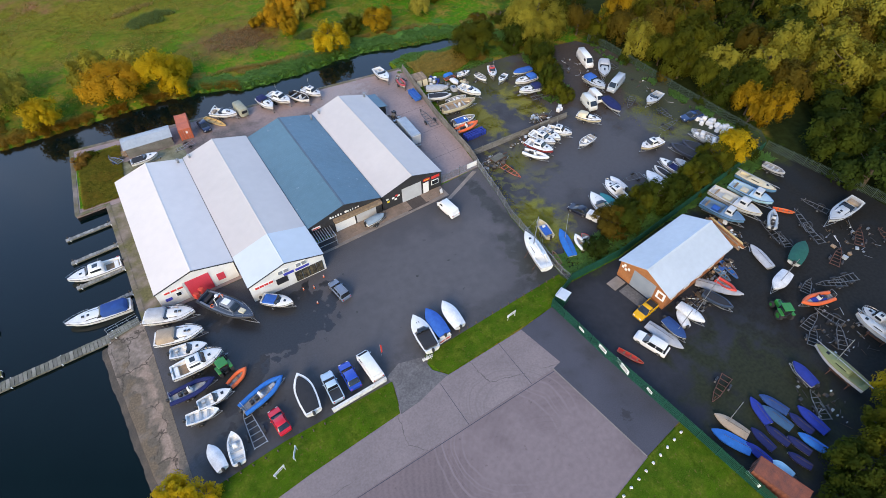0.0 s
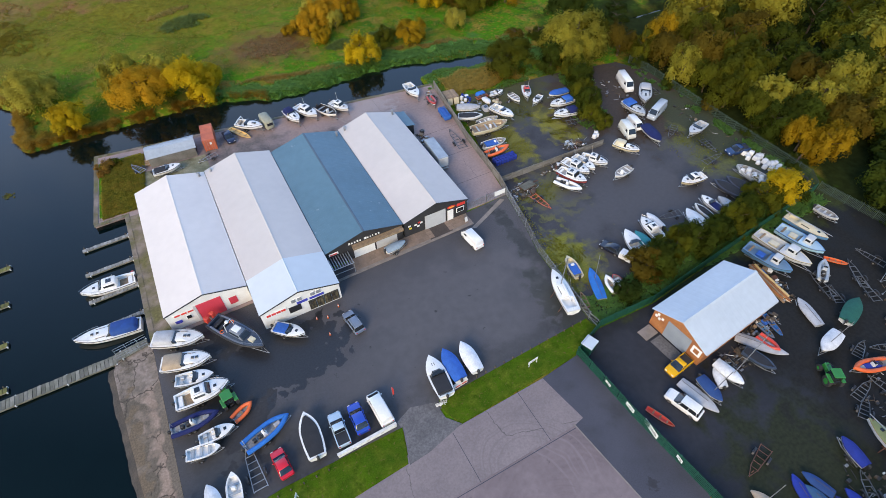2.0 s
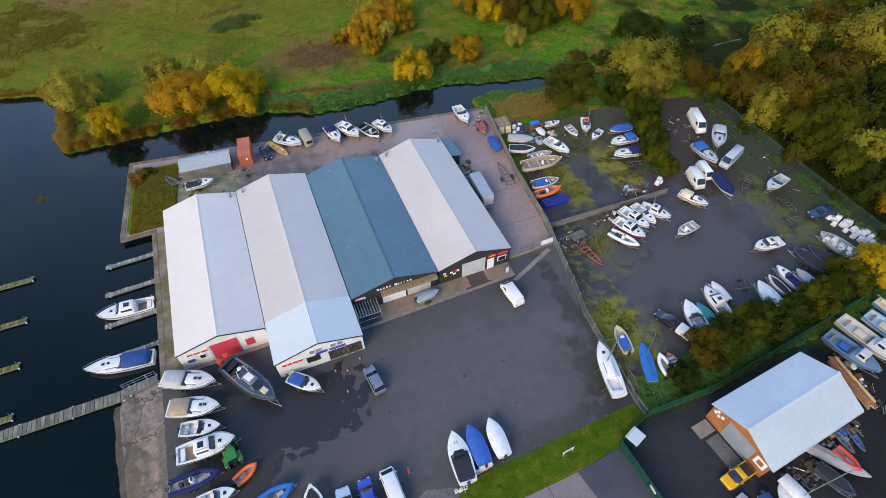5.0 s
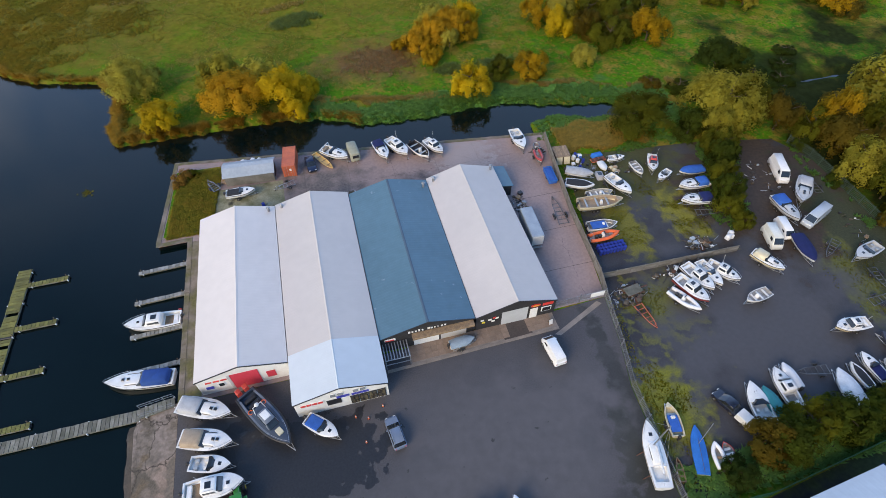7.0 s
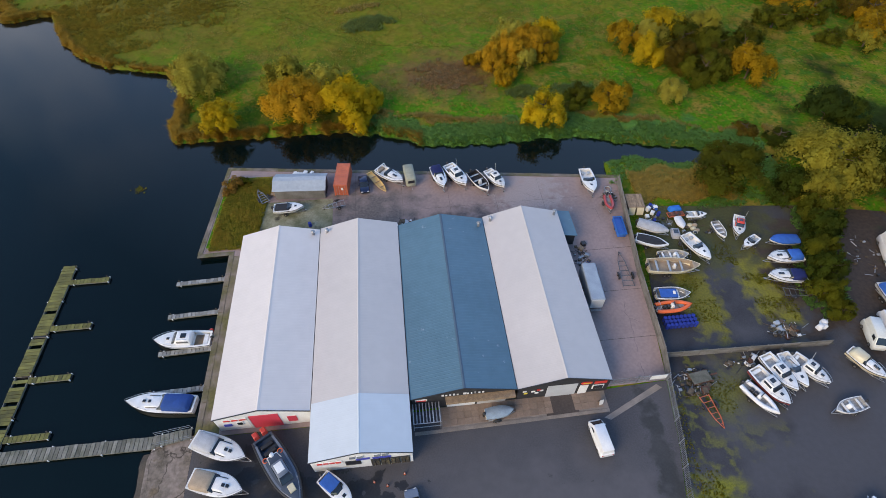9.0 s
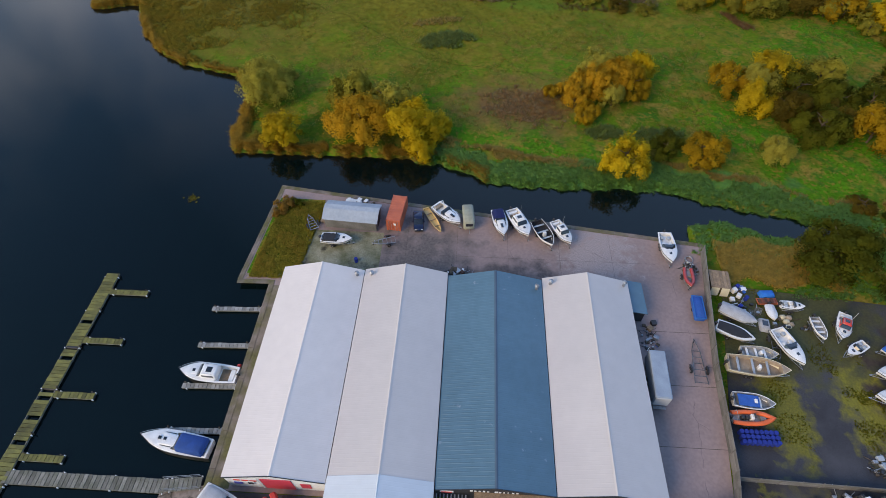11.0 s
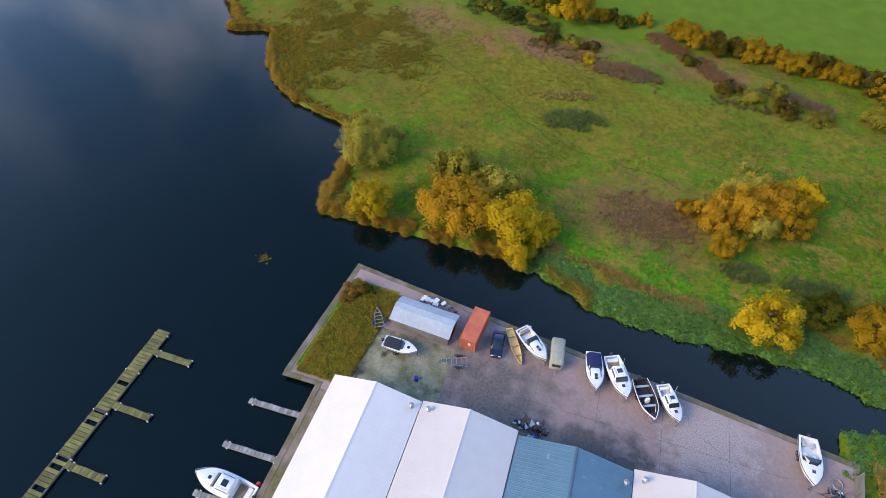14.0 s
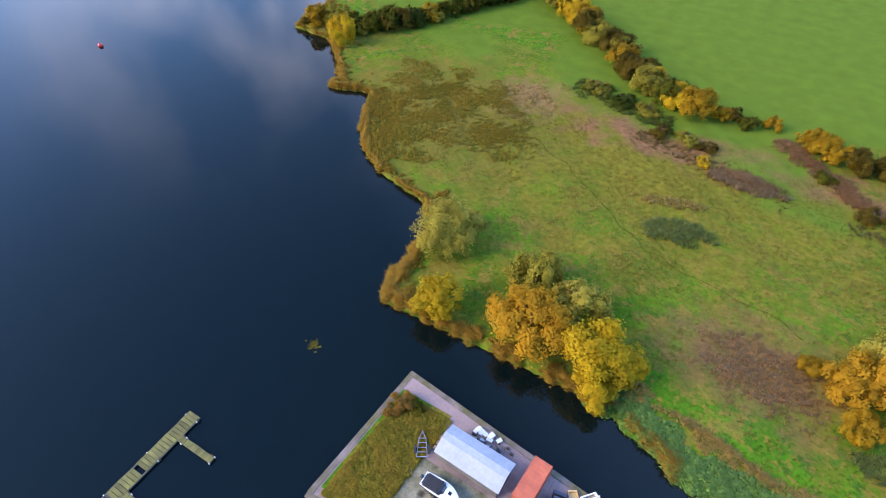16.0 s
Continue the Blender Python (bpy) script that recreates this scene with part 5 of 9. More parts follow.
def trailer(x, y, yaw, L, group="boat trailers", material=None, label="", z=0.0):
    """A braked boat trailer: two rails, cross members, drawbar, wheels."""
    global tr_count
    tr_count += 1
    material = material or M_galv
    if material is M_galv and group == "empty trailers" and x > 40 and y < 92:
        material = M_dull_steel
    ob = thing("boat_trailer", pose(x, y, z, 0, 0, yaw), label or ("galvanised steel boat trailer standing empty" if group == "empty trailers" else "galvanised steel trailer under a boat"), "trailer", group)
    w = 0.72 if L < 6.5 else 0.9
    a, b = -L * 0.42, L * 0.3
    for s in (-1, 1):
        part("side_rail", Form().loft([[(px, s * py - 0.05, 0.36), (px, s * py + 0.05, 0.36), (px, s * py + 0.05, 0.46), (px, s * py - 0.05, 0.46)] for px, py in ((a, w), (b, w * 0.62))]), material, ob)
        part("drawbar", Form().tube((b - 0.1, s * w * 0.62, 0.41), (L * 0.56, 0, 0.41), 0.05, 5), material, ob)
        for dx in ((-0.35, 0.35) if L > 6 else (0.0,)):
            wh_ = part("wheel", Form().tube((dx - L * 0.12, s * (w + 0.12), 0.3), (dx - L * 0.12, s * (w + 0.32), 0.3), 0.3, 10), M_rubber, ob)
            part("hub", Form().tube((dx - L * 0.12, s * (w + 0.31), 0.3), (dx - L * 0.12, s * (w + 0.34), 0.3), 0.15, 8), M_chrome, wh_)
        part("mudguard", Form().loft([[(-L * 0.12 + 0.62 * math.cos(t), s * (w + 0.1), 0.3 + 0.36 * math.sin(t)), (-L * 0.12 + 0.62 * math.cos(t), s * (w + 0.34), 0.3 + 0.36 * math.sin(t)),
                                       (-L * 0.12 + 0.66 * math.cos(t), s * (w + 0.34), 0.3 + 0.39 * math.sin(t)), (-L * 0.12 + 0.66 * math.cos(t), s * (w + 0.1), 0.3 + 0.39 * math.sin(t))] for t in (0.3, 0.9, 1.57, 2.2, 2.84)]), M_black, ob)
    bars = 6 if L > 6.5 else 5
    for k in range(bars):
        u = 0.03 + 0.94 * k / (bars - 1)
        xx, ww = a + (b - a) * u, w * (1 - 0.38 * u) - 0.06
        part("cross_member", Form().box(xx - 0.04, xx + 0.04, -ww, ww, 0.37, 0.45), material, ob)
    part("jockey_wheel", Form().tube((L * 0.5, -0.06, 0.1), (L * 0.5, 0.06, 0.1), 0.1, 8).tube((L * 0.5, 0, 0.1), (L * 0.5, 0, 0.75), 0.03, 6), M_black, ob)
    part("winch_post", Form().box(L * 0.42, L * 0.42 + 0.1, -0.05, 0.05, 0.45, 1.0), material, ob)
    return ob


def boat(kind, x, y, yaw, L, hull=None, canopy=None, cover=None, tube=None, roof=None, inner=None, afloat=0, base=None, ground=0.0, on_trailer=True, tilt=0.0, mast=0.0):
    # boats in the eastern yards take the white that is darkened for weaker light
    white = M_dimmed_white if (y < 36 and x > 44) or x > 84 else M_white_gel
    hull = hull or white
    B = {"canoe": 0.85, "dink": min(1.8, 0.36 * L), "yacht": 0.31 * L, "yacht0": 0.29 * L, "patrol": 0.3 * L}.get(kind, max(1.45, min(2.9, (0.35 if kind == "rib" and L > 4 else 0.42) * L)))
    H = {"canoe": 0.42, "dink": 0.55, "rib": 0.62, "open": 0.15 + 0.15 * L, "yacht": 1.25, "yacht0": 1.2, "work": 1.3, "patrol": 1.35}.get(kind, 0.32 + 0.125 * L)
    if hull is M_yellow_paint:
        B = 1.35
    H = min(H, 1.35)
    low = 0.02 if kind == "canoe" else 0.46
    if base is not None:
        low = base
    if afloat:
        low = LAKE - 0.35
    if kind in ("dink", "canoe") or L < 3.3:
        on_trailer = False
        low = 0.0
    if kind in ("yacht", "yacht0"):
        on_trailer, low = False, 0.95 if kind == "yacht" else 0.6
    if afloat:
        on_trailer = False
    ob = thing("boat", pose(x, y, low + ground, tilt, 0, yaw), "", "boat", "boats")
    ln = hull_lines(L, B, H, 0.5 if kind in ("cabin", "work") else 0.0)
    part("hull", hull_form(ln), hull, ob, smooth=38)
    zs = lambda u: H * (0.9 + 0.2 * u * u)
    xu = lambda u: -L / 2 + L * u
    note = ""
    if kind == "canoe":
        part("rim", Form().sweep([(p[0], p[1], p[2]) for p in ln] + [(p[0], -p[1], p[2]) for p in reversed(ln)], 0.03, 5), M_teak, ob)
        part("inside", deck_form(ln, 0.96, 0.1, 0.05), hull if hull is not M_rust else M_teak, ob)
        for u in (0.25, 0.5, 0.75):
            bb = np.interp(xu(u), [p[0] for p in ln], [p[1] for p in ln])
            part("thwart", Form().box(xu(u) - 0.1, xu(u) + 0.1, -bb + 0.06, bb - 0.06, H * 0.7, H * 0.74), M_teak, ob)
        note = "%s canoe with wooden thwarts lying on the ground" % word(hull)
    elif kind in ("cover", "dink"):
        inset = cover is M_black_cover
        if inset:
            part("deck", deck_form(ln, 0.9, H * 0.8, 0.3, 0.06), hull, ob, smooth=38)
        cv = part("cover", cover_form([(p[0] * 0.9 - 0.1, max(0.02, p[1] - 0.26), p[2] + 0.05, p[3], p[4]) for p in ln] if inset else ln, 0.12 if inset else 0.22 + 0.05 * L if kind == "cover" else 0.26, drop=0.03 if inset else 0.14), cover, ob, smooth=50)
        for u in (0.2, 0.4, 0.6, 0.8):
            bb = np.interp(xu(u), [p[0] for p in ln], [p[1] for p in ln]) + 0.045
            if inset:
                break
            part("strap", Form().loft([[(xu(u) - 0.03, yy, z), (xu(u) + 0.03, yy, z), (xu(u) + 0.03, yy * 1.01, z + 0.03), (xu(u) - 0.03, yy * 1.01, z + 0.03)] for yy, z in ((bb, zs(u) - 0.25), (bb, zs(u) + 0.02), (-bb, zs(u) - 0.25))][:2]), M_black, cv)
        if kind == "dink":
            part("boom", Form().tube((xu(0.02), 0, H + 0.38), (xu(0.7), 0.05, H + 0.4), 0.028), M_bark, ob)
        else:
            outboard(ob, -L / 2, H * 0.8)
        note = "%s boat under a %s cover%s" % (word(hull), word(cover), "" if kind == "cover" else ", spars along it")
    elif kind == "rib":
        r = 0.2 + 0.018 * L
        path = [(xu(i / 14), max(ln[i][1] - r * 0.5, 0.0), H * 0.9 + 0.28 * (i / 14) ** 3) for i in range(14)]
        loop = path + [(xu(1.0) - 0.05, 0, H * 0.9 + 0.28)] + [(a, -b, c) for a, b, c in reversed(path)]
        part("tube", Form().sweep(loop, r, 10), tube, ob, "%s inflatable tube" % word(tube), smooth=60)
        part("floor", deck_form(ln, 0.9, H * 0.55, 0.1), M_cockpit, ob)
        if L > 4:
            c = part("console", Form().rbox(xu(0.42), xu(0.42) + 0.6, -0.35, 0.35, H * 0.55, H * 0.55 + 0.95, 0.08, (0.2, 0, 0.04)), white, ob)
            part("windscreen", Form().rbox(xu(0.42) + 0.3, xu(0.42) + 0.4, -0.3, 0.3, H * 0.55 + 0.95, H * 0.55 + 1.25, 0.02), M_glass, c)
            for u in (0.2, 0.32):
                part("seat", Form().rbox(xu(u), xu(u) + 0.5, -0.24, 0.24, H * 0.55, H * 0.55 + 0.6, 0.08), M_black, ob)
            part("bow_locker", Form().rbox(xu(0.68), xu(0.82), -0.3, 0.3, H * 0.55, H * 0.55 + 0.35, 0.06), M_cockpit, ob)
            part("roll_bar", Form().sweep([(xu(0.06), 0.6, H), (xu(0.05), 0.55, H + 1.1), (xu(0.05), -0.55, H + 1.1), (xu(0.06), -0.6, H)], 0.035, 6), M_galv, ob)
        else:
            part("thwart", Form().rbox(xu(0.4), xu(0.4) + 0.3, -B * 0.3, B * 0.3, H * 0.8, H * 0.88, 0.02), M_teak, ob)
        if cover:
            part("tonneau", Form().rbox(xu(0.2), xu(0.75), -B * 0.3, B * 0.3, H * 0.55, H * 1.25, 0.15, (0.3, 0.1, 0.15)), cover, ob, "%s cover thrown over the seats" % word(cover), smooth=60)
        outboard(ob, -L / 2, H * 0.75)
        note = "rigid inflatable boat with %s tubes" % word(tube)
    elif kind == "open":
        part("inside", deck_form(ln, 0.86, H * 0.4, 0.12), inner or M_cockpit, ob, smooth=38)
        part("gunwale", Form().sweep([(p[0], p[1], p[2] + 0.03) for p in ln] + [(p[0], -p[1], p[2] + 0.03) for p in reversed(ln)], 0.045, 6), hull, ob)
        for u in (0.18, 0.42, 0.66):
            bb = np.interp(xu(u), [p[0] for p in ln], [p[1] for p in ln])
            part("thwart", Form().rbox(xu(u) - 0.16, xu(u) + 0.16, -bb + 0.14, bb - 0.14, H * 0.66, H * 0.72, 0.015), white if inner is None else M_grey_gel, ob)
        if L > 4.4:
            part("console", Form().rbox(xu(0.5), xu(0.5) + 0.5, -0.3, 0.3, H * 0.4, H * 0.4 + 0.85, 0.07, (0.15, 0, 0.03)), white, ob)
        if cover:
            part("tonneau", Form().rbox(xu(0.12), xu(0.62), -B * 0.36, B * 0.36, zs(0.3) - 0.05, zs(0.3) + 0.12, 0.05), cover, ob, "%s cockpit cover" % word(cover))
        outboard(ob, -L / 2, H * 0.8)
        note = "%s open boat with %s" % (word(hull), "a %s cockpit cover" % word(cover) if cover else "thwarts and outboard")
    elif kind == "speed":
        part("deck", deck_form(ln, 0.55, H * 0.42, 0.2), white, ob, smooth=38)
        part("rub_rail", Form().sweep([(p[0], p[1] + 0.02, p[2] - 0.03) for p in ln] + [(p[0], -p[1] - 0.02, p[2] - 0.03) for p in reversed(ln)], 0.04, 5), M_black, ob)
        bb = np.interp(xu(0.55), [p[0] for p in ln], [p[1] for p in ln])
        part("windscreen", Form().loft([[(xu(0.5), bb * 0.85, zs(0.5) + 0.02), (xu(0.63), bb * 0.4, zs(0.6) + 0.1), (xu(0.63), -bb * 0.4, zs(0.6) + 0.1), (xu(0.5), -bb * 0.85, zs(0.5) + 0.02), (xu(0.5) + 0.05, 0, zs(0.5))],
                                        [(xu(0.46), bb * 0.78, zs(0.5) + 0.4), (xu(0.56), bb * 0.36, zs(0.6) + 0.42), (xu(0.56), -bb * 0.36, zs(0.6) + 0.42), (xu(0.46), -bb * 0.78, zs(0.5) + 0.4), (xu(0.48), 0, zs(0.5) + 0.4)]]), M_glass, ob, "tinted windscreen")
        if cover:
            part("tonneau", Form().rbox(xu(0.06), xu(0.5), -B * 0.4, B * 0.4, zs(0.2), zs(0.2) + 0.2, 0.08, (0.1, 0.05, 0.08)), cover, ob, "%s cockpit cover" % word(cover))
        else:
            for s in (-1, 1):
                for u in (0.12, 0.36):
                    part("seat", Form().rbox(xu(u), xu(u) + 0.55, s * B * 0.2 - 0.24, s * B * 0.2 + 0.24, H * 0.42, H * 0.42 + 0.45, 0.06), white if u > 0.2 else M_grey_gel, ob)
        part("hatch", Form().rbox(xu(0.7), xu(0.78), -0.22, 0.22, zs(0.74) + 0.1, zs(0.74) + 0.2, 0.03), M_glass, ob)
        outboard(ob, -L / 2, H * 0.8)
        note = "white sports boat with " + ("a %s cockpit cover" % word(cover) if cover else "open seats")
    elif kind in ("cruiser", "cabin", "work", "patrol"):
        start = {"cruiser": 0.42, "cabin": 0.34, "work": 0.5, "patrol": 0.3}[kind]
        deckm = M_slate_hull if kind == "patrol" else inner if inner and kind == "work" else white
        part("deck", deck_form(ln, start, H * 0.45, 0.22), deckm, ob, smooth=38)
        part("rub_rail", Form().sweep([(p[0], p[1] + 0.02, p[2] - 0.04) for p in ln] + [(p[0], -p[1] - 0.02, p[2] - 0.04) for p in reversed(ln)], 0.05, 5), M_black if kind != "patrol" else M_rubber, ob)
        if kind == "cruiser":
            fore = part("cabin_top", Form().rbox(xu(0.44), xu(0.8), -B * 0.3, B * 0.3, zs(0.6) + 0.02, zs(0.6) + 0.36, 0.12, (L * 0.16, 0.05, 0.12)), white, ob, smooth=60)
            part("windscreen", Form().rbox(xu(0.38), xu(0.54), -B * 0.38, B * 0.38, zs(0.5), zs(0.5) + 0.62, 0.06, (L * 0.1, 0, 0.1)), M_glass, ob, "tinted wrap-round windscreen")
            for s in (-1, 1):
                part("side_window", Form().rbox(xu(0.52), xu(0.68), s * B * 0.3 - 0.03 - (0.02 if s > 0 else 0), s * B * 0.3 + 0.03, zs(0.6) + 0.12, zs(0.6) + 0.25, 0.02), M_glass, fore)
            for u in (0.62, 0.7):
                part("hatch", Form().rbox(xu(u), xu(u) + 0.4, -0.2, 0.2, zs(0.65) + 0.3, zs(0.65) + 0.42, 0.03), M_glass, ob)
            if canopy:
                part("canopy", Form().rbox(xu(0.05), xu(0.46), -B * 0.42, B * 0.42, zs(0.2), zs(0.2) + 0.85, 0.2, (0.15, 0.2, 0.18)), canopy, ob, "%s cockpit canopy" % word(canopy), smooth=70)
            else:
                part("radar_arch", Form().sweep([(xu(0.18), B * 0.42, zs(0.2)), (xu(0.14), B * 0.36, zs(0.2) + 0.9), (xu(0.14), -B * 0.36, zs(0.2) + 0.9), (xu(0.18), -B * 0.42, zs(0.2))], 0.09, 6), white, ob)
                part("seat", Form().rbox(xu(0.06), xu(0.16), -B * 0.33, B * 0.33, H * 0.45, H * 0.45 + 0.45, 0.06), M_beige_canvas, ob)
        elif kind == "cabin":
            cabn = part("wheelhouse", Form().rbox(xu(0.32), xu(0.66), -B * 0.34, B * 0.34, zs(0.5), zs(0.5) + 0.95, 0.1, (L * 0.09, 0.05, 0.12)), roof or white, ob, "%s wheelhouse" % word(roof or white), smooth=60)
            part("windscreen", Form().rbox(xu(0.5), xu(0.665), -B * 0.315, B * 0.315, zs(0.5) + 0.34, zs(0.5) + 0.8, 0.05, (L * 0.055, 0, 0.07)), M_glass, cabn, "dark windscreen")
            for s in (-1, 1):
                part("side_window", Form().rbox(xu(0.36), xu(0.56), min(s * B * 0.29, s * B * 0.332), max(s * B * 0.29, s * B * 0.332), zs(0.5) + 0.36, zs(0.5) + 0.74, 0.015), M_glass, cabn)
            part("roof_hatch", Form().rbox(xu(0.4), xu(0.5), -B * 0.14, B * 0.14, zs(0.5) + 0.94, zs(0.5) + 0.99, 0.02), M_glass, cabn)
            part("foredeck_step", Form().rbox(xu(0.6), xu(0.84), -B * 0.24, B * 0.24, zs(0.7) + 0.03, zs(0.7) + 0.27, 0.09, (L * 0.08, 0, 0.09)), white, ob, smooth=60)
            part("hatch", Form().rbox(xu(0.72), xu(0.72) + 0.42, -0.21, 0.21, zs(0.72) + 0.25, zs(0.72) + 0.32, 0.03), M_glass, ob)
            part("cockpit_sole", Form().rbox(xu(0.05), xu(0.31), -B * 0.33, B * 0.33, H * 0.45, H * 0.45 + 0.03, 0.01), M_cockpit if L < 6.4 else M_teak, ob)
            for s in (-1, 1):
                part("grab_rail", Form().tube((xu(0.37), s * B * 0.26, zs(0.5) + 1.03), (xu(0.56), s * B * 0.24, zs(0.5) + 1.03), 0.025, 5), M_chrome, cabn)
            part("aerial", Form().tube((xu(0.36), B * 0.2, zs(0.5) + 0.9), (xu(0.3), B * 0.22, zs(0.5) + 2.6), 0.015, 4), M_white_gel, cabn)
            part("bench", Form().rbox(xu(0.06), xu(0.14), -B * 0.3, B * 0.3, H * 0.45, H * 0.45 + 0.4, 0.05), white, ob)
            outboard(ob, -L / 2, H * 0.85)
        elif kind == "work":
            cabn = part("wheelhouse", Form().rbox(xu(0.56), xu(0.74), -B * 0.28, B * 0.28, zs(0.6), zs(0.6) + 1.3, 0.1, (0.12, 0.08, 0.1)), white, ob)
            part("windscreen", Form().rbox(xu(0.66), xu(0.746), -B * 0.25, B * 0.25, zs(0.6) + 0.62, zs(0.6) + 1.08, 0.03, (0.06, 0, 0.04)), M_glass, cabn)
            for s in (-1, 1):
                part("side_window", Form().rbox(xu(0.59), xu(0.69), min(s * B * 0.25, s * B * 0.275), max(s * B * 0.25, s * B * 0.275), zs(0.6) + 0.65, zs(0.6) + 1.05, 0.012), M_glass, cabn)
            part("engine_box", Form().rbox(xu(0.26), xu(0.42), -B * 0.2, B * 0.2, H * 0.45, H * 0.45 + 0.55, 0.05), M_blue_cover if hull is M_mid_blue else M_cream, ob)
            for u in (0.1, 0.47):
                part("thwart", Form().rbox(xu(u), xu(u) + 0.35, -B * 0.4, B * 0.4, H * 0.68, H * 0.74, 0.015), M_teak, ob)
            part("gunwale", Form().sweep([(p[0], p[1], p[2] + 0.05) for p in ln] + [(p[0], -p[1], p[2] + 0.05) for p in reversed(ln)], 0.06, 6), M_cream if hull is white else M_mid_blue, ob)
        else:
            part("tube", Form().sweep([(p[0], p[1] + 0.02, p[2] - 0.12) for p in ln] + [(p[0], -p[1] - 0.02, p[2] - 0.12) for p in reversed(ln)], 0.17, 8), M_black, ob, "dark rubber collar", smooth=60)
            cabn = part("wheelhouse", Form().rbox(xu(0.42), xu(0.7), -B * 0.28, B * 0.28, zs(0.5), zs(0.5) + 1.15, 0.12, (L * 0.09, 0.1, 0.16)), M_patrol_deck, ob, smooth=60)
            part("windscreen", Form().rbox(xu(0.56), xu(0.705), -B * 0.25, B * 0.25, zs(0.5) + 0.42, zs(0.5) + 0.95, 0.05, (L * 0.05, 0, 0.09)), M_glass, cabn)
            for s in (-1, 1):
                part("side_window", Form().rbox(xu(0.45), xu(0.62), min(s * B * 0.235, s * B * 0.272), max(s * B * 0.235, s * B * 0.272), zs(0.5) + 0.45, zs(0.5) + 0.85, 0.015), M_glass, cabn)
            part("radar_mast", Form().sweep([(xu(0.38), B * 0.26, zs(0.4)), (xu(0.36), B * 0.2, zs(0.4) + 1.7), (xu(0.36), -B * 0.2, zs(0.4) + 1.7), (xu(0.38), -B * 0.26, zs(0.4))], 0.06, 6), white, ob)
            part("radar_dome", Form().loft([[(xu(0.36) + r_ * math.cos(t), r_ * math.sin(t), zs(0.4) + 1.72 + z_) for t in np.linspace(0, 6.28, 11)[:-1]] for r_, z_ in ((0.28, 0), (0.32, 0.12), (0.2, 0.28), (0.05, 0.32))]), white, ob, "white radar dome")
            for s in (-1, 1):
                outboard(ob, -L / 2, H * 0.85, M_red_gel, s * 0.55, 1.9)
            part("deck_locker", Form().rbox(xu(0.74), xu(0.84), -0.4, 0.4, zs(0.8) + 0.1, zs(0.8) + 0.4, 0.06), M_cream, ob, "pale foredeck locker")
            for s in (-1, 1):
                part("side_deck", Form().loft([[(px, s * (py - 0.36), pz), (px, s * (py - 0.08), pz), (px, s * (py - 0.08), pz + 0.04), (px, s * (py - 0.36), pz + 0.04)] for px, py, pz in [(p[0], p[1], p[2] + 0.06) for p in ln[1:11]]]), M_patrol_deck, ob, "grey side deck")
                part("life_ring", Form().sweep([(xu(0.3) + 0.3 * math.cos(t), s * B * 0.33 + 0.3 * math.sin(t), zs(0.3) + 0.12) for t in np.linspace(0, 6.283, 13)], 0.07, 6), M_orange, ob, "orange life ring")
            part("roof_rack", Form().rbox(xu(0.46), xu(0.58), -B * 0.16, B * 0.16, zs(0.5) + 1.15, zs(0.5) + 1.25, 0.03), M_white_gel, cabn, "pale roof box")
            part("bow_rail", rail_form(ln, 0.7, 0.6), M_chrome, ob)
            for u in (0.1, 0.2):
                part("seat", Form().rbox(xu(u), xu(u) + 0.5, -0.8, 0.8, H * 0.45, H * 0.45 + 0.6, 0.06), M_black, ob)
        if kind in ("cruiser", "cabin"):
            part("guard_rail", rail_form(ln), M_chrome, ob)
        note = {"cruiser": "%s motor cruiser with %s" % (word(hull), "a %s canopy" % word(canopy) if canopy else "an open cockpit"),
                "cabin": "%s cabin fishing boat with %s wheelhouse" % (word(hull), word(roof or white)),
                "work": "%s wooden work boat with a white wheelhouse" % word(hull), "patrol": "slate-grey patrol boat with radar mast and red motors"}[kind]
    else:
        part("deck", deck_form(ln, 0.3, H * 0.55, 0.28, 0.08), inner or (white if hull is not M_sage else M_sage), ob, smooth=38)
        part("rub_rail", Form().sweep([(p[0], p[1] + 0.01, p[2] - 0.02) for p in ln] + [(p[0], -p[1] - 0.01, p[2] - 0.02) for p in reversed(ln)], 0.035, 5), M_teak, ob)
        coach = part("coachroof", Form().rbox(xu(0.32), xu(0.72), -B * 0.27, B * 0.27, zs(0.5) + 0.02, zs(0.5) + 0.42, 0.1, (L * 0.09, 0, 0.09)), inner or (white if hull is not M_sage else M_sage), ob, smooth=60)
        for s in (-1, 1):
            part("side_window", Form().rbox(xu(0.38), xu(0.58), min(s * B * 0.225, s * B * 0.262), max(s * B * 0.225, s * B * 0.262), zs(0.5) + 0.16, zs(0.5) + 0.3, 0.012), M_glass, coach)
        part("hatch", Form().rbox(xu(0.74), xu(0.74) + 0.45, -0.22, 0.22, zs(0.75) + 0.1, zs(0.75) + 0.22, 0.03), M_glass, ob)
        part("keel", Form().rbox(xu(0.35), xu(0.6), -0.09, 0.09, -low + 0.05, 0.1, 0.03), M_antifoul, ob)
        for u in (0.2, 0.55):
            for s in (-1, 1):
                part("cradle_leg", Form().tube((xu(u), s * B * 0.62, -low), (xu(u), s * B * 0.4, H * 0.45), 0.06, 6), M_rust, ob)
        part("cradle_beam", Form().box(xu(0.18), xu(0.6), -0.3, 0.3, -low, -low + 0.1), M_rust, ob)
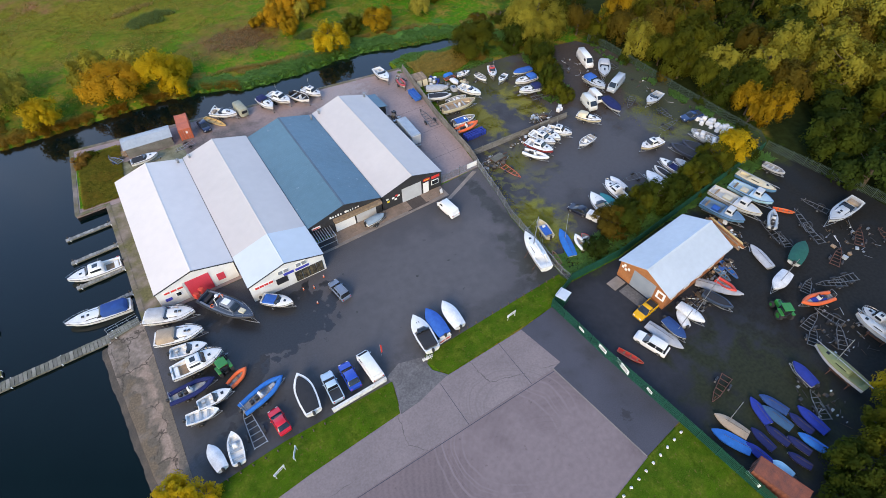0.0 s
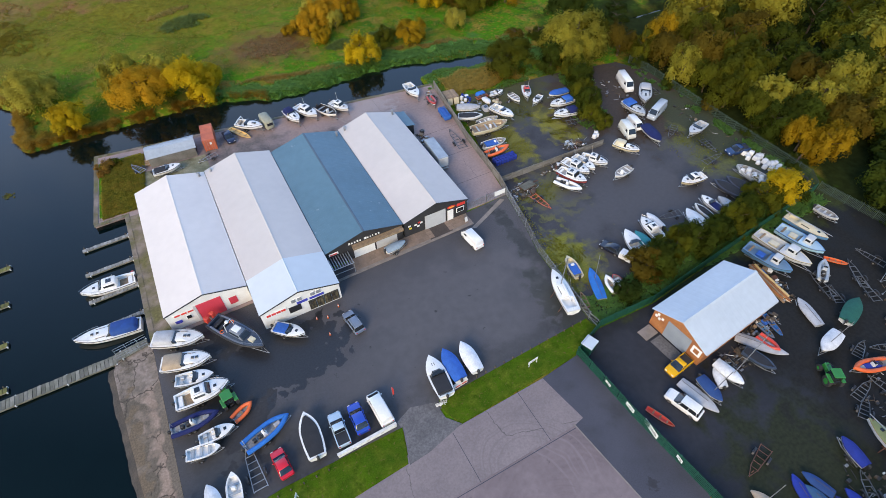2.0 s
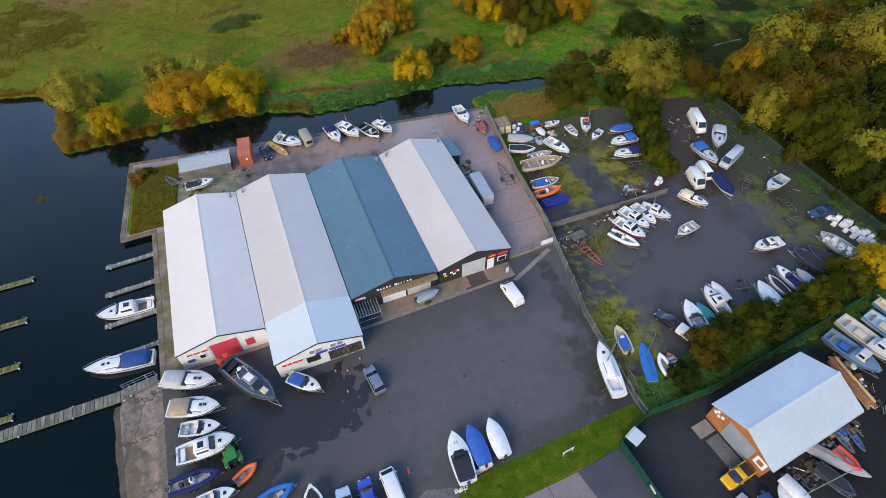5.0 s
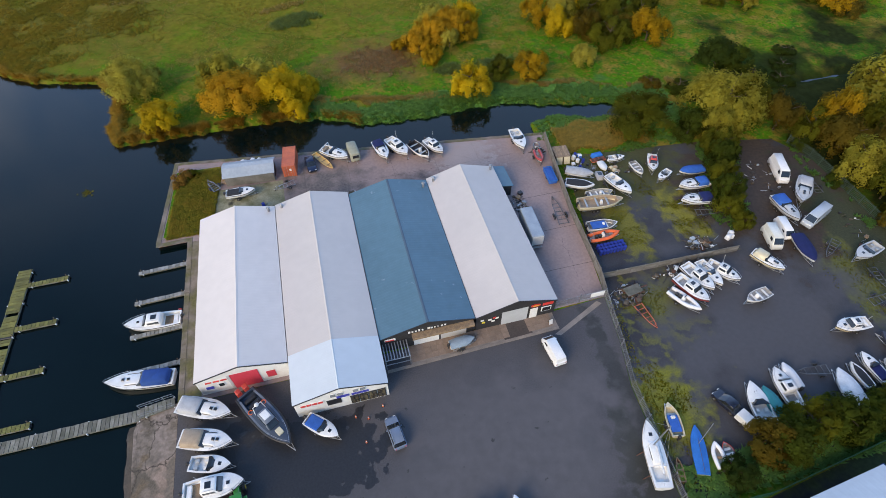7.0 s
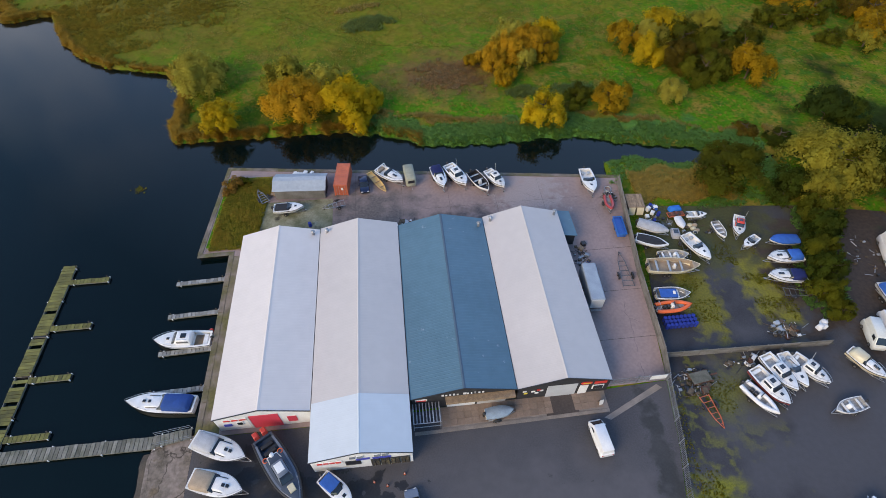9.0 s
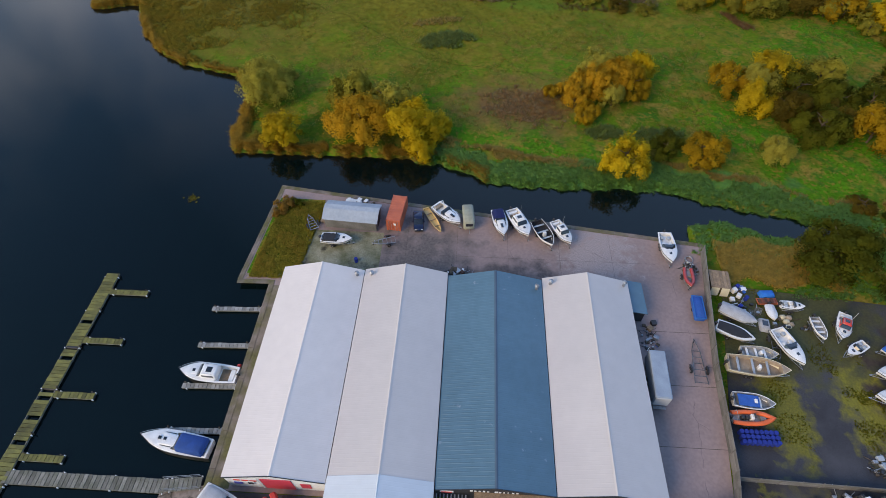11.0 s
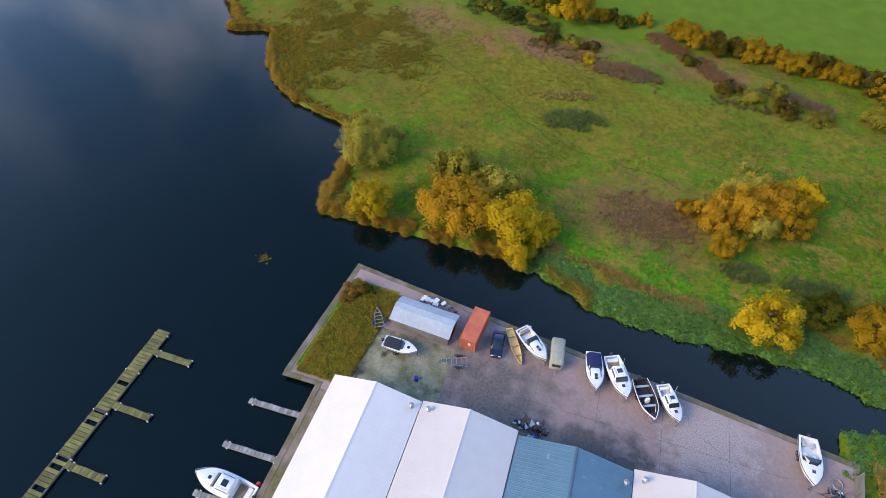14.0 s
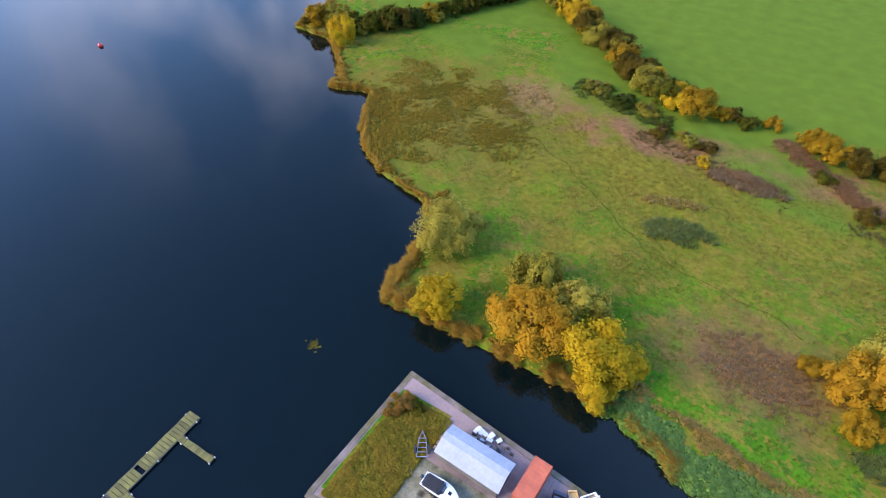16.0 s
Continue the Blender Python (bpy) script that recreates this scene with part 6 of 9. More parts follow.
        if kind == "yacht":
            part("mast", Form().tube((xu(0.6), 0, zs(0.5) + 0.35), (xu(0.6) - 0.15, 0, 8.0), 0.085, 8), M_galv, ob)
            part("boom", Form().tube((xu(0.58), 0, zs(0.5) + 0.95), (xu(0.14), 0, zs(0.5) + 0.85), 0.05, 8), M_galv, ob)
            for p1 in ((xu(0.985), 0, zs(1)), (xu(0.02), 0, zs(0)), (xu(0.56), B * 0.46, zs(0.5)), (xu(0.56), -B * 0.46, zs(0.5))):
                part("stay", Form().tube(p1, (xu(0.6) - 0.15, 0, 7.9), 0.012, 4), M_galv, ob)
            part("guard_rail", rail_form(ln, 0.75), M_chrome, ob)
            part("sail_cover", Form().tube((xu(0.55), 0, zs(0.5) + 1.08), (xu(0.16), 0, zs(0.5) + 1.0), 0.13, 8), M_white_cover, ob)
        else:
            part("mast", Form().tube((xu(0.0) - 0.4, 0.1, H + 0.55), (xu(1.0) + 0.3, 0, H + 0.75), 0.06, 8), M_galv, ob, "mast laid along the deck")
            part("mast_crutch", Form().tube((xu(0.06), 0, H * 0.6), (xu(0.06), 0.08, H + 0.5), 0.04, 6).tube((xu(0.94), 0, H), (xu(0.94), 0, H + 0.68), 0.04, 6), M_teak, ob)
        note = "%s cradled sailing yacht with %s" % (word(hull), "its mast standing" if kind == "yacht" else "its mast laid on deck")
    if mast:
        part("mast", Form().tube((xu(0.6), 0, H * 0.6), (xu(0.6) + 0.3, 0.25, mast), 0.05, 6), M_galv, ob, "bare aluminium mast")
    if afloat:
        note += ", moored at a finger"
    elif on_trailer and kind not in ("canoe",):
        note += " on a trailer"
    if len(note.split()) > 12:
        note = note.replace("weathered ", "", 1)
    tagged(ob, note)
    if on_trailer:
        trailer(x, y, yaw, L, z=ground)
    return ob


# ---- vehicles ----
PAINT = {}


def paint(name, c):
    if name not in PAINT:
        PAINT[name] = mat(name + "_car_paint", c, tuple(v * 0.9 for v in c), scale=0.7, fine=5, rough=0.22, bump=0, amount=0.04, spec=0.6)
    return PAINT[name]


def car(x, y, yaw, L, W, H, body, label, kind="suv", ground=0.0):
    """x runs forward. kind: hatch, suv, van, pickup."""
    ob = thing({"van": "van", "pickup": "pickup_truck"}.get(kind, "car"), pose(x, y, ground, 0, 0, yaw), label, {"van": "van", "pickup": "pickup"}.get(kind, "car"), "vehicles")
    waist = H * 0.58
    hood = {"van": 0.13, "pickup": 0.27}.get(kind, 0.27) * L
    tail = {"pickup": 0.36, "van": 0.02, "hatch": 0.08, "suv": 0.03}[kind] * L
    w = W / 2

    def ring(px, half, z0, z1):
        return [(px, -half * 0.94, z0), (px, half * 0.94, z0), (px, half, z0 + 0.2), (px, half, z1 - 0.14), (px, half * 0.9, z1), (px, -half * 0.9, z1), (px, -half, z1 - 0.14), (px, -half, z0 + 0.2)]

    h0, h1 = L / 2 - hood, L / 2
    shell = [ring(-L / 2, w * 0.9, 0.34, waist * 0.92), ring(-L / 2 + 0.15, w, 0.24, waist), ring(0, w, 0.22, waist), ring(h0, w, 0.22, waist), ring(h1 - 0.35, w * 0.97, 0.24, waist * 0.9), ring(h1 - 0.05, w * 0.86, 0.3, waist * 0.76), ring(h1, w * 0.8, 0.36, waist * 0.66)]
    part("body", Form().loft(shell), body, ob, smooth=40)
    c0, c1 = -L / 2 + tail + 0.04, h0 + (0.35 if kind == "van" else 0.1)
    slope_f = {"van": 0.75}.get(kind, 0.85)
    slope_r = {"van": 0.08, "pickup": 0.1, "hatch": 0.55, "suv": 0.28}[kind]
    glass_part = part("greenhouse", Form().rbox(c0, c1, -w * 0.91, w * 0.91, waist - 0.03, H - 0.05, 0.07, (slope_f, slope_r, 0.13)), M_glass if kind != "van" else body, ob, "tinted windows all round" if kind != "van" else "", smooth=30)
    part("roof", Form().rbox(c0 + slope_r, c1 - slope_f, -w * 0.91 + 0.12, w * 0.91 - 0.12, H - 0.07, H, 0.04), body, ob, smooth=60)
    if kind == "van":
        part("windscreen", Form().loft([[(c1 - 0.02, s * w * 0.8, waist + 0.02) for s in (-1, 1)] + [(c1 - 0.12, s * w * 0.8, waist + 0.02) for s in (1, -1)],
                                        [(c1 - slope_f + 0.08, s * w * 0.72, H - 0.12) for s in (-1, 1)] + [(c1 - slope_f - 0.06, s * w * 0.72, H - 0.12) for s in (1, -1)]]), M_glass, ob)
        for s in (-1, 1):
            part("side_window", Form().rbox(c1 - 1.5, c1 - 0.62, min(s * w * 0.8, s * w * 0.9), max(s * w * 0.8, s * w * 0.9), waist + 0.05, H - 0.4, 0.02, (0.3, 0, 0)), M_glass, ob)
    else:
        for u in (0.08, 0.5, 0.92):
            px = c0 + slope_r + (c1 - slope_f - c0 - slope_r) * u
            for s in (-1, 1):
                part("pillar", Form().tube((px - (0.2 if u < 0.2 else 0 if u < 0.8 else -0.35), s * w * 0.9, waist), (px, s * (w * 0.91 - 0.13), H - 0.05), 0.045, 5), body, ob)
    if kind == "pickup":
        part("load_bed", Form().rbox(-L / 2 + 0.12, c0 - 0.04, -w * 0.85, w * 0.85, waist - 0.02, waist + 0.03, 0.02), M_black, ob, "dark load bed")
        for s in (-1, 1):
            part("bed_rail", Form().rbox(-L / 2 + 0.08, c0, s * w * 0.9 - 0.06, s * w * 0.9 + 0.06, waist - 0.02, waist + 0.14, 0.03), body, ob)
    if kind == "suv":
        for s in (-1, 1):
            part("roof_rail", Form().tube((c0 + slope_r + 0.1, s * w * 0.68, H + 0.04), (c1 - slope_f - 0.1, s * w * 0.68, H + 0.04), 0.025, 5).tube((c0 + slope_r + 0.2, s * w * 0.68, H - 0.02), (c0 + slope_r + 0.2, s * w * 0.68, H + 0.04), 0.02, 5), M_galv, ob)
    for px in (-L / 2 + L * 0.19, L / 2 - L * 0.18):
        for s in (-1, 1):
            wh_ = part("wheel", Form().tube((px, s * (w - 0.2), 0.33), (px, s * (w + 0.01), 0.33), 0.33, 14), M_rubber, ob)
            part("rim", Form().tube((px, s * (w - 0.05), 0.33), (px, s * (w + 0.025), 0.33), 0.2, 10), M_chrome, wh_)
    for s in (-1, 1):
        part("headlight", Form().rbox(h1 - 0.22, h1 - 0.03, s * w * 0.62 - 0.17, s * w * 0.62 + 0.17, waist * 0.66, waist * 0.8, 0.03), M_lamp, ob)
        part("tail_light", Form().rbox(-L / 2 - 0.02, -L / 2 + 0.1, s * w * 0.74 - 0.1, s * w * 0.74 + 0.1, waist * 0.68, waist * 0.92, 0.02), M_red_lens, ob)
        part("wing_mirror", Form().rbox(c1 - 0.75, c1 - 0.6, s * (w + 0.08) - 0.08, s * (w + 0.08) + 0.08, waist, waist + 0.14, 0.03), body, ob)
    part("bumper", Form().rbox(h1 - 0.12, h1 + 0.05, -w * 0.78, w * 0.78, 0.3, 0.46, 0.03), M_black, ob)
    return ob


def tractor(x, y, yaw, label, ground=0.0):
    green = paint("tractor_green", (0.03, 0.2, 0.04))
    ob = thing("tractor", pose(x, y, ground, 0, 0, yaw), label, "tractor")
    part("bonnet", Form().rbox(0.2, 1.9, -0.4, 0.4, 0.75, 1.45, 0.1, (0.1, 0, 0.05)), green, ob)
    part("chassis", Form().rbox(-1.2, 1.9, -0.3, 0.3, 0.5, 0.78, 0.05), M_black, ob)
    cab = part("cab", Form().rbox(-1.1, 0.35, -0.7, 0.7, 1.0, 2.3, 0.08, (0.1, 0.05, 0.08)), M_glass, ob, "glazed cab")
    part("roof", Form().rbox(-1.15, 0.35, -0.72, 0.72, 2.3, 2.45, 0.06), green, cab)
    for s in (-1, 1):
        for px, r, wd in ((-0.75, 0.78, 0.42), (1.45, 0.5, 0.32)):
            wh_ = part("wheel", Form().tube((px, s * 0.62, r), (px, s * (0.62 + wd), r), r, 16), M_rubber, ob)
            part("rim", Form().tube((px, s * (0.6 + wd), r), (px, s * (0.64 + wd), r), r * 0.55, 10), green if x > 60 else paint("tractor_yellow", (0.6, 0.45, 0.04)), wh_)
        part("mudguard", Form().rbox(-1.4, 0.0, s * 0.85 - 0.26, s * 0.85 + 0.26, 1.45, 1.6, 0.06), green, ob)
    part("exhaust", Form().tube((1.2, 0.25, 1.4), (1.2, 0.25, 2.2), 0.05), M_black, ob)
    return ob


# ---- boats in their places ----
# front yard
boat("cruiser", -10.5, 61.4, -24, 7.6, canopy=M_grey_canvas)
boat("cruiser", -10.2, 57.0, -18, 7.0, canopy=M_beige_canvas)
boat("speed", -9.7, 53.8, -15, 5.3, hull=M_grey_gel)
boat("cabin", -9.2, 50.8, -2, 7.3)
boat("rib", -11.1, 47.3, -2, 6.1, tube=M_navy)
boat("speed", -8.8, 44.2, -1, 4.6)
boat("open", -10.9, 42.7, -11, 4.3, inner=M_white_gel)
boat("rib", -3.1, 41.3, 15, 6.5, tube=M_blue_tube)
boat("cover", 1.9, 38.0, 87, 6.5, cover=M_black_cover)
boat("open", -8.6, 36.0, 84, 4.5, inner=M_white_gel)
boat("cover", -11.1, 36.2, 99, 4.0, cover=M_white_cover)
boat("patrol", -2.5, 57.9, -57, 10.2, hull=M_slate_hull)
boat("speed", 4.4, 54.9, -43, 5.2, cover=M_blue_cover)
boat("rib", -5.2, 45.9, 25, 3.1, tube=M_orange)
# gate
boat("speed", 20.3, 37.4, 85, 6.6, cover=M_black_cover)
boat("cover", 22.9, 38.0, 90, 5.4, cover=M_blue_cover)
boat("cover", 25.7, 37.9, 88, 5.2, cover=M_white_cover)
# fence side
boat("yacht", 44.2, 40.5, 77, 8.3)
boat("open", 49.1, 44.0, 79, 4.5, hull=M_cream, inner=M_cream, cover=M_blue_cover)
boat("dink", 50.6, 39.8, 69, 6.3, cover=M_blue_tube, mast=6.5)
boat("rib", 52.5, 38.4, 79, 3.2, tube=M_white_cover)
boat("open", 54.1, 38.5, 90, 2.6, hull=M_red_gel)
boat("speed", 61.2, 42.7, 80, 6.7)
boat("cover", 63.2, 42.5, 89, 4.9, cover=M_teal_cover)
boat("cabin", 66.2, 44.1, 86, 5.8)
boat("cover", 68.2, 45.4, 90, 3.9, cover=M_white_cover)
boat("cover", 74.4, 41.3, 83, 6.5, cover=M_white_cover)
boat("speed", 80.2, 43.5, 94, 4.8, cover=M_navy)
boat("cover", 77.6, 43.0, 93, 3.9, cover=M_black_cover)
# warehouse yard
boat("work", 81.7, 29.8, -81, 9.5, ground=0.012)
boat("work", 86.0, 29.7, -79, 7.8, hull=M_pale_blue, inner=M_sky_deck, ground=0.012)
boat("yacht0", 89.3, 31.1, -81, 7.4, hull=M_mid_blue, inner=M_cream, ground=0.012)
boat("work", 77.8, 29.5, -78, 7.7, hull=M_mid_blue, inner=M_blue_deck, ground=0.012)
boat("dink", 64.2, 19.0, -55, 7.2, cover=M_grey_canvas, ground=0.012)
boat("cover", 56.1, 18.0, -82, 4.4, cover=M_white_cover, ground=0.012, mast=11.0)
boat("cover", 61.5, 17.4, -75, 4.6, cover=M_black_cover, hull=M_slate_hull, ground=0.012)
boat("dink", 50.2, 17.6, -79, 6.0, cover=M_grey_canvas, ground=0.012)
boat("cover", 52.0, 17.5, -94, 4.1, cover=M_blue_dull, ground=0.012, mast=6.5)
boat("canoe", 68.8, 20.6, -102, 4.0, hull=M_blue_tube, ground=0.012)
boat("canoe", 67.0, 20.4, -92, 2.9, hull=M_mid_blue, ground=0.012)
boat("rib", 65.4, 18.8, -84, 3.2, tube=M_red_gel, ground=0.012)
boat("canoe", 43.6, 18.0, -70, 4.0, hull=M_red_gel, ground=0.012)
boat("canoe", 88.3, 24.1, -53, 3.6, hull=M_orange, ground=0.012)
boat("rib", 83.9, 23.6, 34, 4.4, tube=M_grey_gel, ground=0.012)
boat("cruiser", 95.5, 17.9, -179, 9.3, ground=0.012)
boat("cover", 80.5, 16.4, 18, 5.6, cover=M_green_cover, ground=0.012)
boat("cover", 72.7, 14.4, -170, 5.0, cover=M_white_cover, ground=0.012, mast=7.0)
boat("rib", 74.3, 9.2, 162, 5.4, tube=M_orange, cover=M_deep_blue, ground=0.012)
boat("cabin", 78.2, 2.3, 86, 4.5, ground=0.012)
boat("yacht0", 76.1, 1.3, 90, 6.2, ground=0.012)
boat("yacht0", 65.9, 0.7, 87, 7.8, inner=M_sage, ground=0.012, mast=6.5)
boat("dink", 75.4, 19.6, 74, 5.2, cover=M_grey_canvas, ground=0.012)
boat("dink", 47.0, 3.6, 106, 4.5, cover=M_beige_canvas, ground=0.012, mast=6.5)
boat("dink", 45.3, 2.3, 113, 5.0, cover=M_blue_tube, ground=0.012)
boat("dink", 51.8, 2.8, 73, 3.9, cover=M_deep_blue, ground=0.012)
boat("dink", 54.2, 2.4, 106, 3.8, cover=M_blue_dull, ground=0.012)
boat("dink", 52.9, 1.0, 97, 4.1, cover=M_slate_blue, ground=0.012)
boat("dink", 56.5, -1.7, 89, 4.3, cover=M_deep_blue, ground=0.012)
boat("dink", 53.7, -3.5, 105, 3.5, cover=M_blue_tube, ground=0.012)
boat("dink", 48.8, 0.2, 90, 3.4, cover=M_navy, ground=0.012)
boat("dink", 50.8, -0.5, 97, 3.3, cover=M_navy, ground=0.012)
boat("dink", 54.8, -1.2, 94, 3.3, cover=M_navy, ground=0.012)
boat("dink", 52.0, -2.8, 100, 3.0, cover=M_navy, ground=0.012)
boat("dink", 46.8, -0.7, 97, 3.5, cover=M_deep_blue, ground=0.012)
boat("dink", 50.3, -4.0, 107, 2.9, cover=M_navy, ground=0.012)
boat("cover", 47.5, -3.5, 97, 2.6, cover=M_pale_blue, ground=0.012)
boat("cover", 61.1, 2.8, 81, 3.9, cover=M_deep_blue, ground=0.012)
boat("cover", 54.8, 18.4, 65, 3.2, cover=M_white_cover, ground=0.012)
boat("open", 96.0, 31.8, -83, 4.1, ground=0.012)
# compound
boat("speed", 49.6, 104.2, -90, 6.3)
boat("rib", 51.8, 98.5, -95, 3.5, tube=M_red_dull)
boat("cover", 56.1, 88.8, -27, 5.3, cover=M_black_cover)
boat("open", 58.5, 85.5, -2, 5.0, hull=M_cream)
boat("open", 57.5, 83.2, -7, 8.2, hull=M_cream, inner=M_beige_canvas)
boat("open", 55.5, 78.2, -6, 5.3, cover=M_blue_cover)
boat("rib", 54.8, 76.0, 0, 5.3, tube=M_orange)
boat("speed", 63.1, 86.8, -71, 6.0)
boat("open", 68.6, 90.2, -87, 3.8)
boat("cabin", 72.1, 90.6, -117, 4.9, roof=M_red_gel)
boat("speed", 72.5, 87.0, -151, 3.8)
boat("cover", 78.2, 86.8, 175, 4.9, cover=M_blue_cover)
boat("cruiser", 76.4, 83.2, 177, 5.9, canopy=M_blue_cover)
boat("cruiser", 74.8, 79.5, 171, 5.9, canopy=M_navy)
boat("cover", 57.4, 91.9, -31, 5.2, cover=M_grey_canvas)
boat("speed", 66.1, 94.0, -6, 3.4)
boat("cover", 62.9, 92.9, -90, 2.7, cover=M_white_cover)
boat("cruiser", 94.6, 76.3, -134, 7.4, canopy=M_grey_canvas)
boat("cruiser", 88.8, 73.3, -91, 6.5, canopy=M_blue_cover)
boat("cover", 85.7, 64.5, -102, 6.0, cover=M_navy)
boat("cruiser", 78.1, 63.8, -63, 5.3, hull=M_cream,canopy=M_cream)
boat("cabin", 63.0, 62.0, -69, 6.1, hull=M_red_dull)
boat("rib", 60.9, 60.6, -62, 5.2, tube=M_white_cover)
boat("cabin", 65.3, 63.8, -73, 6.0)
boat("speed", 67.5, 64.0, -81, 5.4)
boat("cabin", 69.8, 63.8, -59, 5.4)
boat("open", 72.2, 58.2, -171, 4.6)
boat("speed", 95.0, 61.2, -167, 5.9)
boat("cabin", 82.2, 50.0, 175, 5.5, hull=M_cream)
boat("open", 92.9, 45.1, 102, 7.0)
boat("cover", 86.0, 45.0, 104, 5.8, cover=M_black_cover, hull=M_antifoul)
boat("cover", 88.6, 44.2, 104, 6.2, cover=M_black_cover, hull=M_antifoul)
boat("cover", 82.7, 42.0, 95, 4.3, cover=M_grey_canvas)
# quay north
boat("speed", -5.2, 103.4, -2, 5.3, cover=M_black_cover)
boat("canoe", 10.6, 109.2, -60, 6.3, hull=M_yellow_paint)
boat("cruiser", 13.1, 109.8, -43, 6.2)
boat("cruiser", 22.2, 108.3, -78, 5.9, canopy=M_navy)
boat("cabin", 25.5, 108.4, -65, 6.5)
boat("open", 29.5, 106.3, -66, 5.9, hull=M_white_gel,inner=M_black_cover)
boat("cabin", 32.6, 106.7, -64, 5.4)
# afloat
boat("cabin", -19.1, 78.9, 177, 8.3, afloat=1)
boat("cruiser", -20.1, 69.1, 172, 9.5, canopy=M_faded_navy, afloat=1)
boat("cover", 25.6, 62.4, 4, 3.8, cover=M_steel_canvas, ground=0.09)
boat("canoe", 47.0, 38.2, 75, 3.0, hull=M_rust)


# ---- vehicles in their places ----
car(13.5, 52.0, 98, 4.5, 1.8, 1.5, paint("grey_blue", (0.16, 0.2, 0.27)), "grey-blue estate car parked on the asphalt", "suv", 0.004)
car(-2.6, 36.6, 96, 4.1, 1.75, 1.4, paint("bright_red", (0.6, 0.02, 0.04)), "bright red coupe parked beside the verge", "hatch", 0.004)
car(5.4, 37.2, 88, 4.9, 1.85, 1.75, paint("pale_blue", (0.42, 0.55, 0.66)), "pale blue pickup truck with dark bed cover", "pickup", 0.004)
car(8.2, 37.4, 89, 4.5, 1.85, 1.65, paint("royal_blue", (0.02, 0.07, 0.42)), "royal blue hatchback parked by the wall", "hatch", 0.004)
car(11.3, 37.2, 93, 5.1, 1.95, 1.85, paint("white", (0.78, 0.78, 0.77)), "white van with a long roof parked by the wall", "van", 0.004)
car(38.1, 57.8, 95, 4.7, 1.9, 1.9, paint("white", (0.78, 0.78, 0.77)), "small white panel van on the asphalt", "van", 0.004)
car(57.7, 44.4, 110, 4.0, 1.75, 1.45, paint("black_blue", (0.012, 0.015, 0.03)), "dark blue car parked among boats", "hatch", 0.002)
car(51.2, 22.4, 186, 4.4, 1.8, 1.6, paint("signal_yellow", (0.75, 0.4, 0.01)), "yellow pickup truck before the warehouse", "pickup", 0.012)
car(47.5, 17.8, 106, 5.0, 1.85, 1.8, paint("white", (0.78, 0.78, 0.77)), "white off-road car with roof rails", "suv", 0.012)
car(94.4, 82.6, -110, 6.6, 2.0, 2.5, paint("white", (0.78, 0.78, 0.77)), "long white panel van in the compound", "van", 0.002)
car(92.7, 70.4, 202, 6.4, 2.0, 2.4, paint("silver", (0.42, 0.47, 0.52)), "silver-blue minibus parked in the compound", "van", 0.002)
car(82.3, 68.2, -105, 4.8, 2.0, 2.3, paint("off_white", (0.66, 0.66, 0.6)), "off-white box van in the compound", "van", 0.002)
car(85.7, 69.5, -103, 4.6, 1.8, 1.7, paint("white", (0.78, 0.78, 0.77)), "small white van beside the box van", "van", 0.002)
car(8.1, 108.6, -84, 4.4, 1.8, 1.45, paint("deep_navy", (0.01, 0.018, 0.055)), "dark blue saloon car on the quay", "hatch", 0.0)
car(97.3, 52.4, 169, 5.0, 1.85, 1.75, paint("navy", (0.015, 0.04, 0.12)), "navy pickup truck at the compound's edge", "pickup", 0.002)
tractor(-6.4, 48.6, 100, "green tractor with black cab among the boats", 0.004)
tractor(68.2, 10.9, 60, "green tractor with a green roof in the boatyard", 0.012)

cv = thing("caravan", pose(16.7, 109.4, 0, 0, 0, -84), "small camper under a grey-olive cover on the quay", "caravan")
part("body", Form().rbox(-2.2, 2.2, -0.95, 0.95, 0.45, 2.2, 0.22), M_tarp, cv, smooth=60)
part("window", Form().rbox(2.18, 2.24, -0.6, 0.6, 1.2, 1.8, 0.02), M_glass, cv)
for s in (-1, 1):
    part("wheel", Form().tube((0, s * 0.7, 0.32), (0, s * 0.92, 0.32), 0.32, 12), M_rubber, cv)
part("drawbar", Form().tube((2.1, 0, 0.45), (3.2, 0, 0.45), 0.05), M_galv, cv)

